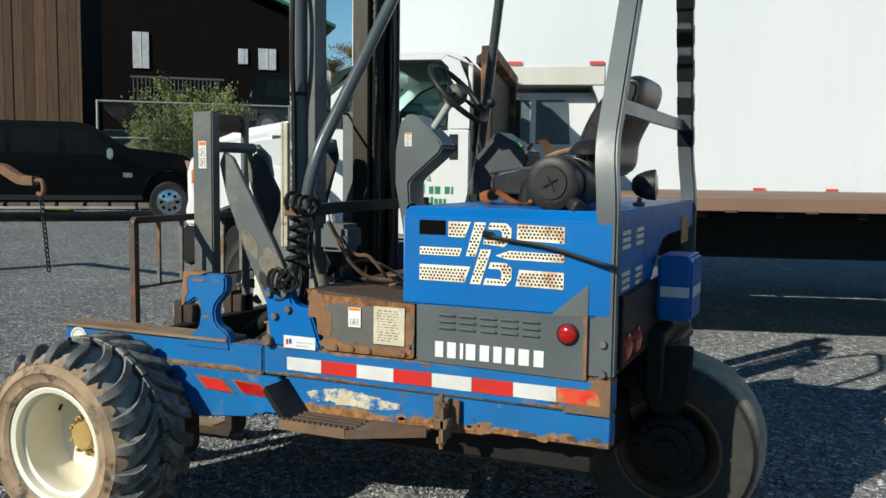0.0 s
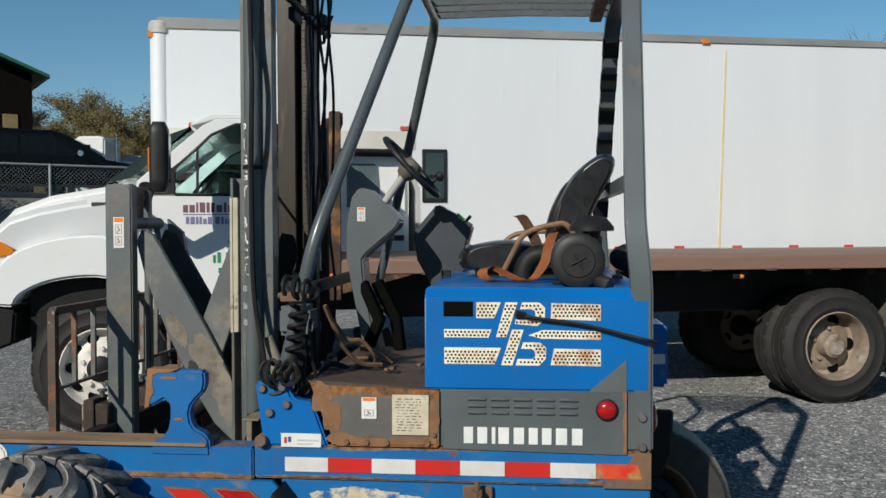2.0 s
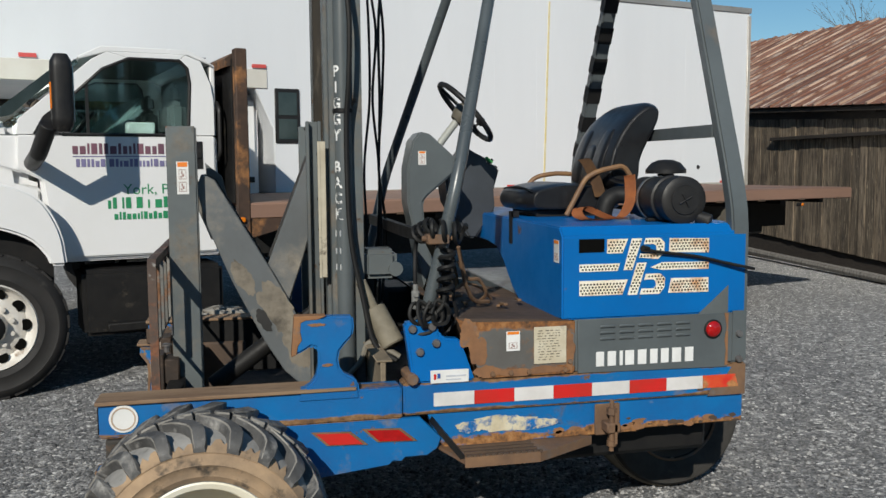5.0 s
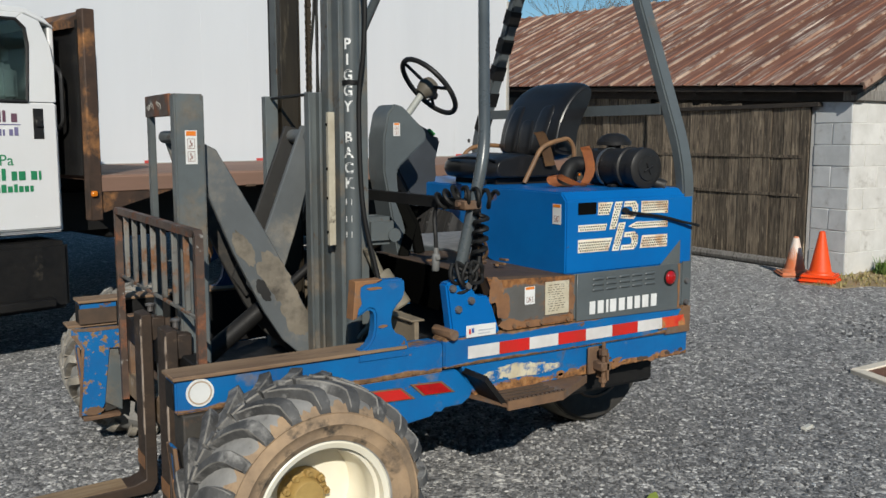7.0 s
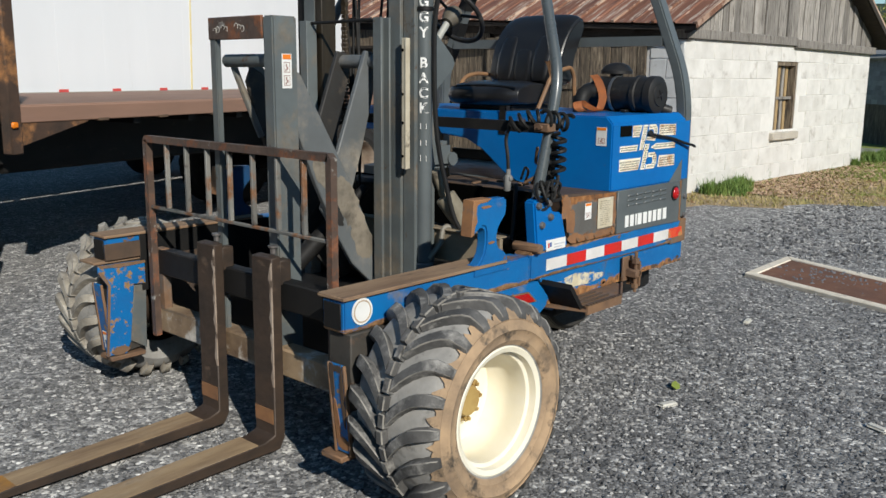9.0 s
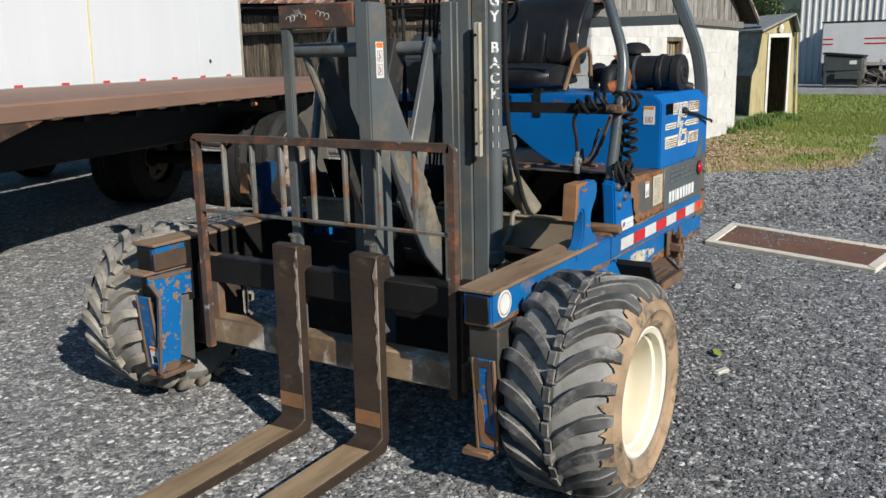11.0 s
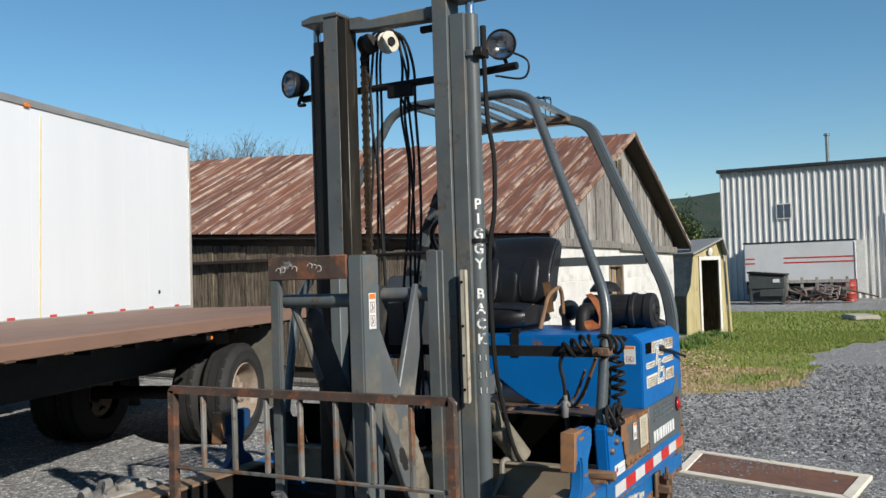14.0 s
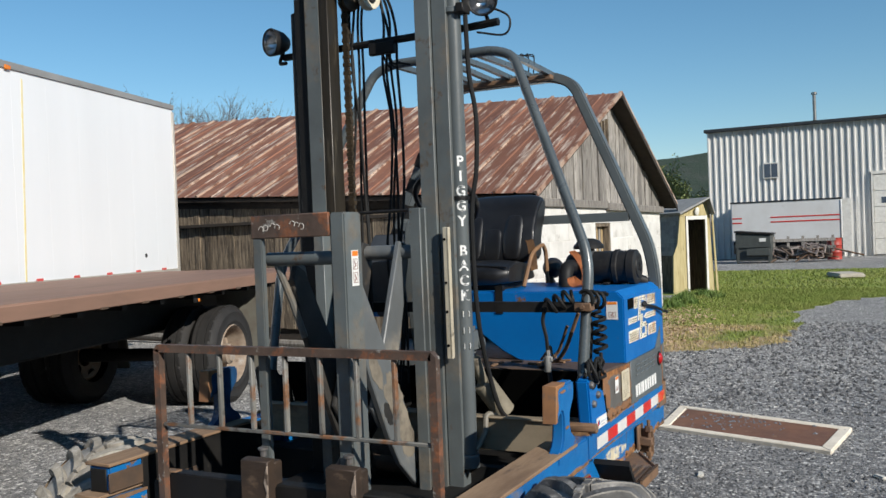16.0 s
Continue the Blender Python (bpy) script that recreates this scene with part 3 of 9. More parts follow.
def build_stones():
    """Loose stones standing proud of the yard, thickest along the walk."""
    rng = np.random.RandomState(7)
    n = 26000
    r = np.abs(rng.normal(0, 1, n))
    a = rng.uniform(0, 2 * math.pi, n)
    cx, cy = np.array([-1.0, 0.4])
    x, y = cx + np.cos(a) * (0.3 + 3.6 * r), cy + np.sin(a) * (0.3 + 3.0 * r)
    s = rng.uniform(0.005, 0.0135, n) * (1 + 0.5 * (rng.random_sample(n) > 0.95))
    # coarser stones between the plate and the lawn
    k = 9000
    fx, fy = rng.uniform(3.2, 10.5, k), rng.uniform(-4.5, 1.6, k)
    keep = np.array([not inside(LAWN, p, q) for p, q in zip(fx, fy)])
    x, y = np.concatenate([x, fx[keep]]), np.concatenate([y, fy[keep]])
    s = np.concatenate([s, rng.uniform(0.010, 0.026, k)[keep]])
    n = len(x)
    base = np.array([(1, 0, 0), (-1, 0, 0), (0, 1, 0), (0, -1, 0), (0, 0, 0.8), (0, 0, -0.8)], float)
    tri = np.array([(0, 2, 4), (2, 1, 4), (1, 3, 4), (3, 0, 4), (2, 0, 5), (1, 2, 5), (3, 1, 5), (0, 3, 5)])
    V = base[None] * rng.uniform(0.6, 1.25, (n, 6, 3)) * s[:, None, None]
    t = rng.uniform(0, 6.28, n)
    c, d = np.cos(t), np.sin(t)
    X = V[..., 0] * c[:, None] - V[..., 1] * d[:, None] + x[:, None]
    Y = V[..., 0] * d[:, None] + V[..., 1] * c[:, None] + y[:, None]
    Z = V[..., 2] + (s * 0.25)[:, None]
    verts = np.stack([X, Y, Z], -1).reshape(-1, 3)
    faces = (tri[None] + 6 * np.arange(n)[:, None, None]).reshape(-1, 3)
    me = bpy.data.meshes.new("gravel")
    me.from_pydata(verts.tolist(), [], faces.tolist())
    m = bpy.data.materials.new("stone_chips")
    m.use_nodes = True
    nt = m.node_tree
    g = nt.nodes.new("ShaderNodeNewGeometry")
    rr = ramp(nt, 0.0, 1.0, (0.05, 0.051, 0.054, 1), (0.44, 0.435, 0.425, 1))
    rr.color_ramp.elements.new(0.6).color = (0.145, 0.146, 0.15, 1)
    nt.links.new(g.outputs["Random Per Island"], rr.inputs[0])
    nt.links.new(rr.outputs[0], nt.nodes["Principled BSDF"].inputs["Base Color"])
    nt.nodes["Principled BSDF"].inputs["Roughness"].default_value = 0.7
    nt.nodes["Principled BSDF"].inputs["Diffuse Roughness"].default_value = 0.7
    me.materials.append(m)
    tagged(new("gravel", me), "loose grey crushed stones", "gravel", kind="stuff")


build_stones()


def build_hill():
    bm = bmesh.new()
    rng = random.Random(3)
    # third ridge is unseen, added behind the camera to cut low sky light
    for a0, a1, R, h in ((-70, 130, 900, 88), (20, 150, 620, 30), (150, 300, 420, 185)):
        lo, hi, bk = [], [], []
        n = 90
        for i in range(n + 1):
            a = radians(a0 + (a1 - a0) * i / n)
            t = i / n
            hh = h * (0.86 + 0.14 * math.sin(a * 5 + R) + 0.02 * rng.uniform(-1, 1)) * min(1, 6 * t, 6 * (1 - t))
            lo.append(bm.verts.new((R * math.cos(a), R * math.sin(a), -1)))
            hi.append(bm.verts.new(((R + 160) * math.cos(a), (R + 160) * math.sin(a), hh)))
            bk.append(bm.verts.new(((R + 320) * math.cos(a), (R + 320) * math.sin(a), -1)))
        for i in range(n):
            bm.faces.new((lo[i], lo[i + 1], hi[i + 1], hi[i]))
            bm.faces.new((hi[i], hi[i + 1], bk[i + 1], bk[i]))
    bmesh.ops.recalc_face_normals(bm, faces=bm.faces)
    whole("hill_backdrop", bm, HILL, "long wooded hill on the horizon plus an unseen ridge added to block sky light", "hill", kind="structure")


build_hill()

# ---- trees ----
BARK = surf("grey_bark", (0.14, 0.11, 0.085), (0.09, 0.07, 0.055), 0.9, scale=3, bump=0.5, bump_scale=20)
LEAF_OLIVE = surf("early_spring_leaves", (0.145, 0.120, 0.042), (0.20, 0.16, 0.065), 0.8, scale=0.6, bump=0)
LEAF_GREEN = surf("bush_leaves", (0.10, 0.135, 0.035), (0.17, 0.19, 0.06), 0.7, scale=2, bump=0)
LEAF_DARK = surf("conifer_green", (0.035, 0.06, 0.03), (0.05, 0.075, 0.035), 0.8, scale=0.8, bump=0)


def tree(name, seed, height, spread, leaf, leaf_n, leaf_s, m, label, category="tree", group="", twigs=3, girth=0.02, forks=4, loose=0.022):
    rng = random.Random(seed)
    ob = thing(name, m, label, category, group)
    V, F, tips = [], [], []

    def limb(p, d, length, r, depth):
        q = p + d * length
        n = 5 if r > 0.03 else 3
        up = Vector((0, 0, 1)) if abs(d.z) < 0.9 else Vector((1, 0, 0))
        s = d.cross(up).normalized()
        u = s.cross(d)
        i = len(V)
        for e, rad in ((p, r), (q, r * 0.66)):
            for k in range(n):
                t = 6.283 * k / n
                V.append(tuple(e + (s * math.cos(t) + u * math.sin(t)) * rad))
        for k in range(n):
            F.append((i + k, i + (k + 1) % n, i + n + (k + 1) % n, i + n + k))
        if depth == 0:
            tips.append((p, q))
            return
        for k in range(twigs if depth < 3 else twigs + 1):
            a = rng.uniform(0, 6.283)
            tilt = rng.uniform(0.35, 0.95)
            e = (d + (s * math.cos(a) + u * math.sin(a)) * tilt * spread).normalized()
            start = p + d * length * rng.uniform(0.45, 1.0)
            limb(start, e, length * rng.uniform(0.55, 0.8), r * 0.55, depth - 1)

    limb(Vector((0, 0, -0.1)), Vector((0, 0, 1)), height * 0.36, height * girth, forks)
    me = bpy.data.meshes.new("trunk")
    me.from_pydata(V, [], F)
    me.materials.append(BARK)
    t = new("trunk", me)
    t.parent = ob
    V, F = [], []
    for _ in range(leaf_n):
        p, q = rng.choice(tips)
        c = p.lerp(q, rng.random()) + Vector((rng.gauss(0, 1), rng.gauss(0, 1), rng.gauss(0, 1))) * height * loose
        a = Vector((rng.gauss(0, 1), rng.gauss(0, 1), rng.gauss(0, 1))).normalized() * leaf_s * rng.uniform(0.6, 1.4)
        b = a.orthogonal().normalized() * leaf_s * 0.6
        i = len(V)
        V += [tuple(c - a), tuple(c + b), tuple(c + a), tuple(c - b)]
        F.append((i, i + 1, i + 2, i + 3))
    if F:
        me = bpy.data.meshes.new("crown")
        me.from_pydata(V, [], F)
        me.materials.append(leaf)
        cr = new("crown", me)
        cr.parent = ob
    return ob


bare = tree("bare_tree", 1, 8.6, 0.62, LEAF_OLIVE, 260, 0.035, pose(17.4, 19.0, 0), "leafless tree with fine grey twigs behind the barn", group="bare trees behind the yard", girth=0.009, forks=5)
BARE_TOP = max(v.co.z for v in bare.children[0].data.vertices)
for x, y, rz, top in ((18.2, 18.05, 70, 6.4), (18.9, 17.2, 150, 6.45), (17.8, 18.6, 250, 6.3), (19.7, 16.6, 20, 6.2), (16.6, 19.9, 200, 6.5), (10.0, 25, 40, 7.9), (10.9, 24.6, 190, 7.4)):
    bare.scale = (top / BARE_TOP,) * 3
    copy_thing(bare, pose(x, y, 0, 0, 0, rz))
bare.scale = (6.8 / BARE_TOP,) * 3
olive = tree("tree", 2, 12.5, 1.0, LEAF_OLIVE, 34000, 0.060, pose(-22, 55, 2.9), "tree in brownish early spring leaf", group="trees behind the dark barn", loose=0.020)
for k, (x, y) in enumerate(((-27, 57), (-17, 58), (-32, 60), (-12, 60), (-7, 62), (-38, 62), (-24, 64), (-15, 66), (-3, 66), (-44, 60), (-50, 64), (-29, 50), (-33, 53), (-37, 56), (-20, 52), (-25, 60), (-41, 55), (-9, 55))):
    s = 0.85 + 0.3 * ((k * 37) % 10) / 10
    olive.scale = (s * 1.1, s * 1.1, s * (0.76 if x < -14 else 0.92))
    copy_thing(olive, pose(x, y, 2.9, 0, 0, 47 * k))
for k in range(16):
    z_ = 0.60 + 0.14 * ((k * 29) % 10) / 10
    olive.scale = (z_ * 1.25, z_ * 1.25, z_)
    copy_thing(olive, pose(-47 + 2.9 * k, 49.5 + 2.4 * math.sin(k * 1.7), 1.9, 0, 0, 71 * k))
olive.scale = (1.15, 1.15, 0.78)
green = tree("leafy_tree", 3, 8, 1.1, LEAF_GREEN, 6000, 0.13, pose(60, 14.6, 0), "fresh green tree beyond the barn", group="green trees")
copy_thing(green, pose(66, 15.2, 0, 0, 0, 80))
copy_thing(green, pose(52, 20, 0, 0, 0, 190))
copy_thing(green, pose(60, 17, 0, 0, 0, 250))
LEAF_YOUNG = surf("young_leaves", (0.24, 0.27, 0.06), (0.34, 0.33, 0.10), 0.7, scale=2, bump=0)
young = tree("young_tree", 13, 6.3, 0.7, LEAF_YOUNG, 1500, 0.075, pose(39.0, 9.6, 0), "slender tree in thin yellow-green leaf beyond the barn", group="green trees", girth=0.012)
copy_thing(young, pose(42.5, 10.6, 0, 0, 0, 140))
young.scale = (0.8, 0.8, 0.8)
copy_thing(young, pose(45, 9.6, 0, 0, 0, 60))
young.scale = (1, 1, 1)
dark = tree("dark_tree", 8, 8.2, 0.75, LEAF_DARK, 7000, 0.15, pose(-12, 44, 2.9), "dark green tree beyond the fence", group="green trees")
copy_thing(dark, pose(-16, 47, 2.9, 0, 0, 90))

# ---- the old barn ----
BLOCK = surf("whitewashed_block", (0.70, 0.685, 0.65), (0.56, 0.545, 0.51), 0.85, scale=3, spot=(0.40, 0.37, 0.33), spot_at=(0.56, 0.74), spot_scale=4, bump=0.5, bump_scale=40, by_piece=0.05)
MORTAR = surf("pale_mortar", (0.72, 0.705, 0.67), (0.64, 0.625, 0.59), 0.9, scale=5, bump=0.3)
BOARD = surf("weathered_board", (0.255, 0.20, 0.14), (0.052, 0.040, 0.029), 0.9, scale=6, stretch=(6, 6, 0.6), spot=(0.05, 0.038, 0.03), spot_at=(0.53, 0.64), spot_scale=5, spot2=(0.36, 0.29, 0.20), spot2_at=(0.57, 0.66), spot2_scale=6, bump=0.6, bump_scale=30, by_piece=0.5)
BOARD_GREY = surf("grey_weathered_board", (0.37, 0.345, 0.315), (0.17, 0.155, 0.135), 0.9, scale=6, stretch=(6, 6, 0.6), spot=(0.07, 0.058, 0.048), spot_at=(0.54, 0.66), spot_scale=5, bump=0.5, bump_scale=30, by_piece=0.42)
BEAM = surf("old_beam", (0.040, 0.031, 0.024), (0.022, 0.018, 0.015), 0.9, scale=8, stretch=(1, 1, 5), bump=0.4, bump_scale=25)
TIN = surf("rusted_tin_roof", (0.30, 0.135, 0.080), (0.18, 0.080, 0.050), 0.6, metal=0.1, scale=2.6, stretch=(0.30, 3.2, 0.30), spot=(0.52, 0.41, 0.33), spot_at=(0.535, 0.60), spot_scale=3.6, spot2=(0.11, 0.05, 0.035), spot2_at=(0.55, 0.66), spot2_scale=3.0, bump=0.2, by_piece=0.30, spot_rough=0.55)
SEAM = surf("worn_roof_seam", (0.52, 0.40, 0.31), (0.33, 0.20, 0.14), 0.6, scale=2.0, stretch=(1, 1, 1), spot=(0.20, 0.095, 0.06), spot_at=(0.50, 0.57), spot_scale=2.6, bump=0.2, by_piece=0.25)
BLOCK_SIDE = surf("grey_washed_block", (0.60, 0.61, 0.61), (0.47, 0.48, 0.48), 0.85, scale=3, spot=(0.36, 0.35, 0.33), spot_at=(0.56, 0.74), spot_scale=4, bump=0.5, bump_scale=40, by_piece=0.08)
MORTAR_SIDE = surf("white_mortar_smear", (0.72, 0.71, 0.69), (0.62, 0.61, 0.59), 0.9, scale=5, bump=0.3)

# the barn's own frame: x along the gable from its front corner, y back along the eave
GW, RX, EZ, EZ2, RZ, EX0, EX1, GY, LIFT, B_END = 6.13, 3.36, 2.13, 2.05, 3.84, -0.19, 6.46, -0.234, 0.046, 19.0


def rise(y):
    return LIFT * (y - GY)


barn = thing("old_barn", pose(6.117, 3.191, 0, 0, 0, -2.85), "old barn with whitewashed block gable, grey boards and rusty tin roof", "barn")


def bp_(name, bm, mat, label="", parent=barn):
    return part(name, bm, mat, parent, label)


# walls: a core with the blocks and boards proud of it
WIN = (2.60, 3.30, 0.70, 1.73)
TOP = 1.97
gable_core = join(box(0.02, WIN[0], 0.02, 0.22, -0.05, TOP), box(WIN[1], GW - 0.02, 0.02, 0.22, -0.05, TOP), box(WIN[0], WIN[1], 0.02, 0.22, -0.05, WIN[2]), box(WIN[0], WIN[1], 0.02, 0.22, WIN[3], TOP))
wall_gable = bp_("wall", gable_core, MORTAR, "whitewashed concrete-block gable wall")
front_core = prism([(0.24, -0.05), (B_END, 0), (B_END, 2.03 + rise(B_END)), (0.24, 2.03)], "x", 0.05, 0.2)
wall_front = bp_("wall", front_core, BEAM, "weathered board front wall")
bp_("wall", prism([(0.24, 0), (B_END, 0), (B_END, 2.0 + rise(B_END)), (0.24, 2.0)], "x", GW - 0.2, GW), BEAM, "board rear wall")
gable_top = bp_("gable", prism([(0.0, 2.06), (GW, 2.02), (GW, 2.08), (RX, 3.70), (0.0, 2.14)], "y", 0.06, 0.16), BEAM, "boarded gable peak")
# blocks, laid in eight courses
CH, CW = 0.2455, 0.49
blk = {}
for wd in (CW - 0.006, CW / 2 - 0.006):
    blk[wd] = smooth(link_mesh("block", box(-wd / 2, wd / 2, 0.015, 0.03, -CH / 2 + 0.003, CH / 2 - 0.003, 0.003), BLOCK))
FULL, HALF = blk.keys()
rng = random.Random(17)
for row in range(8):
    z = 0.005 + (row + 0.5) * CH
    x = 0.0
    first = row % 2
    while x < GW - 0.1:
        wd = CW / 2 if first or x + CW > GW else CW
        first = 0
        c = x + wd / 2
        if not (c + wd / 2 > WIN[0] + 0.06 and c - wd / 2 < WIN[1] - 0.06 and WIN[2] - 0.05 < z < WIN[3] + 0.05):
            shared("block", blk[FULL if wd > 0.4 else HALF], Matrix.Translation((c, rng.uniform(-0.003, 0.003), z)), wall_gable)
        x += wd
# short return of block on the front
blk_r = {}
for wd in (FULL, HALF):
    blk_r[wd] = smooth(link_mesh("block", box(-0.008, 0.03, -wd / 2 + 0.002, wd / 2 - 0.002, -CH / 2 + 0.005, CH / 2 - 0.005, 0.005), BLOCK_SIDE))
bp_("corner_pier", box(0.0, 0.05, 0.02, 0.56, -0.05, 1.97), MORTAR_SIDE, "grey-washed block corner pier")
for row in range(8):
    z = 0.005 + (row + 0.5) * CH
    for c, wd in (((0.265, FULL),) if row % 2 else ((0.142, HALF), (0.387, HALF))):
        shared("block", blk_r[wd], Matrix.Translation((rng.uniform(-0.003, 0.003), c, z)), wall_front)
# window in the block wall
bw = bp_("window", join(box(WIN[0], WIN[0] + 0.06, 0.03, 0.16, WIN[2], WIN[3]), box(WIN[1] - 0.06, WIN[1], 0.03, 0.16, WIN[2], WIN[3]), box(WIN[0] + 0.06, WIN[1] - 0.06, 0.03, 0.16, WIN[3] - 0.06, WIN[3])), BOARD, "bare wood window frame with broken panes")
for k, x in enumerate((2.79, 2.95, 3.09)):
    bp_("loose_board", box(x, x + 0.075, 0.085 + 0.012 * k, 0.105 + 0.012 * k, WIN[2] + 0.003, WIN[3] - 0.065), surf("tan_raw_board", (0.42, 0.30, 0.15), (0.27, 0.18, 0.09), 0.85, scale=6, stretch=(6, 6, 0.6), bump=0.3) if k == 0 else (bpy.data.materials["tan_raw_board"] if k == 2 else BOARD_GREY), "", bw)
bp_("mullion", box(WIN[0] + 0.06, WIN[1] - 0.06, 0.06, 0.085, 1.18, 1.22), BOARD_GREY, "", bw)
bp_("sill", box(WIN[0] - 0.10, WIN[1] + 0.05, -0.05, 0.10, WIN[2] - 0.11, WIN[2] + 0.003, 0.012), CONCRETE, "pale concrete sill", bw)
bp_("pane", box(WIN[0] + 0.06, WIN[1] - 0.06, 0.14, 0.15, WIN[2], WIN[3] - 0.06), DARK, "dark empty opening", bw)
for x0, x1, z0, z1 in ((-0.03, 3.1, 2.035, 2.02), (3.08, GW + 0.05, 1.995, 1.955)):
    bp_("lintel", prism([(x0, z0 - 0.065), (x1, z1 - 0.065), (x1, z1 + 0.055), (x0, z0 + 0.055)], "y", -0.035 - (0.02 if x0 > 1 else 0), 0.14, 0.008), BOARD_GREY, "heavy timber plate above the blocks")
# gable boards
rng = random.Random(11)
x = 0.02
while x < GW - 0.05:
    w = min(rng.uniform(0.13, 0.22), GW - x)
    xm = x + w / 2
    sl = (RZ - EZ) / (RX - EX0) if xm < RX else -(RZ - EZ2) / (EX1 - RX)
    top = RZ - 0.09 + sl * (xm - RX)
    dx = sl * w / 2
    z0 = 2.07 - 0.012 * x + rng.uniform(-0.05, 0.0)
    if top > z0 + 0.08:
        y0 = 0.02 + rng.uniform(-0.012, 0.012)
        zz = ((z0, 2.95), (3.36, top)) if abs(xm - 3.10) < 0.15 else ((z0, top),)
        for a, c in zz:
            e = dx if c == top else 0
            bp_("board", prism([(x + 0.006, a), (x + w - 0.006, a + rng.uniform(-0.02, 0.02)), (x + w - 0.006, c + e), (x + 0.006, c - e)], "y", y0, y0 + 0.025), BOARD_GREY, "", gable_top)
    x += w
bp_("loft_opening", join(box(2.93, 2.98, -0.02, 0.05, 2.90, 3.42), box(3.23, 3.28, -0.02, 0.05, 2.90, 3.42), box(2.98, 3.23, -0.022, 0.05, 2.90, 2.95), box(3.06, 3.10, -0.02, 0.03, 2.95, 3.38)), BOARD, "small open hatch in the gable")
# front boards and the sliding door
y = 0.52
while y < B_END:
    w = rng.uniform(0.11, 0.21)
    door = y + w < 3.3
    x0 = (-0.05 if door else 0.02) + rng.uniform(-0.012, 0.008)
    z0 = rng.uniform(0.05, 0.10) if door else 0.08 + rise(y)
    z1 = (1.90 if door else 1.96) + rise(y) + rng.uniform(-0.03, 0.02)
    bp_("board", box(x0 - 0.025, x0, y + 0.005, y + w - 0.005, z0, z1), BOARD, "", wall_front)
    y += w
for z in (0.86, 1.32):
    bp_("door_batten", box(-0.094, -0.078, 0.6, 3.25, z, z + 0.035), BOARD, "", wall_front)
bp_("door_track", box(-0.11, -0.02, 0.4, 6.5, 1.915, 1.965, 0.004), BEAM, "dark sliding-door track")
bp_("sill_log", tube([(-0.14, 0.62, 0.06), (-0.22, 2.4, 0.06), (-0.16, 6.0, 0.10), (-0.16, 11, 0.2)], 0.055, 8), BOARD_GREY, "weathered log along the wall foot")
bp_("eave_beam", prism([(-0.02, 1.95), (B_END, 1.95 + rise(B_END)), (B_END, 2.09 + rise(B_END)), (-0.02, 2.09)], "x", -0.02, 0.12), BEAM, "dark eave timber")
for k in range(24):
    yy = -0.1 + k * 0.8
    bp_("rafter_tail", prism([(EX0 + 0.07, EZ - 0.11 + rise(yy)), (EX0 + 0.07, EZ - 0.04 + rise(yy)), (0.25, EZ + 0.10 + rise(yy)), (0.25, EZ + 0.02 + rise(yy))], "y", yy, yy + 0.07), BEAM)


def tin_sheet(sgn):
    """One sheet, 0.6 m wide, in the roof's own slope: from the ridge down to the eave."""
    xs, ez = (EX0, EZ) if sgn < 0 else (EX1, EZ2)
    prof = [(0.0, 0.0), (0.29, 0.0), (0.305, 0.016), (0.325, 0.016), (0.34, 0.0), (0.6, 0.0)]
    bm = bmesh.new()
    up, lo = [], []
    for a, h in prof:
        up.append(bm.verts.new((RX, a, RZ + h + LIFT * a)))
        lo.append(bm.verts.new((xs, a, ez + h + LIFT * a)))
    for i in range(len(prof) - 1):
        bm.faces.new((up[i], up[i + 1], lo[i + 1], lo[i]))
    bmesh.ops.recalc_face_normals(bm, faces=bm.faces)
    bmesh.ops.solidify(bm, geom=bm.faces[:], thickness=0.006)
    return link_mesh("roof_sheet", bm, TIN)


def tin_seam(sgn):
    """The raised lap between two sheets."""
    xs, ez = (EX0 - 0.01, EZ - 0.005) if sgn < 0 else (EX1 + 0.01, EZ2 - 0.005)
    return link_mesh("seam", tube([(RX, 0, RZ + 0.014), (xs, 0, ez + 0.014)], 0.02, flat=(0.045, 0.034)), SEAM)


deck = join(prism([(EX0 + 0.04, EZ - 0.03), (RX, RZ - 0.03), (RX, RZ - 0.08), (EX0 + 0.04, EZ - 0.08)], "y", GY + 0.02, B_END), prism([(EX1 - 0.04, EZ2 - 0.03), (RX, RZ - 0.03), (RX, RZ - 0.08), (EX1 - 0.04, EZ2 - 0.08)], "y", GY + 0.02, B_END))
for v in deck.verts:
    v.co.z += rise(v.co.y)
roof = bp_("roof", deck, BEAM, "rusty tin roof on dark sheathing")
bp_("barge_board", prism([(EX0, EZ - 0.05), (EX0, EZ + 0.02), (RX, RZ + 0.03), (RX, RZ - 0.04)], "y", GY - 0.012, GY + 0.012), SEAM, "pale worn roof edge", roof)
bp_("barge_board", prism([(RX, RZ - 0.09), (RX, RZ + 0.02), (EX1, EZ2 + 0.01), (EX1, EZ2 - 0.10)], "y", GY - 0.010, GY + 0.012), BEAM, "", roof)
for sgn in (-1, 1):
    me, se = tin_sheet(sgn), tin_seam(sgn)
    for k in range(int((B_END - GY) / 0.6) + 1):
        yy = GY + 0.6 * k
        shared("roof_sheet", me, Matrix.Translation((0, yy, rise(yy))), roof)
        shared("seam", se, Matrix.Translation((0, yy + 0.012, rise(yy))), roof)

# ---- traffic cones ----
CONE = surf("orange_cone", (0.90, 0.085, 0.008), (0.80, 0.075, 0.008), 0.5, scale=8, bump=0.1)
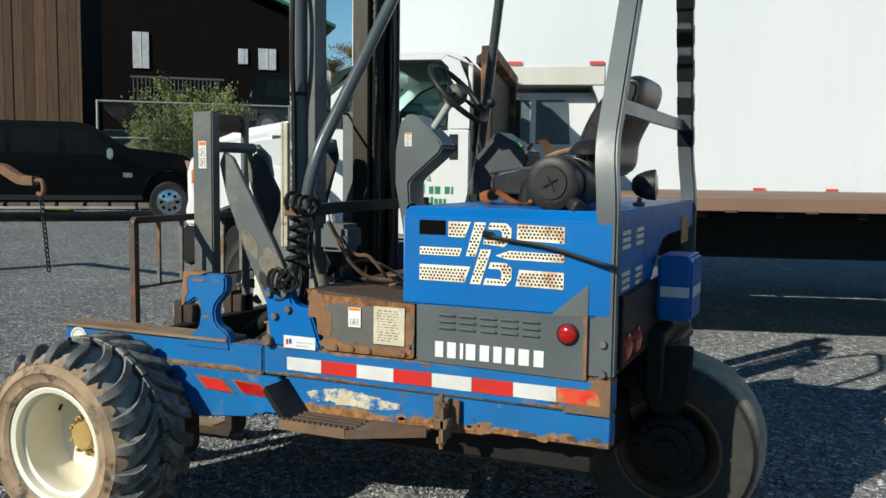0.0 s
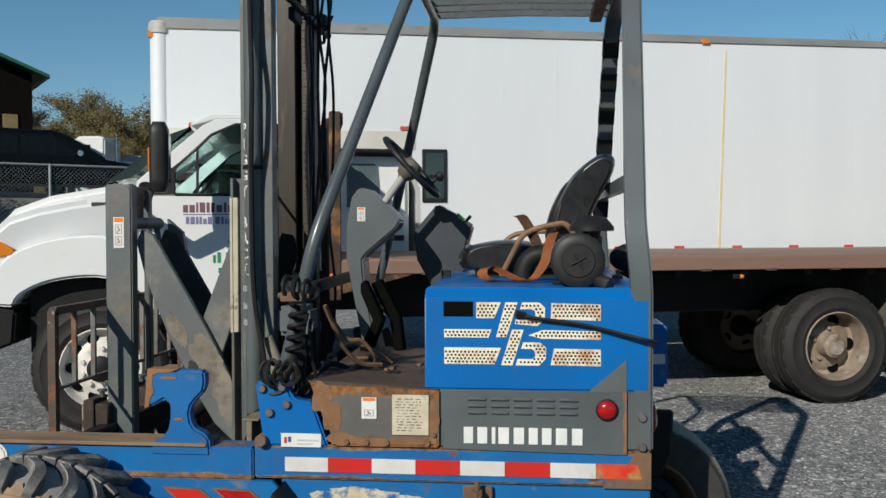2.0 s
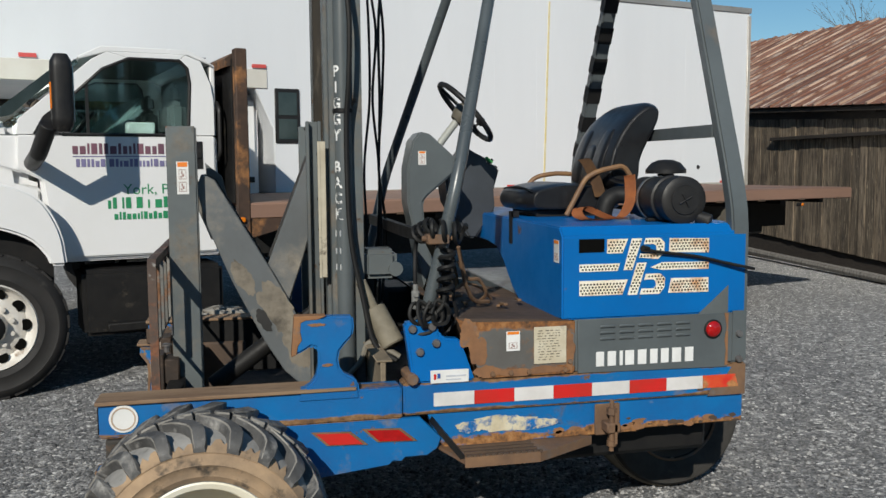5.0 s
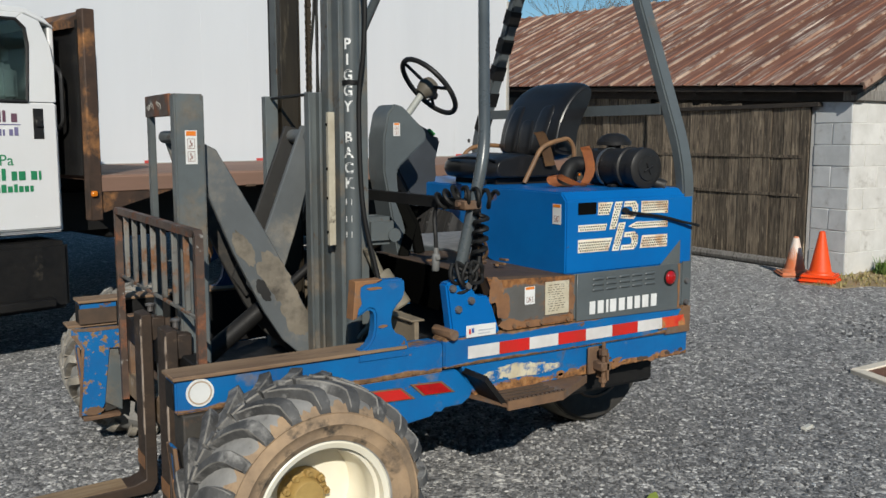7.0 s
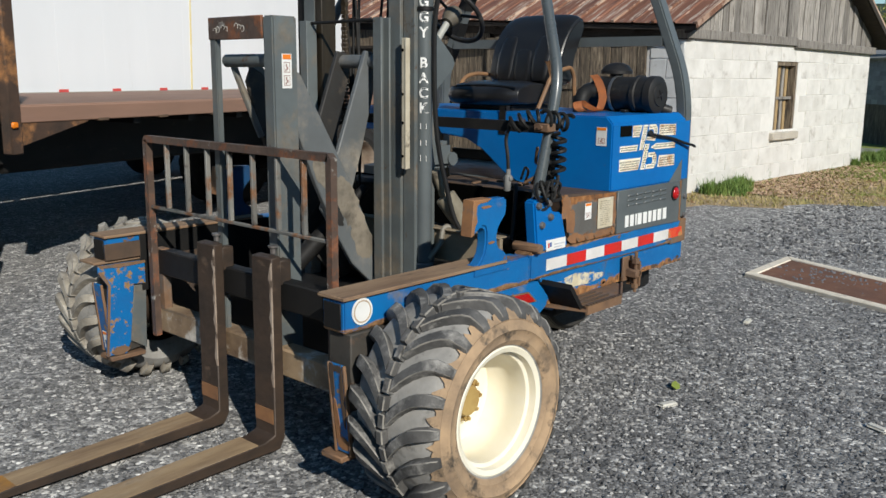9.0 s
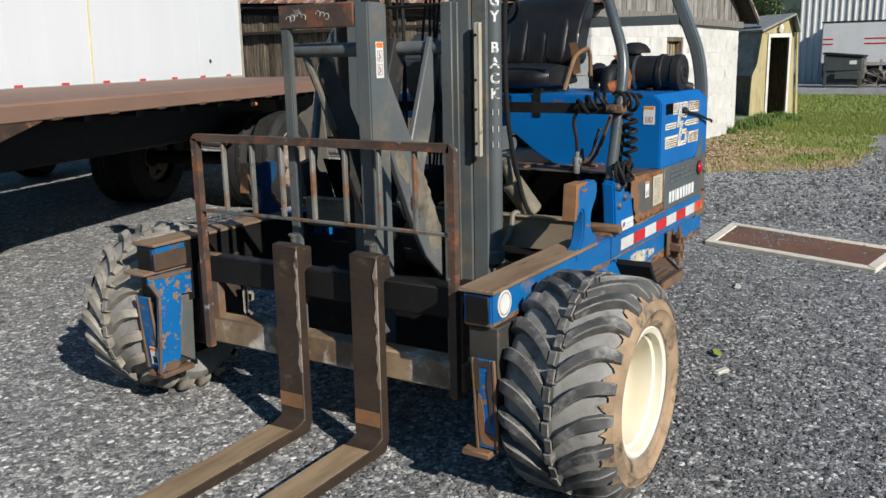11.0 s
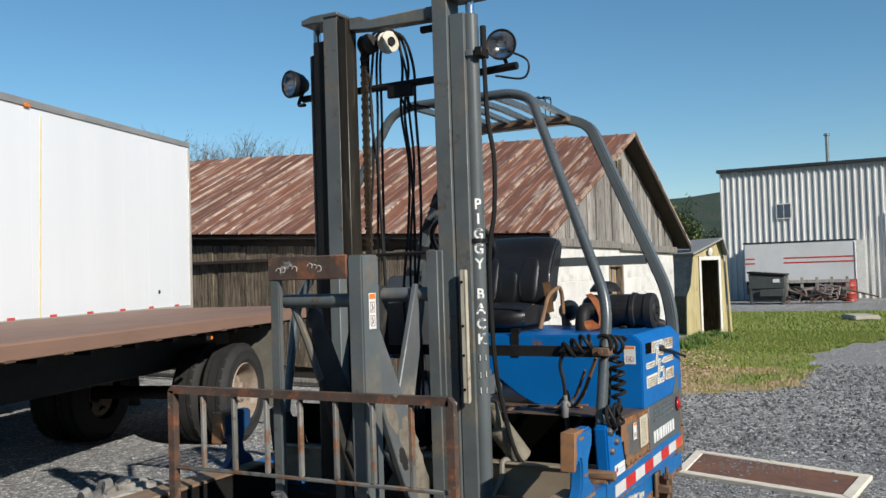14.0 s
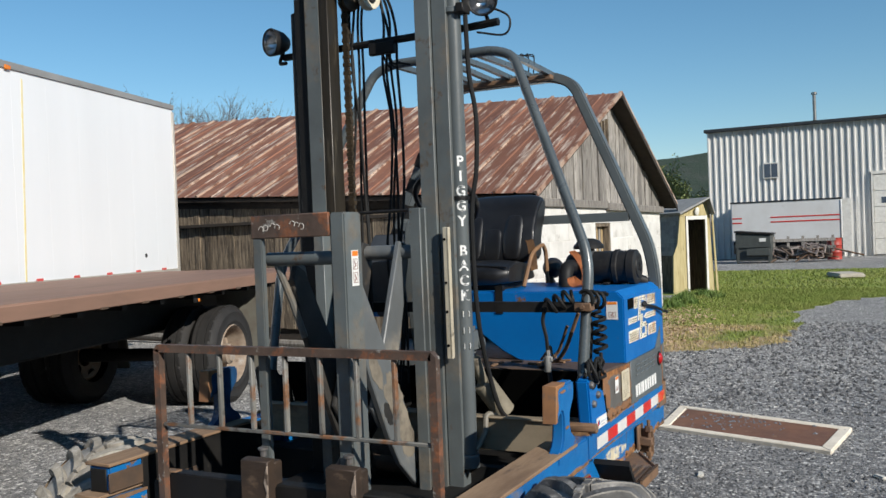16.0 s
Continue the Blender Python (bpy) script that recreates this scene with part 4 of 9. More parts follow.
CONE_OLD = surf("faded_cone", (0.66, 0.17, 0.06), (0.58, 0.26, 0.14), 0.6, scale=8, bump=0.1)


def cone(m, h, body, label, stacked=False):
    ob = thing("traffic_cone", m, label, "traffic cone", "cones by the barn")
    lift_ = 0.0
    part("base", box(-0.19, 0.19, -0.19, 0.19, 0, 0.045, 0.02, 2), body, ob)
    if stacked:
        part("base", moved(box(-0.185, 0.185, -0.185, 0.185, 0.047, 0.09, 0.02, 2), pose(0, 0, 0, 0, 0, 6)), body, ob, "base of a second cone nested on the first")
        lift_ = 0.045
    part("cone", lathe([(0.15, 0.043 + lift_), (0.14, 0.065 + lift_), (0.115, 0.075 + lift_), (0.03, h), (0.02, h + 0.005), (0.016, h), (0.10, 0.06 + lift_)], (0, 0, 0), (0, 0, 1), 28), body, ob)
    return ob


cone(pose(5.44, 3.05, 0, 0, 0, 20), 0.55, CONE, "bright orange traffic cones nested on the stones", True)
old_cone = cone(pose(5.62, 3.50, 0, 0, 0, 50), 0.44, CONE_OLD, "faded orange traffic cone with a white collar")
part("collar", lathe([(0.088, 0.19), (0.033, 0.43)], (0, 0, 0), (0, 0, 1), 24), surf("white_collar", (0.75, 0.68, 0.60), (0.70, 0.52, 0.42), 0.5, scale=5, bump=0), old_cone, "grubby white collar")

# ---- small shed ----
SHED = surf("yellowed_siding", (0.50, 0.43, 0.23), (0.36, 0.29, 0.13), 0.7, scale=4, spot=(0.16, 0.12, 0.06), spot_at=(0.6, 0.72), spot_scale=5, stretch=(4, 4, 0.6), bump=0.2)
WHITE_TRIM = surf("white_trim_paint", (0.76, 0.75, 0.70), (0.62, 0.60, 0.55), 0.55, scale=7, spot=(0.35, 0.3, 0.24), spot_at=(0.62, 0.75), spot_scale=7, bump=0.15)
SHINGLE = surf("grey_shingle", (0.36, 0.36, 0.345), (0.27, 0.27, 0.26), 0.9, scale=6, bump=0.4, by_piece=0.25)
shed = thing("garden_shed", pose(17.0, 3.18, 0, 0, 0, 44) @ Matrix.Diagonal((0.9, 0.66, 1.08, 1)), "small yellow shed with open door and grey shingles", "shed")
PEAK = -0.42
part("front", join(prism([(-0.72, 0), (-0.62, 1.0), (-0.55, 1.72), (-0.36, 1.72), (-0.36, 0)], "x", -0.02, 0.03), prism([(0.36, 0), (0.36, 1.72), (0.66, 1.72), (0.80, 1.1), (0.98, 0.85), (1.02, 0)], "x", -0.02, 0.03), prism([(-0.55, 1.725), (PEAK, 2.06), (0.66, 1.80), (0.66, 1.725)], "x", -0.02, 0.03)), SHED, shed, "yellowed plank front")
part("door_frame", join(box(-0.05, -0.022, -0.44, -0.36, 0, 1.72), box(-0.05, -0.022, 0.36, 0.44, 0, 1.72), box(-0.05, -0.022, -0.36, 0.36, 1.64, 1.72)), WHITE_TRIM, shed, "white door frame")
part("side_wall", join(prism([(0.03, 0), (2.3, 0), (2.3, 1.72), (0.03, 1.72)], "y", 0.62, 0.66), prism([(0.03, 0), (2.3, 0), (2.3, 1.72), (0.03, 1.72)], "y", -0.66, -0.62), box(2.26, 2.3, -0.62, 0.62, 0, 1.72)), BOARD, shed, "bare brown side boards")
srf = part("roof", join(prism([(-0.62, 1.74), (PEAK, 2.09), (PEAK, 2.13), (-0.66, 1.76)], "x", -0.22, 2.4), prism([(0.80, 1.76), (PEAK, 2.09), (PEAK, 2.13), (0.84, 1.80)], "x", -0.22, 2.4)), SHINGLE, shed, "grey shingle roof")
sh_me = link_mesh("shingle", box(0, 0.30, -0.012, 0.0, 0, 0.16), SHINGLE)
for row in range(10):
    for col in range(8):
        shared("shingle", sh_me, Matrix.Translation((0.02 + col * 0.305 - (0.15 if row % 2 else 0) * (col > 0), 0.672 + 0.002 * row, 0.84 + row * 0.098)) @ Matrix.Rotation(radians(4), 4, "X"), srf)
part("lamp", lathe([(0, 0), (0.07, 0.0), (0.09, 0.06), (0.0, 0.1)], (-0.03, 0.0, 1.83), (-1, 0, -0.2), 12), WHITE_TRIM, shed, "small white floodlight")
part("plank", prism([(-0.80, 0), (-0.72, 0), (-0.60, 1.75), (-0.66, 1.75)], "x", -0.09, -0.06), SHED, shed, "loose leaning board")

# ---- metal workshop far behind ----
SHEET = surf("white_steel_siding", (0.70, 0.695, 0.67), (0.60, 0.59, 0.565), 0.45, scale=0.6, stretch=(1, 1, 0.3), spot=(0.46, 0.40, 0.34), spot_at=(0.66, 0.8), spot_scale=0.7, bump=0.0)
FLASH = surf("dark_flashing", (0.03, 0.035, 0.04), None, 0.5, bump=0)
shop = thing("workshop", pose(38.0, -1.2, 0.06), "large white ribbed-steel workshop with dark roof edge", "workshop")
prof = []
yy = -13.0
while yy < 7.85:
    prof += [(0.0, yy), (-0.055, yy + 0.025), (-0.055, yy + 0.075), (0.0, yy + 0.10)]
    yy += 0.27
prof += [(0.0, 7.85), (10, 7.85), (10, -13.0)]
part("wall", prism(prof, "z", -0.1, 5.86), SHEET, shop, "white ribbed steel siding")
part("roof", prism([(-13.2, 5.865), (-13.2, 6.0), (8.0, 6.0), (8.0, 5.865)], "x", -0.22, 10.2), FLASH, shop, "low roof with dark edge")
wf = part("window", join(box(-0.095, -0.056, 4.78, 5.44, 3.57, 4.28)), WHITE_TRIM, shop, "two-pane window in a white frame")
for a, b in ((4.83, 5.09), (5.13, 5.39)):
    part("pane", box(-0.104, -0.0955, a, b, 3.62, 4.23), surf("dark_window_glass", (0.09, 0.12, 0.16), None, 0.08, bump=0) if a < 5 else bpy.data.materials["dark_window_glass"], wf)
part("flue", join(rod((1.0, 3.28, 5.9), (1.0, 3.28, 7.3), 0.075), rod((1.0, 3.28, 7.3), (1.0, 3.28, 7.40), 0.13)), STEEL, shop, "galvanised stovepipe")
bay = part("door_frame", join(box(-0.14, -0.02, 0.95, 1.03, 0, 3.62), box(-0.14, -0.02, -3.0, 0.945, 3.48, 3.62)), WHITE_TRIM, shop, "white garage door frame")
for k in range(5):
    part("panel", box(-0.11, -0.05, -3.0, 0.94, 0.69 * k + 0.005, 0.69 * (k + 1) - 0.005, 0.01), WHITE_TRIM, bay)
for y in (-2.3, -1.1, 0.1):
    part("pane", box(-0.118, -0.108, y, y + 0.55, 2.22, 2.48), bpy.data.materials["dark_window_glass"], bay)

semi = thing("storage_trailer", pose(35.6, 3.0, 0), "white storage trailer with red stripes", "trailer")
part("body", box(0, 2.2, -2.05, 2.35, 0.85, 2.52, 0.04), surf("trailer_white", (0.66, 0.67, 0.67), (0.58, 0.58, 0.57), 0.5, scale=1.0, spot=(0.40, 0.36, 0.32), spot_at=(0.64, 0.8), spot_scale=1.4, bump=0.05), semi, "white sheet sides")
part("roof_rail", box(-0.02, 2.22, -2.07, 2.37, 2.50, 2.56), FLASH, semi)
for z in (1.62, 1.82):
    part("stripe", join(box(-0.012, -0.004, -2.0, 0.72, z, z + 0.05), box(-0.012, -0.004, 1.9, 2.3, z, z + 0.05)), TAPE_RED, semi)
part("rear_door", join(box(-0.05, 0.02, -2.45, -2.10, 0.3, 2.5), box(-0.05, 0.02, -2.72, -2.66, 0.3, 2.55)), WHITE_TRIM, semi, "white door swung open")
for y in (-1.6, 1.3):
    part("wheel", lathe([(0, 0), (0.42, 0), (0.45, 0.04), (0.45, 0.24), (0.3, 0.25)], (0.1, y, 0.45), (1, 0, 0), 20), TYRE_TRUCK, semi)
part("underframe", box(0.2, 2.0, -2.0, 2.3, 0.3, 0.86), BLACK, semi)

skip = thing("dumpster", pose(32.6, 4.05, 0) @ Matrix.Diagonal((1, 0.80, 1.18, 1)), "dark grey steel dumpster with closed lid", "dumpster")
SKIP = surf("dark_grey_dumpster", (0.065, 0.075, 0.07), (0.045, 0.05, 0.05), 0.6, scale=3, bump=0.1)
part("body", prism([(-0.85, 0.08), (0.85, 0.08), (0.85, 1.05), (-0.85, 0.95)], "x", 0, 1.2, 0.02), SKIP, skip)
part("lid", prism([(-0.90, 0.96), (0.9, 1.06), (0.9, 1.13), (-0.90, 1.02)], "x", -0.06, 1.25, 0.01), BLACK, skip, "black plastic lid")
part("rib", join(box(-0.06, 0.0, -0.85, 0.85, 0.55, 0.68), box(-0.06, 0, -0.8, -0.7, 0.0, 0.55), box(-0.06, 0, 0.7, 0.8, 0, 0.55)), SKIP, skip)
part("pocket", box(-0.14, -0.062, -0.80, 0.30, 0.28, 0.52, 0.01), SKIP, skip, "steel lifting pocket")
part("label", box(-0.012, -0.002, -0.62, -0.3, 0.74, 0.86), WHITE_STICKER, skip, "pale label")
whole("oil_drum", lathe([(0, 0), (0.28, 0), (0.29, 0.02), (0.28, 0.04), (0.28, 0.28), (0.295, 0.3), (0.28, 0.32), (0.28, 0.58), (0.295, 0.6), (0.28, 0.62), (0.28, 0.86), (0.29, 0.88), (0.27, 0.88), (0.27, 0.84), (0, 0.84)], (0, 0, 0), (0, 0, 1), 24), surf("red_drum", (0.40, 0.045, 0.03), (0.3, 0.04, 0.03), 0.5, scale=6, spot=RUST, spot_at=(0.6, 0.7), spot_scale=5, bump=0.1), "red steel drum beside the storage trailer", "drum", m=pose(33.8, 1.13, 0.05) @ Matrix.Diagonal((0.98, 0.98, 0.98, 1)))
scrap = thing("farm_trailer", pose(33.2, 2.25, 0.1, 0, 6, 0), "weathered wooden rail trailer among scrap", "trailer")
for y in (-1.15, -0.6, -0.05, 0.5, 1.05):
    part("stake", box(0, 0.08, y, y + 0.1, 0.3, 0.95), BOARD_GREY, scrap)
for z in (0.42, 0.72):
    part("rail", box(-0.03, 0.0, -1.2, 1.2, z, z + 0.12), BOARD_GREY, scrap)
for y in (-0.7, 0.75):
    part("wheel", lathe([(0, -0.08), (0.27, -0.08), (0.3, -0.04), (0.3, 0.06), (0.2, 0.08), (0, 0.05)], (-0.1, y, 0.3), (1, 0, 0), 18), TYRE_TRUCK, scrap)
part("tongue", rod((0.0, -1.2, 0.4), (-0.1, -2.2, 0.12), 0.04, 6), RUSTY, scrap)
heap = thing("scrap_heap", pose(33.1, 2.3, 0.06), "rusty scrap frames and bars heaped by the trailer", "scrap")
hr = random.Random(8)
HEAP_PALE = surf("chalky_scrap_paint", (0.46, 0.40, 0.37), (0.30, 0.22, 0.19), 0.8, scale=7, spot=RUST, spot_at=(0.54, 0.64), spot_scale=6, bump=0.2)
for k in range(22):
    y, z = hr.uniform(-1.1, 1.1), hr.uniform(0.05, 0.35)
    if k % 3 == 0:
        part("frame", moved(join(box(-0.03, 0.03, -0.3, 0.3, 0, 0.05), box(-0.03, 0.03, -0.3, 0.3, 0.28, 0.33), box(-0.03, 0.03, -0.3, -0.25, 0.05, 0.28), box(-0.03, 0.03, 0.25, 0.3, 0.05, 0.28)), pose(hr.uniform(-0.3, 0.2), y, z, hr.uniform(-25, 25), 0, hr.uniform(-20, 20))), HEAP_PALE, heap, "chalky steel frame")
    else:
        part("bar", moved(rod((0, -hr.uniform(0.2, 0.6), 0), (0, hr.uniform(0.2, 0.6), 0), hr.uniform(0.02, 0.05), 8), pose(hr.uniform(-0.35, 0.2), y, z + 0.1, hr.uniform(-40, 40), 0, hr.uniform(-40, 40))), RUSTY if k % 2 else RUST_BROWN, heap)
whole("flat_stone", box(-0.6, 0.6, -0.35, 0.35, 0, 0.14, 0.04, 2), CONCRETE, "low pale stone slab on the lawn", "slab", m=pose(22.5, 0.2, 0.0, 0, 0, 20))

whole("fallen_leaf", moved(prism([(-0.045, 0.0), (-0.02, 0.022), (0.02, 0.018), (0.05, 0.0), (0.015, -0.02), (-0.025, -0.018)], "z", 0.018, 0.022), pose(0, 0, 0, 8, -6, 30)), surf("yellow_green_leaf", (0.30, 0.36, 0.06), (0.22, 0.28, 0.05), 0.6, scale=30, bump=0.1), "yellow-green leaf lying on the stones", "leaf", m=pose(-0.405, -0.22, 0))
pale = whole("pale_stone", bevel(box(-0.05, 0.05, -0.022, 0.022, 0.0, 0.020), 0.009, 2), surf("chalky_stone", (0.62, 0.60, 0.54), (0.5, 0.48, 0.43), 0.9, scale=30, bump=0.2), "flat pale stone among grey gravel", "stone", "pale stones in the yard", m=pose(-0.645, -0.31, 0, 0, 0, -20))
for x, y, rz in ((1.0, 0.025, 10), (-0.27, -1.12, 70), (1.29, -1.02, 40)):
    copy_thing(pale, pose(x, y, 0, 0, 0, rz))

V, F = [], []
rng = random.Random(77)
for _ in range(110):
    t = rng.gauss(0.55, 0.22)
    c = Vector((2.62, 0.0)) + Vector((rng.gauss(0, 0.14), (t - 0.5) * 1.1))
    r = rng.uniform(0.006, 0.02)
    i = len(V)
    V += [(c.x + r * rng.uniform(0.7, 1.3) * math.cos(a), c.y + r * rng.uniform(0.7, 1.3) * math.sin(a), 0.021) for a in (0, 1.26, 2.5, 3.8, 5.0)] + [(c.x, c.y, 0.022 + r * 0.7)]
    F += [(i + k, i + (k + 1) % 5, i + 5) for k in range(5)]
me = bpy.data.meshes.new("loose_chips")
me.from_pydata(V, [], F)
me.materials.append(STONE)
tagged(new("loose_chips", me), "stone chips and dry leaves on the rusty plate", "gravel", kind="stuff")

# ---- vehicles ----
WHITE = surf("white_truck_paint", (0.80, 0.80, 0.80), (0.76, 0.76, 0.75), 0.22, scale=1.5, spot=(0.55, 0.52, 0.47), spot_at=(0.66, 0.85), spot_scale=3, bump=0.0, coat=0.5)
BOX_WHITE = surf("white_box_sheet", (0.745, 0.765, 0.785), (0.705, 0.725, 0.745), 0.4, scale=0.8, stretch=(1.6, 1.6, 0.25), spot=(0.60, 0.58, 0.54), spot_at=(0.64, 0.85), spot_scale=1.3, bump=0.035, bump_scale=1.6, bump_size=0.02)
ALU = surf("dull_aluminium", (0.56, 0.545, 0.50), (0.42, 0.38, 0.33), 0.45, metal=0.25, scale=3, stretch=(0.4, 1, 1), spot=(0.20, 0.14, 0.09), spot_at=(0.6, 0.75), spot_scale=4, bump=0.1)
DECK = surf("brown_deck_steel", (0.26, 0.15, 0.105), (0.19, 0.115, 0.082), 0.7, scale=1.6, stretch=(0.4, 2, 2), spot=(0.34, 0.19, 0.11), spot_at=(0.6, 0.75), spot_scale=2.5, bump=0.2)
HEADBOARD = surf("rusted_headboard", (0.075, 0.040, 0.024), (0.024, 0.018, 0.014), 0.75, scale=3, spot=(0.34, 0.155, 0.055), spot_at=(0.48, 0.62), spot_scale=3.5, bump=0.3)
BLACK_CAR = surf("black_car_paint", (0.0015, 0.0015, 0.002), (0.002, 0.002, 0.003), 0.10, scale=3, bump=0.0, spec=0.18, coat=0.06)
CAR_GLASS = surf("dark_car_glass", (0.003, 0.004, 0.005), (0.006, 0.008, 0.009), 0.04, scale=3, bump=0.0, spec=0.22)
TINT = surf("tinted_glass", (0.016, 0.026, 0.027), (0.045, 0.062, 0.062), 0.06, scale=2, bump=0.0, coat=0.5)
CAB_GLASS = glass("cab_glass", (0.36, 0.50, 0.50), 0.02)
CAB_GLASS.node_tree.nodes["Principled BSDF"].inputs["IOR"].default_value = 1.45
AMBER = surf("amber_lens", (0.80, 0.22, 0.01), (0.6, 0.16, 0.01), 0.2, bump=0.0, coat=0.4)
RIM_WHITE = surf("white_wheel_paint", (0.74, 0.72, 0.67), (0.58, 0.54, 0.48), 0.5, scale=8, spot=(0.24, 0.16, 0.1), spot_at=(0.60, 0.72), spot_scale=8, bump=0.1)
RIM_RUST = surf("rusty_truck_rim", (0.33, 0.27, 0.21), (0.19, 0.13, 0.09), 0.7, scale=8, spot=(0.45, 0.42, 0.38), spot_at=(0.55, 0.7), spot_scale=7, spot2=(0.09, 0.055, 0.035), spot2_at=(0.60, 0.70), spot2_scale=9, bump=0.2)
FLAP = surf("muddy_flap", (0.17, 0.17, 0.14), (0.13, 0.11, 0.09), 0.85, scale=4, bump=0.2)
GREEN_INK = surf("green_ink", (0.03, 0.28, 0.12), None, 0.5, bump=0)
PURPLE_INK = surf("violet_ink", (0.22, 0.20, 0.36), None, 0.5, bump=0)
MAROON_INK = surf("faded_maroon_ink", (0.20, 0.09, 0.12), (0.14, 0.07, 0.10), 0.5, bump=0)
SEAT_GREY = surf("grey_cab_trim", (0.12, 0.13, 0.13), None, 0.8, bump=0.1)


def truck_wheel(ob, x, y, z, r, w, rim_mat, face=-1, holes=8, name="wheel", deep=False):
    """Tyre with grooves, dished rim with hand holes, hub and nuts. face: the way the outer side looks (along y)."""
    o, ax = (x, y, z), (0, face, 0)
    disc = -0.165 if deep else -0.045
    prof = [(r * 0.61, -0.012), (r * 0.585, 0.004), (r * 0.565, -0.02), (r * 0.545, -0.05), (r * 0.53, disc - 0.02), (r * 0.47, disc - 0.035), (r * 0.38, disc), (r * 0.23, disc + 0.005), (r * 0.21, disc + 0.03)]
    prof += [(r * 0.205, -0.045), (r * 0.17, -0.035), (r * 0.15, -0.02), (0, -0.018)] if deep else [(r * 0.19, disc + 0.07), (r * 0.14, disc + 0.085), (0, disc + 0.085)]
    rim = part(name, lathe(prof, o, ax, 40), rim_mat, ob, "deep-dished steel wheel" if deep else "dished steel wheel")
    part("tyre", lathe([(r * 0.56, -w + 0.01), (r * 0.62, -w), (r * 0.86, -w - 0.012), (r * 0.965, -w + 0.03), (r, -w + 0.05), (r, -w * 0.70), (r - 0.014, -w * 0.69), (r - 0.014, -w * 0.65), (r, -w * 0.64), (r, -w * 0.36), (r - 0.014, -w * 0.35), (r - 0.014, -w * 0.31), (r, -w * 0.30), (r, -0.05), (r * 0.965, -0.03), (r * 0.90, 0.006), (r * 0.86, 0.012), (r * 0.845, 0.008), (r * 0.70, 0.008), (r * 0.68, 0.013), (r * 0.64, 0.004), (r * 0.60, -0.008)], o, ax, 48), TYRE_TRUCK, rim, "dusty black truck tyre")
    for k in range(26):
        a = 2 * math.pi * k / 26
        part("shoulder_block", moved(box(-0.045, 0.045, -0.012, 0.012, -0.012, 0.006, 0.003), Matrix.Translation((x + (r - 0.004) * math.cos(a), y - face * 0.045, z + (r - 0.004) * math.sin(a))) @ Matrix.Rotation(math.pi / 2 - a, 4, "Y")), TYRE_TRUCK, rim)
    if not deep:
        part("hub_cap", lathe([(r * 0.20, disc + 0.012), (r * 0.195, disc + 0.071), (r * 0.145, disc + 0.088), (0, disc + 0.09)], o, ax, 20), BLACK, rim, "greasy black hub")
    for k in range(holes):
        a = 2 * math.pi * k / holes
        rad = 0.425 if deep else 0.445
        c = (x + r * rad * math.cos(a), y, z + r * rad * math.sin(a))
        h0 = disc - (0.014 if deep else 0.016)
        hr = 0.105 if deep else 0.082
        part("hand_hole", lathe([(r * hr, h0 - 0.006), (r * (hr - 0.004), h0 + 0.006), (0, h0 + 0.006)], c, ax, 16), DARK, rim)
        b = (x + r * 0.29 * math.cos(a + 0.3), y, z + r * 0.29 * math.sin(a + 0.3))
        part("wheel_nut", lathe([(r * 0.035, disc), (r * 0.035, disc + 0.03), (0, disc + 0.032)], b, ax, 6), rim_mat, rim)
    return rim


# flatbed truck: x runs back from the headboard, y away from the yard
FB = pose(-1.9, 3.70, 0, 0, 0, 15)
fb = thing("flatbed_truck", FB, "white conventional-cab flatbed truck with brown steel bed", "truck")
WID = 2.42


def side(pts, y0, y1, w=0.0, seg=1):
    return prism(pts, "y", y0, y1, w, seg)


part("bed_deck", box(0.06, 6.75, 0.0, WID, 1.26, 1.295, 0.004), DECK, fb, "brown steel deck")
part("bed_rail", box(0.06, 6.75, -0.012, 0.05, 1.18, 1.287, 0.006), DECK, fb, "rusty side rail")
part("bed_rail", box(0.06, 6.75, WID - 0.05, WID + 0.012, 1.18, 1.287, 0.006), DECK, fb, "rusty side rail")
for k in range(11):
    x = 0.5 + 0.58 * k
    part("cross_member", box(x, x + 0.07, 0.05, WID - 0.05, 1.135, 1.2595), BLACK, fb)
    part("stake_pocket", box(x + 0.2, x + 0.29, -0.02, 0.03, 1.17, 1.19, 0.003), RUST_BROWN, fb)
for x in (3.3, 5.9):
    mk = part("marker_lamp", box(x, x + 0.10, -0.02, 0.0, 1.105, 1.145, 0.004), BLACK, fb)
    part("lens", box(x + 0.055, x + 0.09, -0.028, -0.018, 1.111, 1.141, 0.006), AMBER, mk)
for y in (0.75, 1.55):
    part("frame_rail", box(-2.2, 6.6, y, y + 0.10, 0.84, 1.135), BLACK, fb, "black chassis rail")
# headboard
hb = part("headboard", box(-0.02, 0.02, 0.06, WID - 0.06, 1.295, 2.36), BLACK, fb, "dark steel headboard")
part("post", box(-0.01, 0.078, -0.02, 0.075, 0.98, 2.43, 0.008), HEADBOARD, hb, "rusted headboard post")
part("post", box(-0.01, 0.078, WID - 0.075, WID + 0.02, 0.98, 2.43, 0.008), HEADBOARD, hb, "rusted headboard post")
part("top_rail", prism([(-0.06, 2.30), (-0.06, 2.36), (0.05, 2.43), (0.10, 2.43), (0.10, 2.34)], "y", 0.078, WID - 0.078), HEADBOARD, hb)
part("gusset", side([(0.078, 1.03), (0.62, 1.17), (0.62, 1.255), (0.078, 1.255)], 0.0, 0.03), HEADBOARD, hb, "rust-orange corner gusset")
part("marker_lamp", box(-0.012, 0.035, -0.045, -0.021, 1.15, 1.19, 0.008), AMBER, hb, "amber side marker")
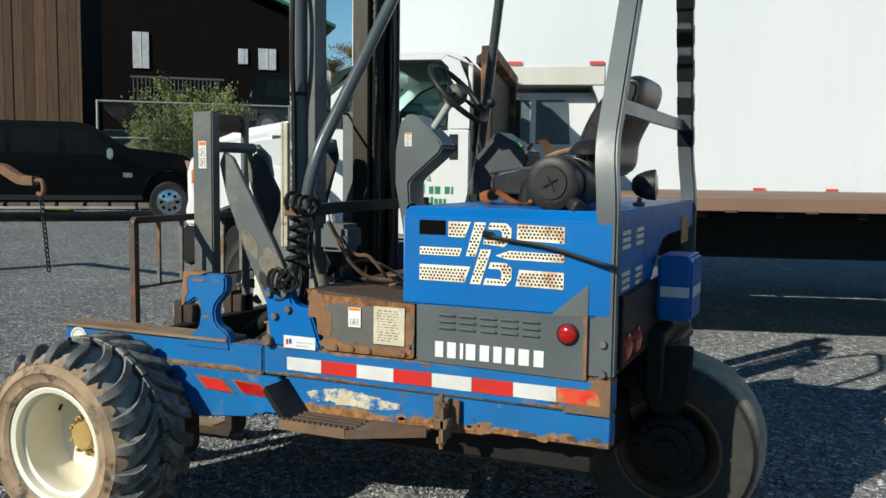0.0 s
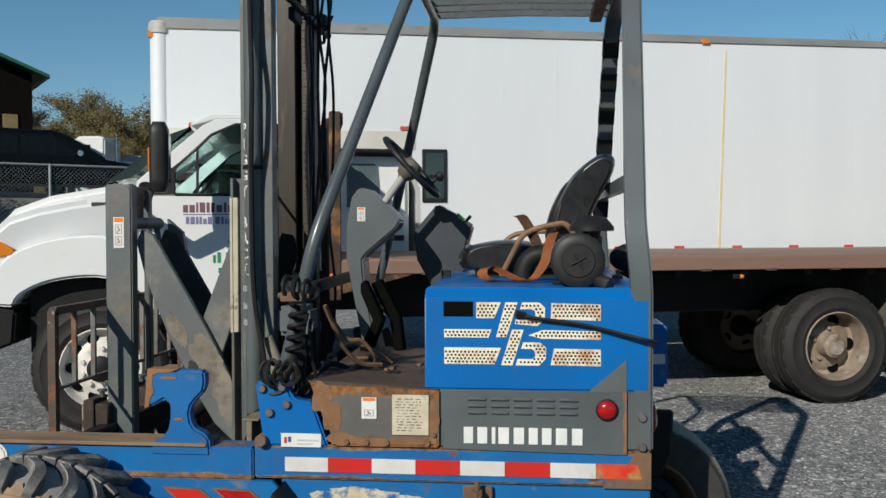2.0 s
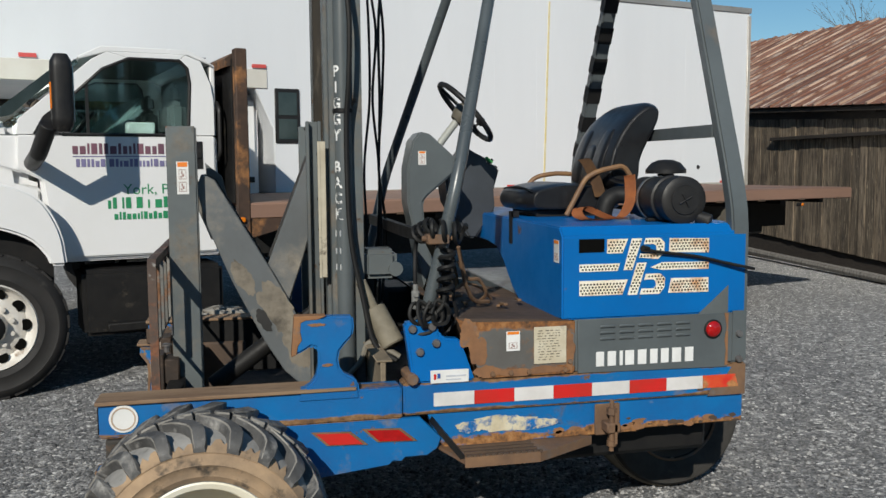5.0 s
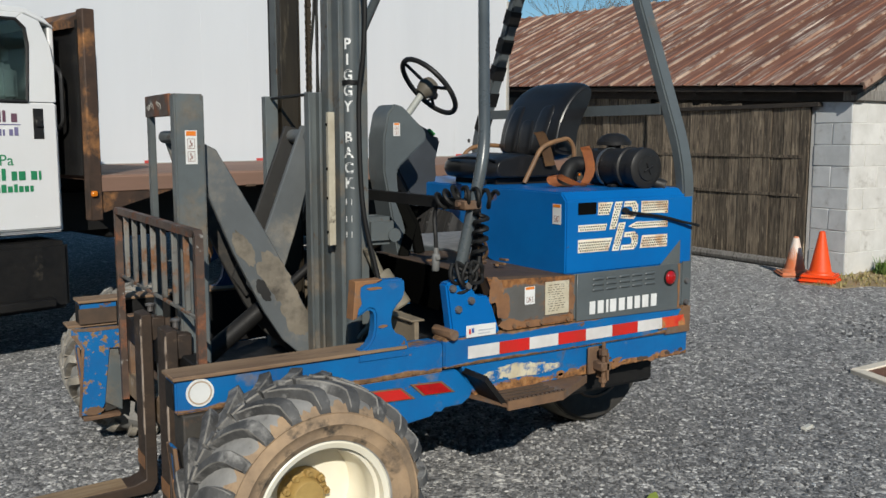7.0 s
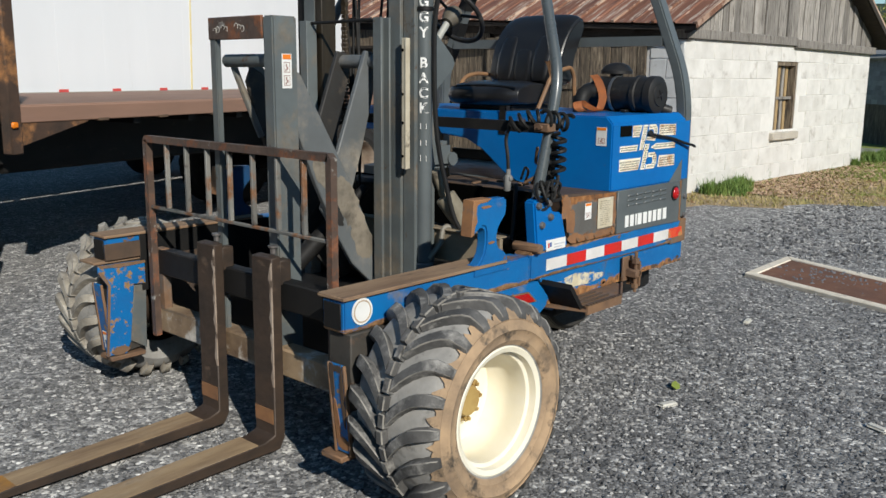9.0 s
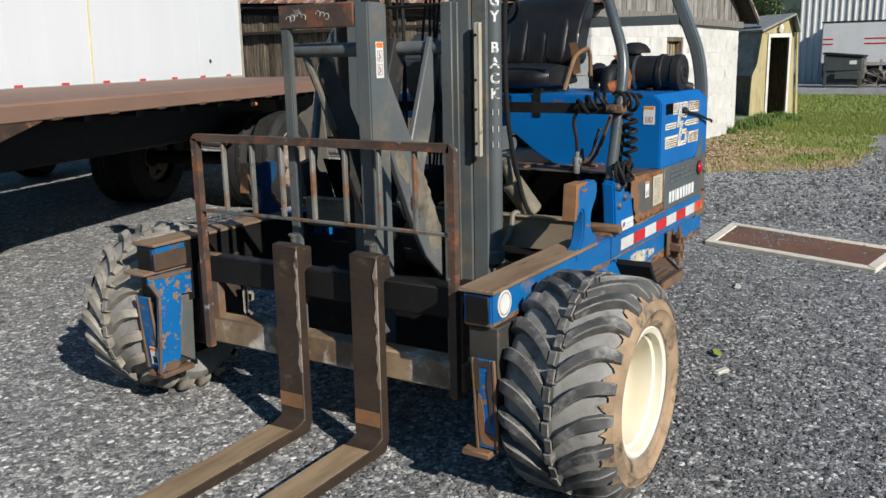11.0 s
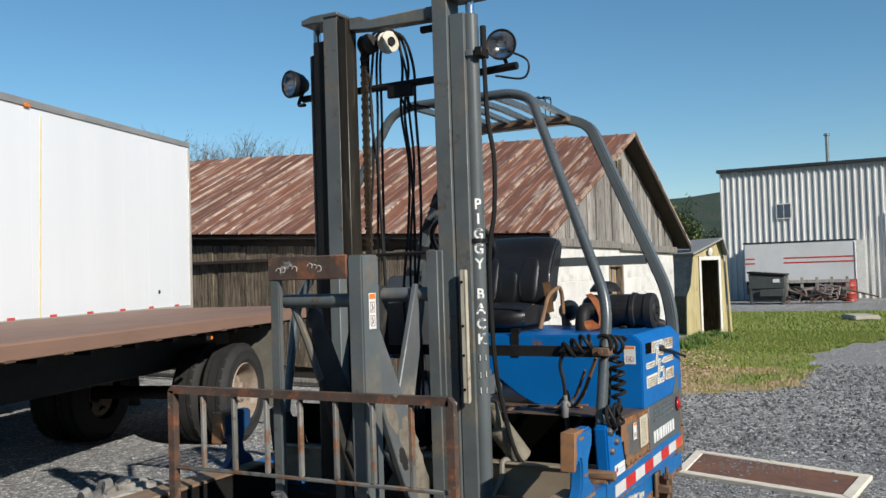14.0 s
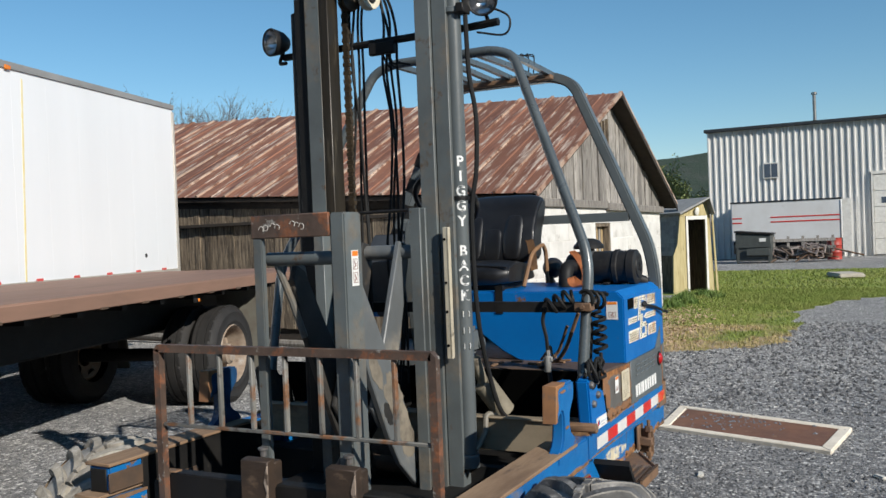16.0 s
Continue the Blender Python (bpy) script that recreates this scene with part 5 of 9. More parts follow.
# rear axle with twin wheels
for y, f in ((0.12, -1), (WID - 0.12, 1)):
    truck_wheel(fb, 4.34, y, 0.50, 0.50, 0.27, RIM_RUST, f, 5, deep=True)
    truck_wheel(fb, 4.34, y - f * 0.31, 0.50, 0.50, 0.27, RIM_RUST, f, 5, deep=True)
part("axle", rod((4.34, 0.3, 0.5), (4.34, WID - 0.3, 0.5), 0.07, 12), BLACK, fb)
for y in (0.06, WID - 0.62):
    part("mud_flap", bevel(side([(4.98, 1.12), (5.03, 1.12), (5.14, 0.27), (5.12, 0.24)], y, y + 0.56), 0.002), FLAP, fb, "muddy rubber flap")
part("flap_bracket", tube([(5.0, 0.05, 1.10), (5.0, 0.62, 1.10)], 0.015, 6), BLACK, fb)
part("side_box", box(-1.10, -0.10, 0.16, 0.62, 0.36, 0.84, 0.03, 2), BLACK, fb, "black fuel tank and step")
part("step", box(-0.95, -0.25, 0.06, 0.16, 0.40, 0.46, 0.008), BLACK, fb)
# made-up block that stops light passing beneath the bed
part("driveline", box(0.5, 6.3, 0.80, 1.62, 0.76, 1.134, 0.02), BLACK, fb, "plain black block added to darken the space under the bed")
# cab
cy0, cy1 = 0.20, WID - 0.22
cab = part("cab", join(side([(-0.10, 0.90), (-0.10, 1.79), (-1.66, 1.79), (-1.66, 1.60), (-1.34, 1.50), (-1.28, 0.90)], cy0 + 0.03, cy1 - 0.03, 0.012, 2), box(-0.14, -0.10, cy0 + 0.03, cy1 - 0.03, 1.795, 2.33, 0.01), side([(-0.10, 2.30), (-0.17, 2.365), (-0.30, 2.425), (-0.90, 2.425), (-1.06, 2.345), (-1.05, 2.325), (-0.86, 2.385), (-0.30, 2.385), (-0.14, 2.32)], cy0 + 0.005, cy1 - 0.005, 0.01)), WHITE, fb, "white cab shell")
win = [(-0.315, 1.80), (-0.295, 2.18), (-0.31, 2.29), (-0.365, 2.342), (-0.72, 2.342), (-0.90, 2.262), (-1.18, 2.0), (-1.18, 1.80)]


def cab_door(y0, y1):
    """A door with an open window: lower panel, rear post, top rail and sloping front post."""
    return join(side([(-0.125, 0.93), (-0.12, 1.795), (-1.47, 1.795), (-1.48, 1.56), (-1.32, 1.48), (-1.24, 0.93)], y0, y1, 0.010, 2),
                side([(-0.12, 1.798), (-0.12, 2.05), (-0.14, 2.18), (-0.21, 2.345), (-0.32, 2.385), (-0.365, 2.345), (-0.312, 2.29), (-0.297, 2.18), (-0.317, 1.798)], y0, y1, 0.004),
                side([(-0.323, 2.385), (-0.86, 2.385), (-0.72, 2.345), (-0.368, 2.345)], y0, y1, 0.003),
                side([(-0.724, 2.346), (-0.863, 2.385), (-0.97, 2.33), (-1.46, 1.90), (-1.47, 1.798), (-1.178, 1.798), (-1.178, 2.0), (-0.90, 2.265)], y0, y1, 0.004))


door = part("door", cab_door(cy0, cy0 + 0.04), WHITE, fb, "white truck door, lettered")
far_door = part("door", cab_door(cy1 - 0.04, cy1), WHITE, fb, "white truck door")
for dd, yy in ((door, cy0 + 0.004), (far_door, cy1 - 0.006)):
    part("window_seal", tube([(x, yy, z) for x, z in win + win[:1]], 0.013, 6), PLASTIC, dd, "black window seal")
    pane_ = part("side_glass", side(win, yy + 0.004, yy + 0.008), CAB_GLASS, dd, "tinted side glass")
    pane_.visible_shadow = False
part("vent_post", side([(-1.02, 1.81), (-1.00, 1.81), (-1.00, 2.16), (-1.02, 2.15)], cy0 + 0.001, cy0 + 0.014), PLASTIC, door)
part("mirror_panel", side([(-1.185, 1.80), (-1.185, 2.0), (-1.09, 2.09), (-1.30, 1.925), (-1.37, 1.80)], cy0 - 0.006, cy0 - 0.001), PLASTIC, door, "black mirror mounting panel")
part("cab_floor", box(-1.62, -0.145, cy0 + 0.05, cy1 - 0.05, 1.791, 1.80), SEAT_GREY, cab, "dark cab trim")
part("cab_lining", join(box(-0.148, -0.142, cy0 + 0.05, cy1 - 0.05, 1.80, 2.32), box(-0.90, -0.16, cy0 + 0.05, cy1 - 0.05, 2.372, 2.38)), SEAT_GREY, cab, "grey cab lining")
for y in (cy0 + 0.20, cy1 - 0.62):
    part("cab_seat", join(box(-0.42, -0.28, y, y + 0.42, 1.80, 2.06, 0.04, 3), box(-0.38, -0.29, y + 0.11, y + 0.31, 2.06, 2.20, 0.03, 3)), SEAT_GREY, cab, "grey cab seat")
part("cab_steering_wheel", tube([(-1.02 + 0.09 * math.cos(t), cy0 + 0.42 + 0.2 * math.sin(t), 1.87 + 0.11 * math.cos(t)) for t in (2 * math.pi * k / 24 for k in range(25))], 0.014, 8, caps=False), PLASTIC, cab, "black steering wheel rim")
part("paper", moved(box(-0.10, 0.10, -0.06, 0.06, 0, 0.10, 0.01), pose(-0.62, cy0 + 0.24, 1.80)), WHITE_STICKER, cab, "white papers on the seat")
hd = part("handle", box(-0.285, -0.215, cy0 - 0.006, cy0 - 0.001, 1.55, 1.755, 0.003), PLASTIC, door, "recessed black handle")
part("grip", box(-0.272, -0.228, cy0 - 0.022, cy0 - 0.0065, 1.63, 1.68, 0.006), PLASTIC, hd)
part("grab_rail", tube(rounded([(-0.09, cy0 + 0.05, 1.62), (-0.09, cy0 - 0.03, 1.66), (-0.09, cy0 - 0.03, 2.0), (-0.09, cy0 + 0.05, 2.05)], 0.04), 0.015, 8), PLASTIC, cab, "black grab rail")
for x0, x1, z0, z1, mt in ((-1.12, -0.37, 1.662, 1.738, MAROON_INK), (-1.10, -0.38, 1.572, 1.628, PURPLE_INK), (-0.90, -0.24, 1.272, 1.352, GREEN_INK), (-0.86, -0.30, 1.192, 1.246, GREEN_INK)):
    rr = random.Random(int(z0 * 1000))
    xx = x0
    gap = 0.12 * (z1 - z0) + 0.003
    while xx < x1 - 0.01:
        w_ = min((z1 - z0) * rr.uniform(0.16, 0.60), x1 - xx)
        part("text_bar", box(xx, xx + w_, cy0 - 0.0035, cy0 - 0.001, z0, z1 - (z1 - z0) * 0.25 * (rr.random() < 0.6)), mt, door, "plain bar of lettering")
        xx += w_ + gap * (3.0 if rr.random() < 0.12 else 1.0)
part("town_lettering", letters("York, Pa", 0.105, Matrix.Translation((-0.61, cy0 - 0.002, 1.405)) @ Matrix.Rotation(radians(90), 4, "X"), 0.001), GREEN_INK, door, "green town lettering")
part("lettering_line", box(-1.12, -0.37, cy0 - 0.003, cy0 - 0.001, 1.642, 1.649), PURPLE_INK, door)
hoodpts = [(-1.45, 1.50), (-1.50, 1.90), (-1.70, 1.86), (-2.10, 1.79), (-2.36, 1.69), (-2.46, 1.58), (-2.48, 1.20), (-2.44, 0.98), (-2.30, 0.96), (-2.26, 1.10), (-2.10, 1.22), (-1.72, 1.26), (-1.42, 1.22), (-1.30, 1.05), (-1.30, 1.45)]
part("bonnet", side(hoodpts, cy0 + 0.05, cy1 - 0.05, 0.05, 3), WHITE, fb, "rounded white bonnet")
upper = [(-1.20, 0.90), (-1.24, 1.15), (-1.38, 1.38), (-1.68, 1.49), (-2.06, 1.46), (-2.34, 1.34), (-2.46, 1.16), (-2.47, 0.98)]
under = [(-2.30, 0.97), (-2.24, 1.06), (-2.04, 1.15), (-1.72, 1.18), (-1.46, 1.10), (-1.34, 0.98), (-1.31, 0.90)]
arch = [(p.x, p.y) for p in curve([(x, z, 0) for x, z in upper], 4)] + [(p.x, p.y) for p in curve([(x, z, 0) for x, z in under], 4)]
for y0 in (0.0, cy1 - 0.16):
    part("fender", side(arch, y0, y0 + 0.16, 0.035, 3), WHITE, fb, "white flared fender")
corner = side([(-2.475, 0.98), (-2.485, 1.42), (-2.45, 1.53), (-2.36, 1.62), (-2.15, 1.695), (-1.90, 1.75), (-1.55, 1.80), (-1.50, 1.45), (-1.90, 1.40), (-2.15, 1.28), (-2.32, 1.10)], 0.02, 0.36, 0.06, 3)
for v in corner.verts:
    if v.co.y < 0.2:
        v.co.y += 0.24 * min(1.0, max(0.0, (v.co.x + 2.40) / 0.80))
part("nose_corner", corner, WHITE, fb, "rounded white nose corner")
part("headlamp", box(-2.495, -2.45, 0.09, 0.30, 1.25, 1.46, 0.02, 2), surf("clear_headlamp", (0.65, 0.67, 0.68), None, 0.1, bump=0.05, coat=0.6), fb, "clear headlamp")
part("turn_lamp", side([(-2.42, 1.33), (-2.31, 1.35), (-2.285, 1.39), (-2.39, 1.45), (-2.42, 1.44)], 0.012, 0.05, 0.006), AMBER, fb, "amber turn lamp")
part("grille", box(-2.505, -2.47, 0.38, cy1 - 0.38, 1.15, 1.55, 0.01), PLASTIC, fb, "black grille")
part("bumper", side([(-2.50, 0.98), (-2.52, 0.72), (-2.46, 0.64), (-2.30, 0.70), (-2.28, 0.94)], 0.0, cy1, 0.02, 2), BLACK, fb, "black bumper")
part("badge", box(-1.80, -1.62, cy0 + 0.040, cy0 + 0.0495, 1.69, 1.74, 0.003), INK, fb, "dark maker's badge")
part("corner_glass", side([(-1.06, 2.32), (-1.50, 1.925), (-1.68, 1.885), (-1.22, 2.26)], cy0 + 0.012, cy0 + 0.028), TINT, fb, "wrapped windscreen corner")
part("windscreen", prism([(-1.05, 2.30), (-1.62, 1.87), (-1.64, 1.89), (-1.07, 2.33)], "y", cy0 + 0.045, cy1 - 0.045), CAB_GLASS, fb, "raked windscreen").visible_shadow = False
for y in (0.5, 1.05, 1.6):
    part("roof_lamp", side([(-0.86, 2.42), (-0.84, 2.455), (-0.72, 2.455), (-0.68, 2.42)], y, y + 0.12, 0.008), AMBER, fb, "amber roof marker")
mirror_shape = bmesh.new()
rings = []
for k in range(13):
    q = k / 12
    g = max(0.62, (1 - abs(2 * q - 1) ** 10.0) ** 0.30) if 0 < q < 1 else 0.62
    rings.append([mirror_shape.verts.new((-1.215 + 0.066 * g * math.copysign(abs(math.cos(t)) ** 0.55, math.cos(t)), -0.315 + 0.088 * g * math.copysign(abs(math.sin(t)) ** 0.55, math.sin(t)), 1.795 + 0.495 * q)) for t in (2 * math.pi * i / 24 for i in range(24))])
for a, b in zip(rings, rings[1:]):
    for i in range(24):
        mirror_shape.faces.new((a[i], a[(i + 1) % 24], b[(i + 1) % 24], b[i]))
mirror_shape.faces.new(rings[0][::-1])
mirror_shape.faces.new(rings[-1])
mir = part("mirror", mirror_shape, PLASTIC, fb, "tall rounded black door mirror")
part("mirror_glass", box(-1.150, -1.144, -0.37, -0.26, 1.86, 2.21), surf("mirror_glass", (0.5, 0.5, 0.52), None, 0.05, metal=0.9, bump=0), mir)
part("mirror_arm", bevel(tube([(-1.30, -0.33, 1.84), (-1.36, -0.20, 1.66), (-1.38, cy0 + 0.01, 1.60)], 0.055, 12), 0.004), PLASTIC, mir, "thick black mirror arm")
part("mirror_lamp", box(-1.288, -1.276, -0.36, -0.33, 1.94, 2.11, 0.003), AMBER, mir)
for y, f in ((0.03, -1), (cy1 - 0.05, 1)):
    truck_wheel(fb, -1.70, y, 0.50, 0.50, 0.27, RIM_WHITE, f, 10)
part("inner_arch", box(-2.22, -1.28, 0.15, cy1 - 0.2, 0.62, 1.15), BLACK, fb)

MARK_RED = surf("faded_red_marker", (0.66, 0.10, 0.09), (0.55, 0.08, 0.07), 0.4, bump=0)
# box truck: x runs from its rear corner towards the nose (negative), y away
BT = pose(5.10, 8.38, 0, 0, 0, 16.5)
bt = thing("box_truck", BT, "long white box truck with a bed-over-cab body", "truck")
body_pts = [(-6.93, 1.285), (-6.93, 1.95), (-7.12, 2.37), (-9.52, 2.37), (-9.60, 2.46), (-9.60, 3.55), (-9.54, 3.63), (0.05, 3.69), (0.05, 1.285)]
bx = part("box_body", side(body_pts, 0.0, 2.5, 0.012), BOX_WHITE, bt, "white sheet box body")
for k in range(15):
    x = -0.55 - 0.61 * k
    z0 = 1.26 if x > -6.85 else 2.42
    part("seam", box(x, x + 0.022, -0.0011, -0.0002, z0, 3.52), BOX_WHITE, bx)
part("strap_mark", prism([(-3.50, 1.3), (-3.475, 1.3), (-3.40, 3.54), (-3.425, 3.54)], "y", -0.006, -0.001), surf("yellow_stain", (0.68, 0.55, 0.22), (0.76, 0.70, 0.50), 0.6, scale=6, bump=0), bx, "yellow vertical streak")
part("top_rail", side([(-9.60, 3.555), (-9.60, 3.665), (-4.0, 3.690), (0.06, 3.725), (0.06, 3.655)], -0.018, 0.03), surf("grey_roof_rail", (0.34, 0.34, 0.33), (0.24, 0.24, 0.235), 0.5, metal=0.2, scale=3, stretch=(0.4, 1, 1), spot=(0.14, 0.13, 0.12), spot_at=(0.58, 0.72), spot_scale=4, bump=0.1), bt, "dull aluminium top rail")
part("corner_rail", box(0.0, 0.06, -0.018, 0.03, 1.2, 3.615, 0.006), ALU, bt)
part("nose_corner", rod((-9.585, 0.085, 2.39), (-9.585, 0.085, 3.54), 0.105, 24), BOX_WHITE, bt, "rounded nose corner")
part("bottom_rail", box(-6.93, 0.06, -0.015, 0.02, 1.26, 1.30), ALU, bt)
part("cab_rail", box(-9.5, -6.99, -0.012, 0.02, 2.37, 2.56, 0.004), surf("cream_skirt_panel", (0.68, 0.66, 0.60), (0.60, 0.57, 0.50), 0.45, scale=2, bump=0.03), bt, "cream riveted skirt over the cab")
for k in range(9):
    x = -0.49 - 0.71 * k
    part("marker_tape", box(x, x + 0.12, -0.018, -0.014, 1.295, 1.325), MARK_RED, bt, "red reflector")
for x in (-9.31, -8.0, -7.15):
    part("marker_tape", box(x, x + 0.15, -0.018, -0.014, 2.575, 2.612), MARK_RED, bt)
part("top_marker", box(-3.72, -3.62, -0.033, -0.019, 3.60, 3.65, 0.006), AMBER, bt, "amber marker lamp")
part("nose_cap", lathe([(0.0, 0.115), (0.10, 0.105), (0.122, 0.08), (0.122, -0.02), (0.110, -0.022)], (-9.585, 0.085, 3.53), (0, 0, 1), 24), surf("dull_nose_cap", (0.50, 0.49, 0.46), (0.40, 0.39, 0.36), 0.5, scale=5, bump=0.1), bt, "dull grey corner cap")
part("top_marker", box(-9.70, -9.62, 0.0, 0.06, 3.46, 3.53, 0.008), AMBER, bt)
part("dot", lathe([(0.03, 0), (0.03, 0.004), (0, 0.004)], (-0.895, -0.0005, 1.515), (0, -1, 0), 12), INK, bt)
wd = part("window", box(-6.915, -6.645, -0.022, -0.0006, 1.81, 2.375, 0.008), PLASTIC, bt, "small black-framed side window")
for z0, z1 in ((1.85, 2.06), (2.10, 2.335)):
    part("pane", box(-6.88, -6.68, -0.027, -0.0225, z0, z1), TINT, wd)
PALE_GLASS = surf("pale_reflecting_glass", (0.14, 0.18, 0.19), (0.07, 0.10, 0.11), 0.08, scale=2, bump=0.0)
bc = part("cab", side([(-7.02, 0.75), (-7.02, 2.31), (-8.15, 2.31), (-8.75, 1.70), (-9.2, 1.55), (-9.25, 0.75)], 0.22, 2.28, 0.05, 2), WHITE, bt, "white van cab under the box")
wn_ = [(-7.33, 1.76), (-7.36, 2.20), (-7.40, 2.23), (-8.05, 2.23), (-8.38, 1.80), (-8.36, 1.76)]
part("side_glass", side(wn_, 0.208, 0.219, 0.003), PALE_GLASS, bc, "dark side glass")
part("glass_post", box(-7.76, -7.70, 0.196, 0.2075, 1.74, 2.24), WHITE, bc)
part("handle", box(-7.2, -7.08, 0.205, 0.219, 1.40, 1.46, 0.003), PLASTIC, bc)
bm_ = part("mirror", tube(rounded([(-7.86, 0.25, 2.26), (-7.88, -0.05, 2.24), (-7.88, -0.05, 1.72), (-7.86, 0.25, 1.68)], 0.06), 0.016, 8), CHROME, bt, "chromed mirror bracket")
part("mirror_glass", box(-7.92, -7.85, -0.13, 0.02, 1.80, 2.20, 0.01), PLASTIC, bm_)
for x in (-1.9, -8.3):
    truck_wheel(bt, x, 0.12, 0.48, 0.48, 0.27, RIM_WHITE, -1)
    truck_wheel(bt, x, 2.38, 0.48, 0.48, 0.27, RIM_WHITE, 1)
for y in (0.98, 1.46):
    part("frame_rail", box(-8.9, 0.0, y, y + 0.08, 0.86, 1.13), BLACK, bt, "black chassis rail")
for k in range(12):
    part("cross_member", box(-6.7 + 0.58 * k, -6.64 + 0.58 * k, 0.08, 2.42, 1.14, 1.284), BLACK, bt)

# black pickup
PK = pose(-15.37, 11.71, 0.20, 0, 0, 41) @ Matrix.Translation((-0.22, 0, 0)) @ Matrix.Diagonal((1.09, 1.05, 1.12, 1))
pk = thing("pickup_truck", PK, "glossy black crew-cab pickup parked by the fence", "pickup")
shell = [(-3.70, 0.60), (-3.72, 1.10), (-3.66, 1.33), (-1.72, 1.36), (-1.60, 1.80), (-1.45, 1.96), (-1.2, 2.02), (0.70, 2.02), (0.98, 1.97), (1.72, 1.52), (2.70, 1.42), (2.94, 1.35), (3.08, 1.18), (3.14, 0.62), (3.02, 0.56), (2.98, 0.80), (2.80, 1.0), (2.53, 1.07), (2.26, 1.0), (2.08, 0.80), (2.02, 0.42), (-2.35, 0.42), (-2.40, 0.80), (-2.60, 1.0), (-2.88, 1.07), (-3.14, 1.0), (-3.34, 0.80), (-3.40, 0.55)]
part("body", side(shell, 0.0, 2.0, 0.045, 2), BLACK_CAR, pk, "glossy black body")
for pts in ([(-1.42, 1.42), (-1.36, 1.78), (-1.25, 1.85), (-0.60, 1.86), (-0.60, 1.40)], [(-0.50, 1.40), (-0.50, 1.86), (0.40, 1.86), (0.40, 1.39)], [(0.52, 1.39), (0.52, 1.86), (0.70, 1.86), (0.90, 1.80), (1.42, 1.48), (1.38, 1.38)]):
    part("side_glass", side(pts, -0.006, 0.004), CAR_GLASS, pk, "tinted glass")
for x in (-0.55, 0.46, 1.56):
    part("door_gap", box(x, x + 0.012, -0.002, 0.003, 0.56, 1.38), DARK, pk)
part("fender_crease", tube([(-3.6, -0.004, 1.02), (1.9, -0.004, 1.05)], 0.012, 6), BLACK_CAR, pk)
for xc in (2.53, -2.88):
    part("arch_flare", tube([(xc + 0.53 * math.cos(t), 0.0, 0.52 + 0.58 * math.sin(t)) for t in (math.pi * k / 16 for k in range(17))], 0.035, 8), BLACK_CAR, pk, "flared wheel arch")
for x in (-2.88, 2.53):
    for y, f in ((0.02, -1), (1.98, 1)):
        wh = part("wheel", lathe([(0.28, -0.02), (0.26, -0.01), (0.24, -0.05), (0.10, -0.02), (0, 0.0)], (x, y, 0.42), (0, f, 0), 28), CHROME, pk, "chromed alloy wheel")
        part("tyre", lathe([(0.27, -0.26), (0.38, -0.27), (0.42, -0.22), (0.42, -0.05), (0.38, 0.0), (0.27, -0.01)], (x, y, 0.42), (0, f, 0), 32), TYRE_TRUCK, wh)
        for k in range(8):
            a = k * math.pi / 4
            part("slot", lathe([(0.035, -0.022), (0, -0.020)], (x + 0.165 * math.cos(a), y, 0.42 + 0.165 * math.sin(a)), (0, f, 0), 8), DARK, wh)
part("inner_arch", box(-3.4, 3.0, 0.30, 1.70, 0.40, 1.05), BLACK, pk)
part("running_board", box(-2.2, 1.85, -0.10, 0.10, 0.28, 0.33, 0.01), ALU, pk, "dull running board")
part("sill_trim", box(-2.3, 2.0, -0.008, 0.0, 0.46, 0.56, 0.003), surf("dull_cladding", (0.012, 0.012, 0.013), None, 0.5, bump=0), pk, "grey lower cladding")
part("headlamp", side([(2.86, 1.28), (2.90, 1.10), (3.10, 1.02), (3.12, 1.15), (3.04, 1.26)], -0.012, 0.25, 0.01), surf("pickup_headlamp", (0.62, 0.30, 0.24), None, 0.1, bump=0, coat=0.5), pk)
part("bumper", box(3.06, 3.24, 0.04, 1.96, 0.52, 0.82, 0.03), CHROME, pk, "chromed bumper")
part("mirror", box(1.32, 1.44, -0.27, -0.08, 1.28, 1.50, 0.03, 2), CHROME, pk, "chromed tow mirror")
part("mirror_arm", box(1.34, 1.42, -0.08, 0.02, 1.34, 1.42), BLACK, pk)
part("fender_vent", box(1.62, 1.80, -0.012, 0.0, 0.92, 1.02, 0.005), CHROME, pk, "chromed fender badge plate")
part("handle", box(-0.45, -0.30, -0.03, 0.0, 1.18, 1.23, 0.008), BLACK_CAR, pk)
part("handle", box(0.56, 0.72, -0.03, 0.0, 1.18, 1.23, 0.008), BLACK_CAR, pk)
whole("wheel_stop", box(-0.32, 0.32, -0.1, 0.1, 0, 0.24, 0.03), surf("yellow_stop", (0.55, 0.42, 0.02), None, 0.7, scale=8, bump=0.2), "yellow parking stop beside the pickup", "wheel stop", m=PK @ pose(0.05, 3.0, -0.02, 0, 0, 3))

# dark barn, board barn, terrace, fence behind the pickup
DARK_SIDING = surf("dark_stained_siding", (0.007, 0.005, 0.004), (0.004, 0.003, 0.0025), 0.85, spec=0.1, scale=2, stretch=(4, 4, 0.5), bump=0.3, bump_scale=12)
WARM_BOARD = surf("brown_barn_board", (0.145, 0.080, 0.043), (0.085, 0.048, 0.028), 0.85, scale=4, stretch=(5, 5, 0.4), spot=(0.045, 0.028, 0.018), spot_at=(0.56, 0.70), spot_scale=4, bump=0.4, bump_scale=25, by_piece=0.3)
GREEN_ROOF = surf("green_metal_roof", (0.03, 0.16, 0.09), (0.03, 0.12, 0.07), 0.4, scale=2, bump=0)
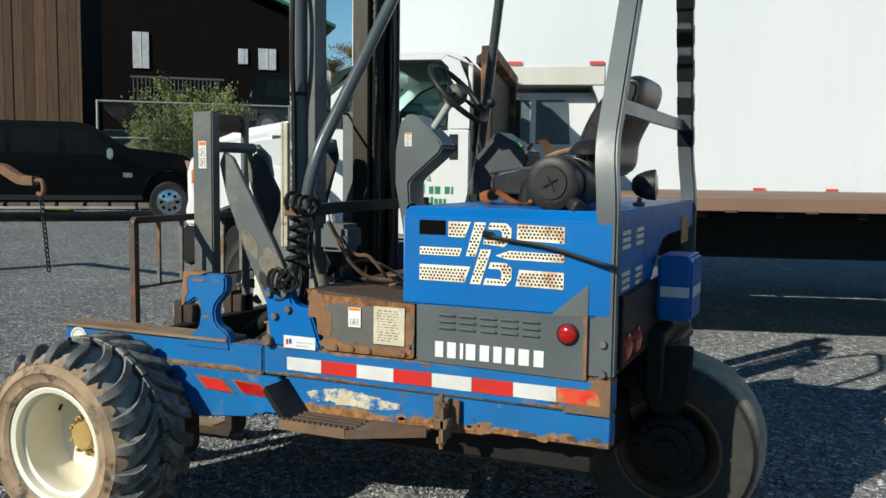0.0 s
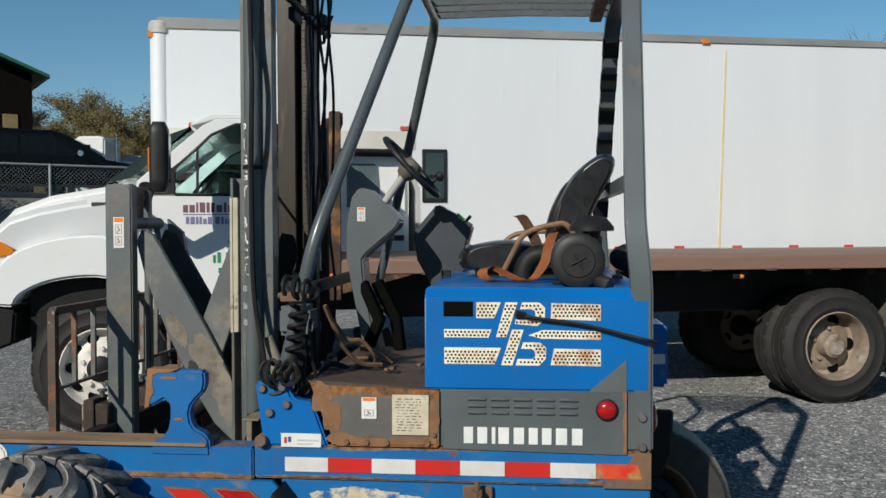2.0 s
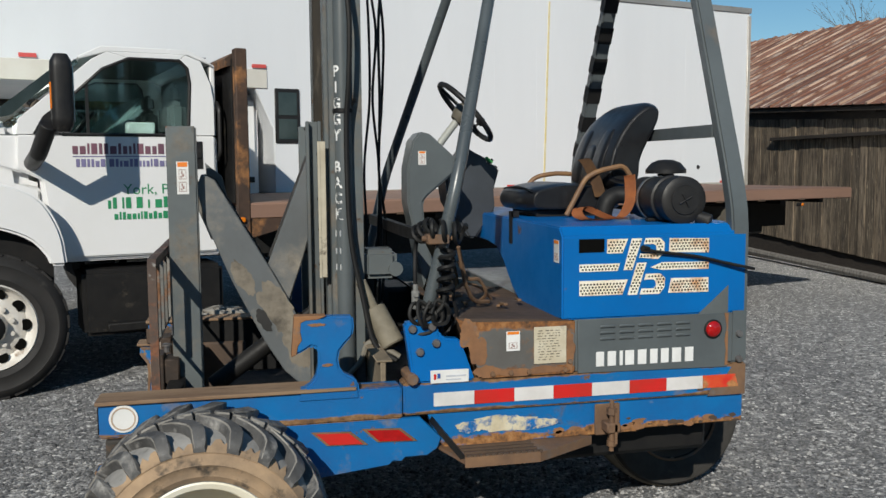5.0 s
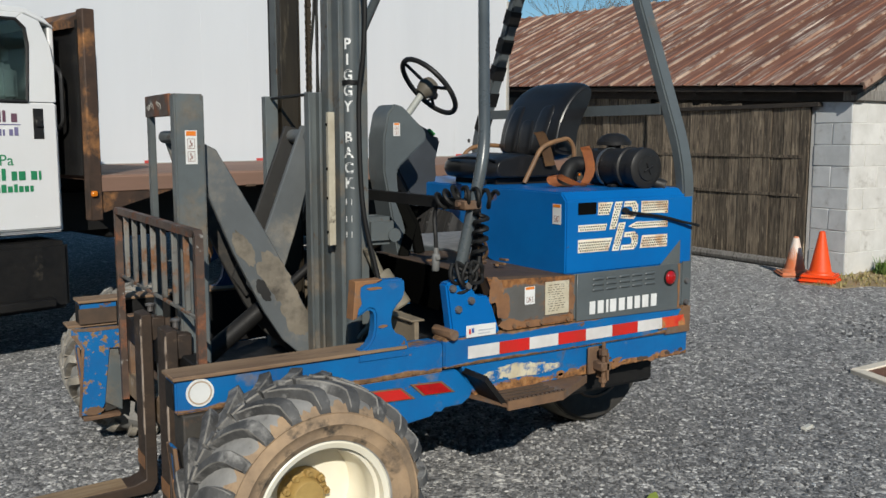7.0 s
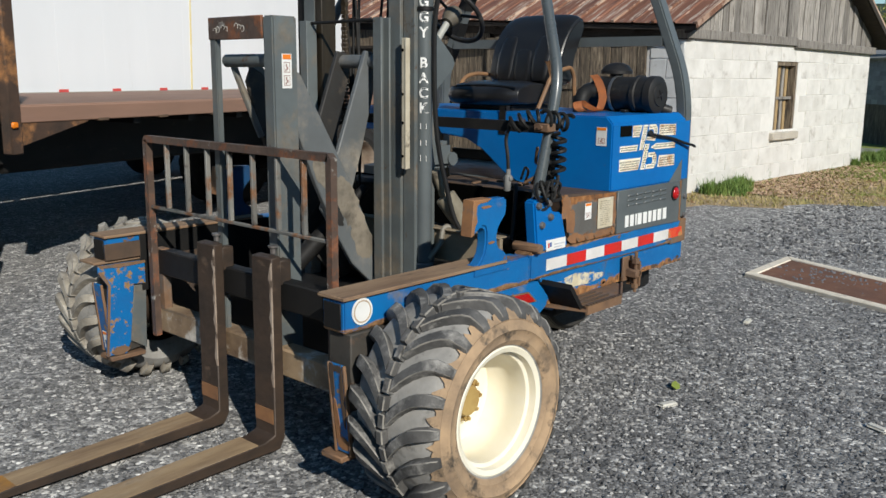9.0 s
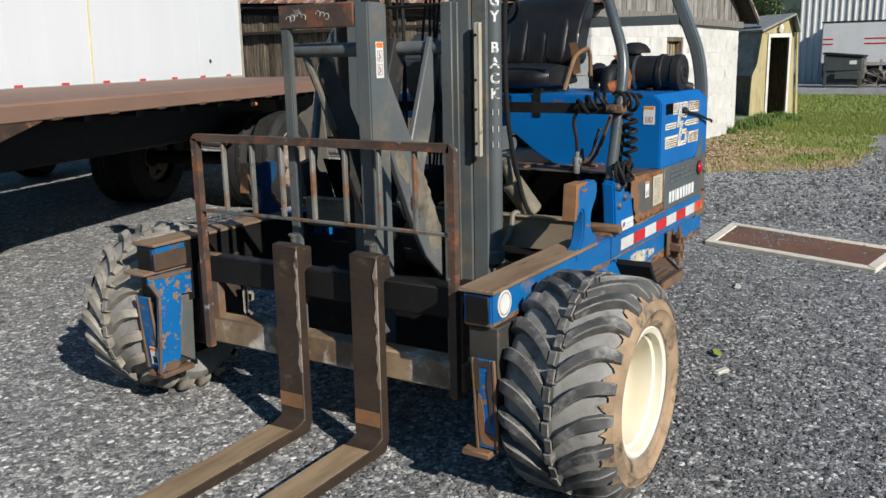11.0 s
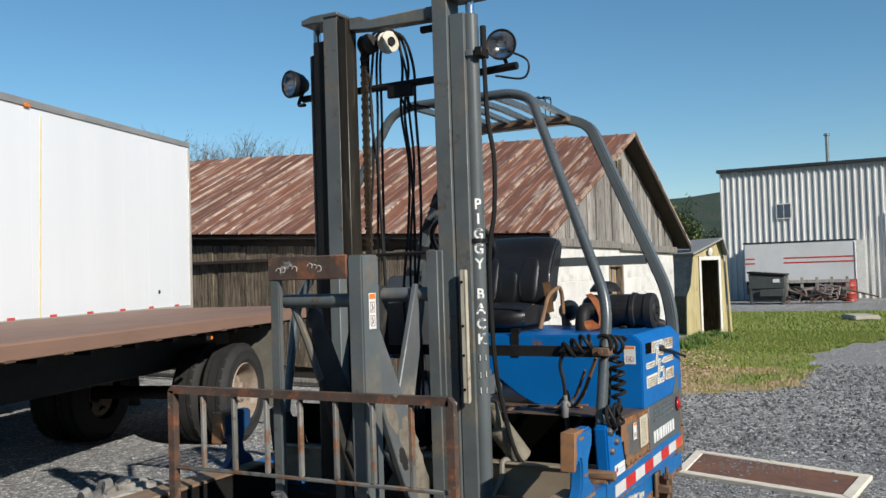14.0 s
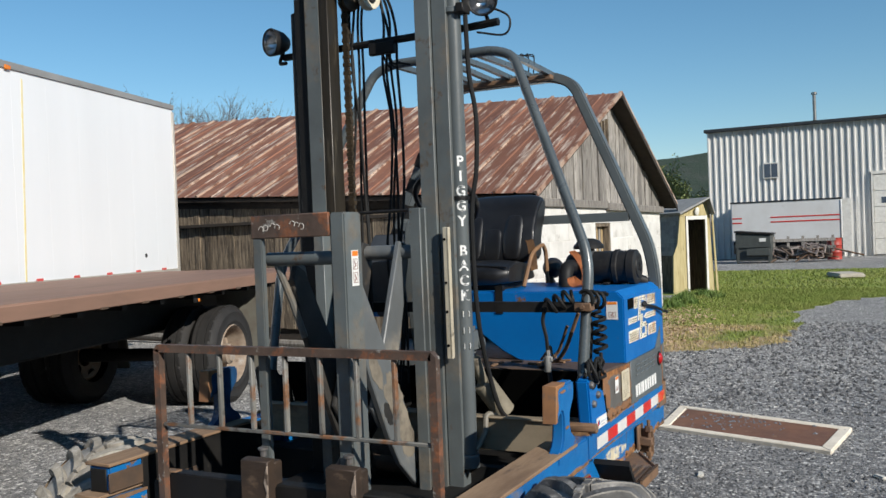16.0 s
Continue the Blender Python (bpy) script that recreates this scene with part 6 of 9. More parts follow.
TERRACE_STONE = surf("terrace_wall_stone", (0.26, 0.22, 0.18), (0.17, 0.15, 0.13), 0.9, scale=3, spot=(0.32, 0.28, 0.24), spot_at=(0.56, 0.7), spot_scale=3, bump=0.5, bump_scale=20, by_piece=0.25)

TR = pose(-15.15, 16.9, 0, 0, 0, 39.7)
terrace_pts = [(0.02, -0.3), (0.02, 1.10), (1.3, 1.30), (2.3, 2.40), (6.0, 2.65), (14, 3.0), (60, 3.2), (60, -0.3)]
whole("terrace", prism(terrace_pts, "x", -34, 16), surf("terrace_gravel", (0.14, 0.13, 0.115), (0.10, 0.11, 0.07), 0.95, scale=0.7, bump=0.4, bump_scale=20), "raised gravel bank behind a low stone wall", "bank", kind="structure", m=TR)
tw = thing("stone_wall", TR, "low retaining wall of rough tan stones", "wall", kind="structure")
rng = random.Random(21)
st_me = []
for k in range(5):
    st_me.append(smooth(link_mesh("stone", bevel(box(-0.22 - 0.03 * k, 0.22 + 0.03 * k, -0.12, 0.08, -0.11, 0.11), 0.03, 2), TERRACE_STONE)))
for row in range(5):
    x = -9.0 + (0.2 if row % 2 else 0)
    while x < 4.5:
        k = rng.randrange(5)
        x += 0.25 + 0.03 * k
        shared("stone", st_me[k], Matrix.Translation((x, -0.05 + rng.uniform(-0.02, 0.02), 0.22 + 0.225 * row)), tw)
        x += 0.25 + 0.03 * k
GALV = surf("galvanised_tube", (0.42, 0.43, 0.43), (0.34, 0.34, 0.33), 0.5, metal=0.5, scale=6, bump=0.05)
fence = thing("chain_link_fence", TR @ pose(0, 0.25, 1.1), "galvanised chain-link fence along the bank", "fence")
F0 = -2.85
for k in range(7):
    part("post", rod((F0 + 3 * k, 0, -0.2), (F0 + 3 * k, 0, 2.15), 0.035, 10), GALV, fence)
part("top_rail", rod((F0, 0, 2.12), (15.1, 0, 2.12), 0.028, 8), GALV, fence)
part("mid_rail", rod((F0, 0, 1.15), (F0 + 3, 0, 1.15), 0.022, 8), GALV, fence)
V, F = [], []
for k in range(-20, 192):
    for sgn in (-1, 1):
        x = F0 + 0.105 * k
        a, b = (x, 0.0, 0.02), (x + sgn * 2.08, 0.0, 2.10)
        if not (F0 <= b[0] <= 15 and F0 <= a[0] <= 15):
            continue
        i = len(V)
        V += [(a[0] - 0.003, 0.035, a[2]), (a[0] + 0.003, 0.035, a[2]), (b[0] + 0.003, 0.035, b[2]), (b[0] - 0.003, 0.035, b[2])]
        F.append((i, i + 1, i + 2, i + 3))
me = bpy.data.meshes.new("wire_mesh")
me.from_pydata(V, [], F)
me.materials.append(GALV)
wm = new("wire_mesh", me)
wm.parent = fence
tagged(wm, "diamond wire mesh", kind="stuff")

DB = pose(-20.5, 31.3, 2.6, 0, 0, 39.7)
dbarn = thing("dark_barn", DB, "large dark-stained barn with white windows and green roof edge", "barn")
part("wall", prism([(-14, 0), (0, 0), (0, 5.20), (-7, 7.90), (-14, 5.20)], "y", 0, 9), DARK_SIDING, dbarn, "dark vertical siding")
part("roof", join(prism([(0.55, 5.02), (0.55, 5.15), (-7, 8.13), (-14.55, 5.15), (-14.55, 5.02), (-7, 7.96)], "y", -0.7, 9.5)), GREEN_ROOF, dbarn, "green metal roof")
part("gutter", rod((0.52, -0.72, 5.02), (0.05, -0.05, 4.7), 0.04, 8), BLACK, dbarn)
for x0, x1, z0, z1 in ((-7.85, -7.2, 3.0, 4.5), (-3.55, -3.15, 3.35, 4.0), (-2.7, -1.95, 3.15, 4.05)):
    wdw = part("window", box(x0, x1, -0.07, -0.005, z0, z1, 0.01), surf("white_shutter", (0.62, 0.64, 0.68), None, 0.5, bump=0) if x0 < -7 else bpy.data.materials["white_shutter"], dbarn, "pale window panel")
    part("mullion", box((x0 + x1) / 2 - 0.02, (x0 + x1) / 2 + 0.02, -0.085, -0.071, z0, z1), WHITE_TRIM, wdw)
part("window", box(-1.1, -0.55, -0.06, -0.005, 2.85, 3.55, 0.01), surf("tan_window", (0.30, 0.23, 0.09), None, 0.5, bump=0), dbarn, "tan curtained window")
RAIL = surf("dark_rail", (0.10, 0.11, 0.13), None, 0.7, bump=0)
pr = part("porch_rail", box(-7.9, -4.2, -1.22, -1.14, 2.5, 2.58), RAIL, dbarn, "grey porch railing")
for k in range(22):
    part("baluster", box(-7.8 + 0.16 * k, -7.76 + 0.16 * k, -1.2, -1.16, 1.6, 2.5), RAIL, pr)

WB = pose(-18.72, 15.95, 0.25, 0, 0, 39.7)
wbarn = thing("board_barn", WB, "tall brown board-and-batten barn end", "barn")
wcore = part("wall", box(-9, 0, 0.03, 6, 0, 9), DARK_SIDING, wbarn, "brown vertical boards")
rng = random.Random(9)
x = -9.0
while x < -0.05:
    w = rng.uniform(0.22, 0.34)
    w = min(w, -x)
    part("board", box(x + 0.006, x + w - 0.006, rng.uniform(-0.02, 0.0), 0.028, 0.0, 9), WARM_BOARD, wcore)
    x += w
part("roof", prism([(0.4, 9.02), (-4.5, 11.5), (-9.4, 9.02)], "y", -0.4, 6.4), GREEN_ROOF, wbarn)

bush = tree("bush", 14, 4.8, 0.60, LEAF_GREEN, 11000, 0.042, pose(-16.7, 17.3, -0.75), "leafy yellow-green bush behind the fence", "bush", "bushes behind the fence")
bush.scale = (0.8, 0.8, 1.05)
copy_thing(bush, pose(-15.1, 17.4, -0.6, 0, 0, 120))
bush.scale = (0.7, 0.7, 0.8)
copy_thing(bush, pose(-15.9, 17.3, -0.3, 0, 0, 220))
copy_thing(bush, pose(-17.3, 17.25, -0.4, 0, 0, 310))
bush.scale = (1, 1, 1.15)

su = thing("parked_car", TR @ pose(3.25, 2.4, 2.42, 0, 0, 0), "black crew-cab car parked on the bank", "car", "vehicles on the bank")
part("body", prism([(-2.3, 0.40), (-2.3, 1.15), (-2.05, 1.25), (-1.8, 1.85), (-1.5, 1.94), (0.35, 1.94), (0.65, 1.88), (1.85, 1.16), (3.1, 0.98), (3.42, 0.78), (3.45, 0.40)], "y", 0, 1.85, 0.10, 3), BLACK_CAR, su, "glossy black bodywork")
part("side_glass", prism([(-1.55, 1.22), (-1.42, 1.72), (-0.55, 1.76), (-0.55, 1.22)], "y", -0.010, 0.002), CAR_GLASS, su)
part("side_glass", prism([(-0.45, 1.22), (-0.45, 1.76), (0.35, 1.76), (1.15, 1.22)], "y", -0.010, 0.002), CAR_GLASS, su)
part("windscreen", prism([(0.70, 1.84), (1.82, 1.19), (1.84, 1.21), (0.73, 1.865)], "y", 0.15, 1.70), CAR_GLASS, su)
part("door_mirror", box(1.0, 1.15, -0.20, -0.02, 1.22, 1.38, 0.03, 2), CHROME, su, "chromed door mirror")
for x in (-1.45, 2.35):
    wh = part("wheel", lathe([(0.22, 0.0), (0.10, 0.015), (0, 0.015)], (x, -0.02, 0.35), (0, -1, 0), 20), STEEL, su)
    part("tyre", lathe([(0.22, -0.2), (0.35, -0.2), (0.36, -0.02), (0.22, 0.0)], (x, -0.02, 0.35), (0, -1, 0), 24), TYRE_TRUCK, wh)
van = thing("box_van", TR @ pose(13.2, 24.0, 3.05), "white box van with a grey roof band on the bank", "van", "vehicles on the bank")
part("body", box(-2.2, 1.75, 0, 2.1, 0.55, 2.12, 0.05, 2), WHITE, van)
part("roof_band", box(-2.22, 1.77, -0.02, 2.12, 2.125, 2.42, 0.03, 2), surf("grey_roof_band", (0.40, 0.41, 0.42), None, 0.5, bump=0.05), van, "grey roof band")
part("side_step", box(-2.0, 1.7, -0.05, 0.0, 1.32, 1.40, 0.01), PLASTIC, van)
for x in (-1.3, 1.0):
    part("wheel", lathe([(0, 0.02), (0.22, 0.0), (0.36, -0.02), (0.36, -0.22), (0.2, -0.24)], (x, -0.01, 0.36), (0, -1, 0), 20), TYRE_TRUCK, van)
wc = thing("parked_lorry", TR @ pose(9.0, 22.0, 3.05, 0, 0, -35), "white lorry cab with dark windscreen on the bank", "lorry", "vehicles on the bank")
part("cab", prism([(0.65, 0.7), (0.65, 3.02), (0.50, 3.15), (-0.62, 3.15), (-0.80, 3.08), (-1.38, 2.05), (-2.6, 1.75), (-2.75, 1.4), (-2.75, 0.7)], "y", 0, 2.2, 0.08, 3), WHITE, wc, "white sleeper cab")
part("side_glass", prism([(-0.05, 2.05), (-0.05, 2.72), (-0.72, 2.72), (-1.15, 2.05)], "y", -0.012, 0.004), TINT, wc)
part("windscreen", prism([(-0.84, 3.00), (-1.36, 2.09), (-1.40, 2.11), (-0.88, 3.03)], "y", 0.12, 2.08), TINT, wc)
part("body", box(0.9, 5.5, -0.1, 2.3, 0.9, 1.3, 0.03), surf("dark_red_body", (0.10, 0.02, 0.025), None, 0.5, bump=0), wc)
part("stack", rod((1.2, 0.1, 0.8), (1.2, 0.1, 3.2), 0.07, 10), CHROME, wc, "chromed exhaust stack")
for x in (-1.9, 2.6, 4.2):
    wh = part("wheel", lathe([(0.28, 0.0), (0.12, 0.03), (0, 0.03)], (x, 0.0, 0.5), (0, -1, 0), 18), STEEL, wc)
    part("tyre", lathe([(0.28, -0.25), (0.48, -0.26), (0.5, -0.03), (0.28, 0.0)], (x, 0.0, 0.5), (0, -1, 0), 24), TYRE_TRUCK, wh)

HOOKRUST = surf("rusty_hook", (0.20, 0.10, 0.05), (0.12, 0.07, 0.04), 0.8, scale=12, bump=0.3)
hk = thing("tow_hook", pose(-7.27, 4.24, 0), "rusty lifting hook on a swivel arm with black chain", "hook")
part("arm", tube(rounded([(-3.2, 0.4, 1.46), (-0.62, 0.05, 1.44), (-0.30, 0.02, 1.30), (-0.06, 0.0, 1.30)], 0.12, 4), 0.05, flat=(0.09, 0.10)), HOOKRUST, hk, "rusty boom arm")
part("post", box(-3.3, -3.1, 0.3, 0.5, 0, 1.5, 0.02), HOOKRUST, hk)
part("hook", tube(curve([(-0.06, 0, 1.30), (0.03, 0, 1.30), (0.06, 0, 1.22), (0.03, 0, 1.15), (-0.03, 0, 1.16)], 5), 0.026, 10), HOOKRUST, hk, "rusty open hook")
V0 = link_mesh("chain_link", tube([(0.022 * math.cos(2 * math.pi * k / 12), 0, 0.036 * math.sin(2 * math.pi * k / 12)) for k in range(13)], 0.008, 6, caps=False), BLACK)
for k in range(16):
    shared("chain_link", V0, pose(0.02 - 0.012 * k, 0.016 * k, 1.13 - 0.055 * k, 0, 0, 90 * (k % 2)), hk)

# ---- the truck-mounted forklift ----
FO = Vector((-1.1, 0.865, 0.0))
lift = thing("truck_mounted_forklift", pose(*FO), "blue and grey three-wheel truck-mounted forklift, scratched and rusty", "forklift")
YC = 0.865


def fp(name, bm, mat, label="", parent=lift):
    return part(name, moved(bm, Matrix.Translation(-FO)), mat, parent, label)


def twin(name, make, mat, label="", both=True):
    """A part on the near side and its mirror on the far one."""
    a = fp(name, make(), mat, label)
    b = make()
    b.transform(Matrix.Translation((0, 2 * YC, 0)) @ Matrix.Diagonal((1, -1, 1, 1)))
    bmesh.ops.reverse_faces(b, faces=b.faces)
    fp(name, b, mat, label)
    return a


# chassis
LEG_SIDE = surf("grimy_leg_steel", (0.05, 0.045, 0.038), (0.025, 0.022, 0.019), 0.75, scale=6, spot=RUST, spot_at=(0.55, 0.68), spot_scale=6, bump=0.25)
RAIL_BLUE = worn_edges("scraped_blue_rail", (0.665 - FO.z, 0.785 - FO.z, 0.655 - FO.z), 0.030, (0.30, 0.19, 0.10), col=(0.003, 0.146, 0.40), col2=(0.007, 0.106, 0.315), rough=0.45, scale=4, spot=RUST, spot_at=(0.625, 0.66), spot_scale=11, spot2=(0.22, 0.18, 0.13), spot2_at=(0.58, 0.76), spot2_scale=5, bump=0.2)
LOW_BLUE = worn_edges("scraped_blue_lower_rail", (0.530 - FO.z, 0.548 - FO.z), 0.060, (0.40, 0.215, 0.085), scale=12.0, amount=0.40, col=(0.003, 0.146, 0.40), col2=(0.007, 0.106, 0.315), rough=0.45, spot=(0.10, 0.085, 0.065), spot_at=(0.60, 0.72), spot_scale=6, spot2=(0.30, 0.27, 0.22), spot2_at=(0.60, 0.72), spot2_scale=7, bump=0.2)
rail = twin("side_rail", lambda: prism([(-1.33, 0.665), (-1.33, 0.785), (0.03, 0.785), (0.03, 0.665)], "y", 0.0, 0.09, 0.006, 2), RAIL_BLUE, "blue side rail with rusty edges")
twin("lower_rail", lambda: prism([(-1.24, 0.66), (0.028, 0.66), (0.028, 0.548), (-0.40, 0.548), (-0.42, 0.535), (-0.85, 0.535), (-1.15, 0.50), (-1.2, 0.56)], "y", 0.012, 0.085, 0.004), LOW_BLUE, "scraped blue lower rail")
twin("straddle_beam", lambda: box(-2.365, -1.335, 0.0, 0.11, 0.655, 0.77, 0.006, 2), RAIL_BLUE, "blue straddle arm")
twin("beam_end", lambda: box(-2.371, -2.3655, 0.012, 0.098, 0.668, 0.760, 0.002), BLACK, "open dark beam end")
# thin plate added to turn the arms' inner faces black
twin("inner_wear_plate", lambda: box(-2.2, -1.34, 0.1105, 0.117, 0.50, 0.768, 0.002), BLACK, "thin black plate over the arm's inner face")
twin("beam_cap", lambda: box(-2.375, -1.50, -0.012, 0.125, 0.7705, 0.784, 0.003), CAP_RUST, "dusty rust-brown cap plate")
twin("rust_patch", lambda: prism([(-0.13, 0.66), (0.029, 0.66), (0.029, 0.78), (-0.02, 0.783), (-0.05, 0.74), (-0.10, 0.73)], "y", -0.0025, 0.0), RUSTY, "rusted rail end")
PRIMER = surf("scuffed_primer", (0.66, 0.60, 0.44), (0.44, 0.36, 0.22), 0.8, scale=9, spot=RUST, spot_at=(0.55, 0.62), spot_scale=9, spot2=(0.004, 0.13, 0.38), spot2_at=(0.50, 0.58), spot2_scale=9, bump=0.2)


def blot(seed, cx, cz, rx, rz, n=22):
    """A ragged outline, for paint worn away."""
    rr = random.Random(seed)
    k, out = 1.0, []
    for i in range(n):
        k = 0.55 * k + 0.45 * rr.uniform(0.55, 1.25)
        out.append((cx + rx * k * math.cos(6.283 * i / n), cz + rz * k * math.sin(6.283 * i / n)))
    return out


cr_ = random.Random(61)
for k in range(34):
    low_ = k % 4 != 3
    cx = cr_.uniform(-0.78, 0.0) if low_ else cr_.gauss(-0.09, 0.05)
    cz = 0.552 + abs(cr_.gauss(0, 0.018)) if low_ else cr_.uniform(0.672, 0.735)
    size = cr_.uniform(0.008, 0.030)
    y0 = 0.0104 - 0.0001 * (k % 5) if low_ else -0.0024
    fp("rust_patch", prism(blot(131 + k, min(cx, 0.0), cz, size, size * cr_.uniform(0.25, 0.6), 18), "y", y0, y0 + 0.003), (PLATE_RUST, RUST_BROWN)[k % 2], "rust through chipped paint")
for k, (cx, cz, rx, rz) in enumerate(((-0.94, 0.607, 0.16, 0.034), (-0.80, 0.596, 0.08, 0.020), (-1.08, 0.602, 0.06, 0.022), (-1.00, 0.622, 0.07, 0.020))):
    fp("bare_patch", prism(blot(31 + k, cx, cz, rx, rz, 34), "y", 0.0095 - 0.0006 * k, 0.0125), PRIMER, "paint worn to bare primer")
twin("wheel_shield", lambda: prism([(-2.02, 0.655), (-1.27, 0.655), (-1.19, 0.575), (-1.205, 0.535), (-1.245, 0.51), (-1.325, 0.51), (-1.34, 0.495), (-1.37, 0.50), (-1.385, 0.485), (-1.66, 0.455), (-1.78, 0.58)], "y", 0.002, 0.03, 0.004), BLUE_WORN, "blue plate with reflector cut-outs")
for x in (-1.645, -1.465):
    q = [(x, 0.622), (x + 0.115, 0.617), (x + 0.165, 0.575), (x + 0.045, 0.58)]
    c = Vector((x + 0.08, 0.598))
    fp("reflector_frame", prism([tuple(c + (Vector(p) - c) * 1.22) for p in q], "y", -0.004, 0.002), RUSTY)
    fp("reflector", prism(q, "y", -0.008, -0.003), TAPE_RED if x < -1.5 else RED_LENS, "scratched red reflector")
hook = [(-1.709, 1.042), (-1.507, 1.037), (-1.504, 1.0), (-1.510, 0.966), (-1.538, 0.938), (-1.556, 0.915), (-1.562, 0.886), (-1.557, 0.856), (-1.543, 0.835), (-1.510, 0.818), (-1.492, 0.799), (-1.485, 0.737), (-1.708, 0.737), (-1.701, 0.785), (-1.680, 0.788), (-1.658, 0.803), (-1.640, 0.830), (-1.632, 0.87), (-1.632, 0.913), (-1.640, 0.932), (-1.655, 0.936), (-1.69, 0.915), (-1.722, 0.904)]
fp("tie_down_hook", prism(hook, "y", -0.006, 0.045, 0.008, 2), BLUE_WORN, "chipped blue tie-down hook plate")
# far hook plate, in a darker blue than the near one
fp("tie_down_hook", prism(hook, "y", 2 * YC - 0.045, 2 * YC + 0.006, 0.008, 2), surf("dark_blue_paint", (0.008, 0.060, 0.16), (0.010, 0.035, 0.085), 0.55, scale=6, spot=(0.08, 0.06, 0.04), spot_at=(0.50, 0.64), spot_scale=6, bump=0.2), "dark blue tie-down hook plate")
twin("hook_cap", lambda: prism([(-1.724, 0.902), (-1.711, 1.044), (-1.60, 1.0425), (-1.63, 1.03), (-1.672, 1.028), (-1.69, 1.02), (-1.692, 0.99), (-1.686, 0.96), (-1.70, 0.94), (-1.706, 0.909)], "y", -0.0085, 0.0475, 0.002), PLATE_RUST, "rust on the hook edges")
twin("rust_streak", lambda: prism(blot(7, -1.600, 0.868, 0.022, 0.007, 30), "y", -0.0082, -0.0055), PLATE_RUST, "rust scraped through the blue")
twin("rust_streak", lambda: prism(blot(9, -1.635, 1.012, 0.036, 0.006, 30), "y", -0.0082, -0.0055), PLATE_RUST, "rust scraped through the blue")
gus = (lambda: prism([(-1.325, 1.0), (-1.215, 1.02), (-1.195, 0.955), (-1.17, 0.94), (-1.12, 0.935), (-1.065, 0.78), (-1.295, 0.78)], "y", -0.006, 0.05, 0.008, 2))
fp("gusset", gus(), BLUE, "blue post gusset")
# far gusset: the shade it stands in is put into its colour
fp("gusset", moved(gus(), Matrix.Translation((0, 2 * YC - 0.044, 0))), LEG_SIDE, "far post gusset, darkened for shade")
for x, z in ((-1.296, 0.98), (-1.225, 0.985), (-1.27, 0.896), (-1.21, 0.925)):
    fp("bolt", lathe([(0, 0.014), (0.012, 0.014), (0.016, 0.008), (0.016, 0.0)], (x, -0.006, z), (0, -1, 0), 8), BOLT)
fp("hook_pin", rod((-1.30, -0.03, 0.80), (-1.30, 0.11, 0.80), 0.022, 12, 0.004), RUSTY)
# black stands in for the shaded void around this beam
fp("cross_member", join(box(-1.46, -1.36, 0.14, 1.59, 0.50, 0.655, 0.01), box(-1.36, -1.02, 0.12, 1.61, 0.58, 0.62, 0.004)), BLACK, "cross beam between the arms, coloured black for shade")
fp("cross_plate", join(box(-1.395, -1.375, 0.112, 1.615, 0.70, 0.838, 0.003), box(-1.410, -1.350, 0.112, 1.615, 0.8385, 0.846, 0.002)), surf("dust_caked_steel", (0.26, 0.21, 0.145), (0.19, 0.15, 0.10), 0.9, scale=4, stretch=(1, 1, 2), spot=(0.12, 0.095, 0.065), spot_at=(0.52, 0.70), spot_scale=4, bump=0.25), "dust-caked tan cross plate behind the mast")
fp("belly", box(-0.95, -0.05, 0.14, 1.59, 0.40, 0.60, 0.02), BLACK, "dark underside")
def shifted(*a):
    """A leg plate, set under the arm's end."""
    return moved(prism(*a), Matrix.Translation((0.03, -0.033, 0)))


LEG_BLUE = surf("scratched_leg_paint", (0.003, 0.146, 0.40), (0.007, 0.106, 0.315), 0.45, scale=4, spot=(0.28, 0.17, 0.08), spot_at=(0.545, 0.585), spot_scale=19, spot2=(0.20, 0.13, 0.07), spot2_at=(0.60, 0.68), spot2_scale=6, bump=0.2)
leg = twin("leg_plate", lambda: shifted([(-2.375, 0.652), (-2.21, 0.652), (-2.21, 0.23), (-2.33, 0.215), (-2.355, 0.42), (-2.375, 0.50)], "y", 0.022, 0.135, 0.005), LEG_SIDE, "grimy steel leg down to the hub")
for k, (cy, cz, ry, rz) in enumerate(((0.054, 0.50, 0.013, 0.075), (0.050, 0.33, 0.012, 0.09), (0.008, 0.42, 0.010, 0.13), (0.03, 0.255, 0.034, 0.03), (0.03, 0.535, 0.032, 0.014))):
    rag = prism(blot(210 + k, cy, cz, ry, rz, 28), "x", -0.0015, 0.0015)
    for v in rag.verts:
        v.co.x += -2.3795 + 0.034 * max(0.0, (0.548 - v.co.z) / 0.33) ** 1.15
    fp("rust_patch", rag, PLATE_RUST if k % 2 else RUST_BROWN, "rust eaten into the leg")
twin("leg_front", lambda: prism([(-2.378, 0.548), (-2.366, 0.548), (-2.352, 0.42), (-2.330, 0.22), (-2.346, 0.22), (-2.366, 0.42)], "y", -0.002, 0.064, 0.002), LEG_BLUE, "blue front face with rusty edges")
twin("leg_rib", lambda: prism([(-2.382, 0.55), (-2.370, 0.55), (-2.338, 0.215), (-2.352, 0.215), (-2.370, 0.42)], "y", -0.014, -0.0035, 0.002), RUSTY, "rusty front rib")
twin("leg_rib", lambda: prism([(-2.382, 0.55), (-2.370, 0.55), (-2.338, 0.215), (-2.352, 0.215), (-2.370, 0.42)], "y", 0.0655, 0.074, 0.002), RUSTY, "rusty front rib")
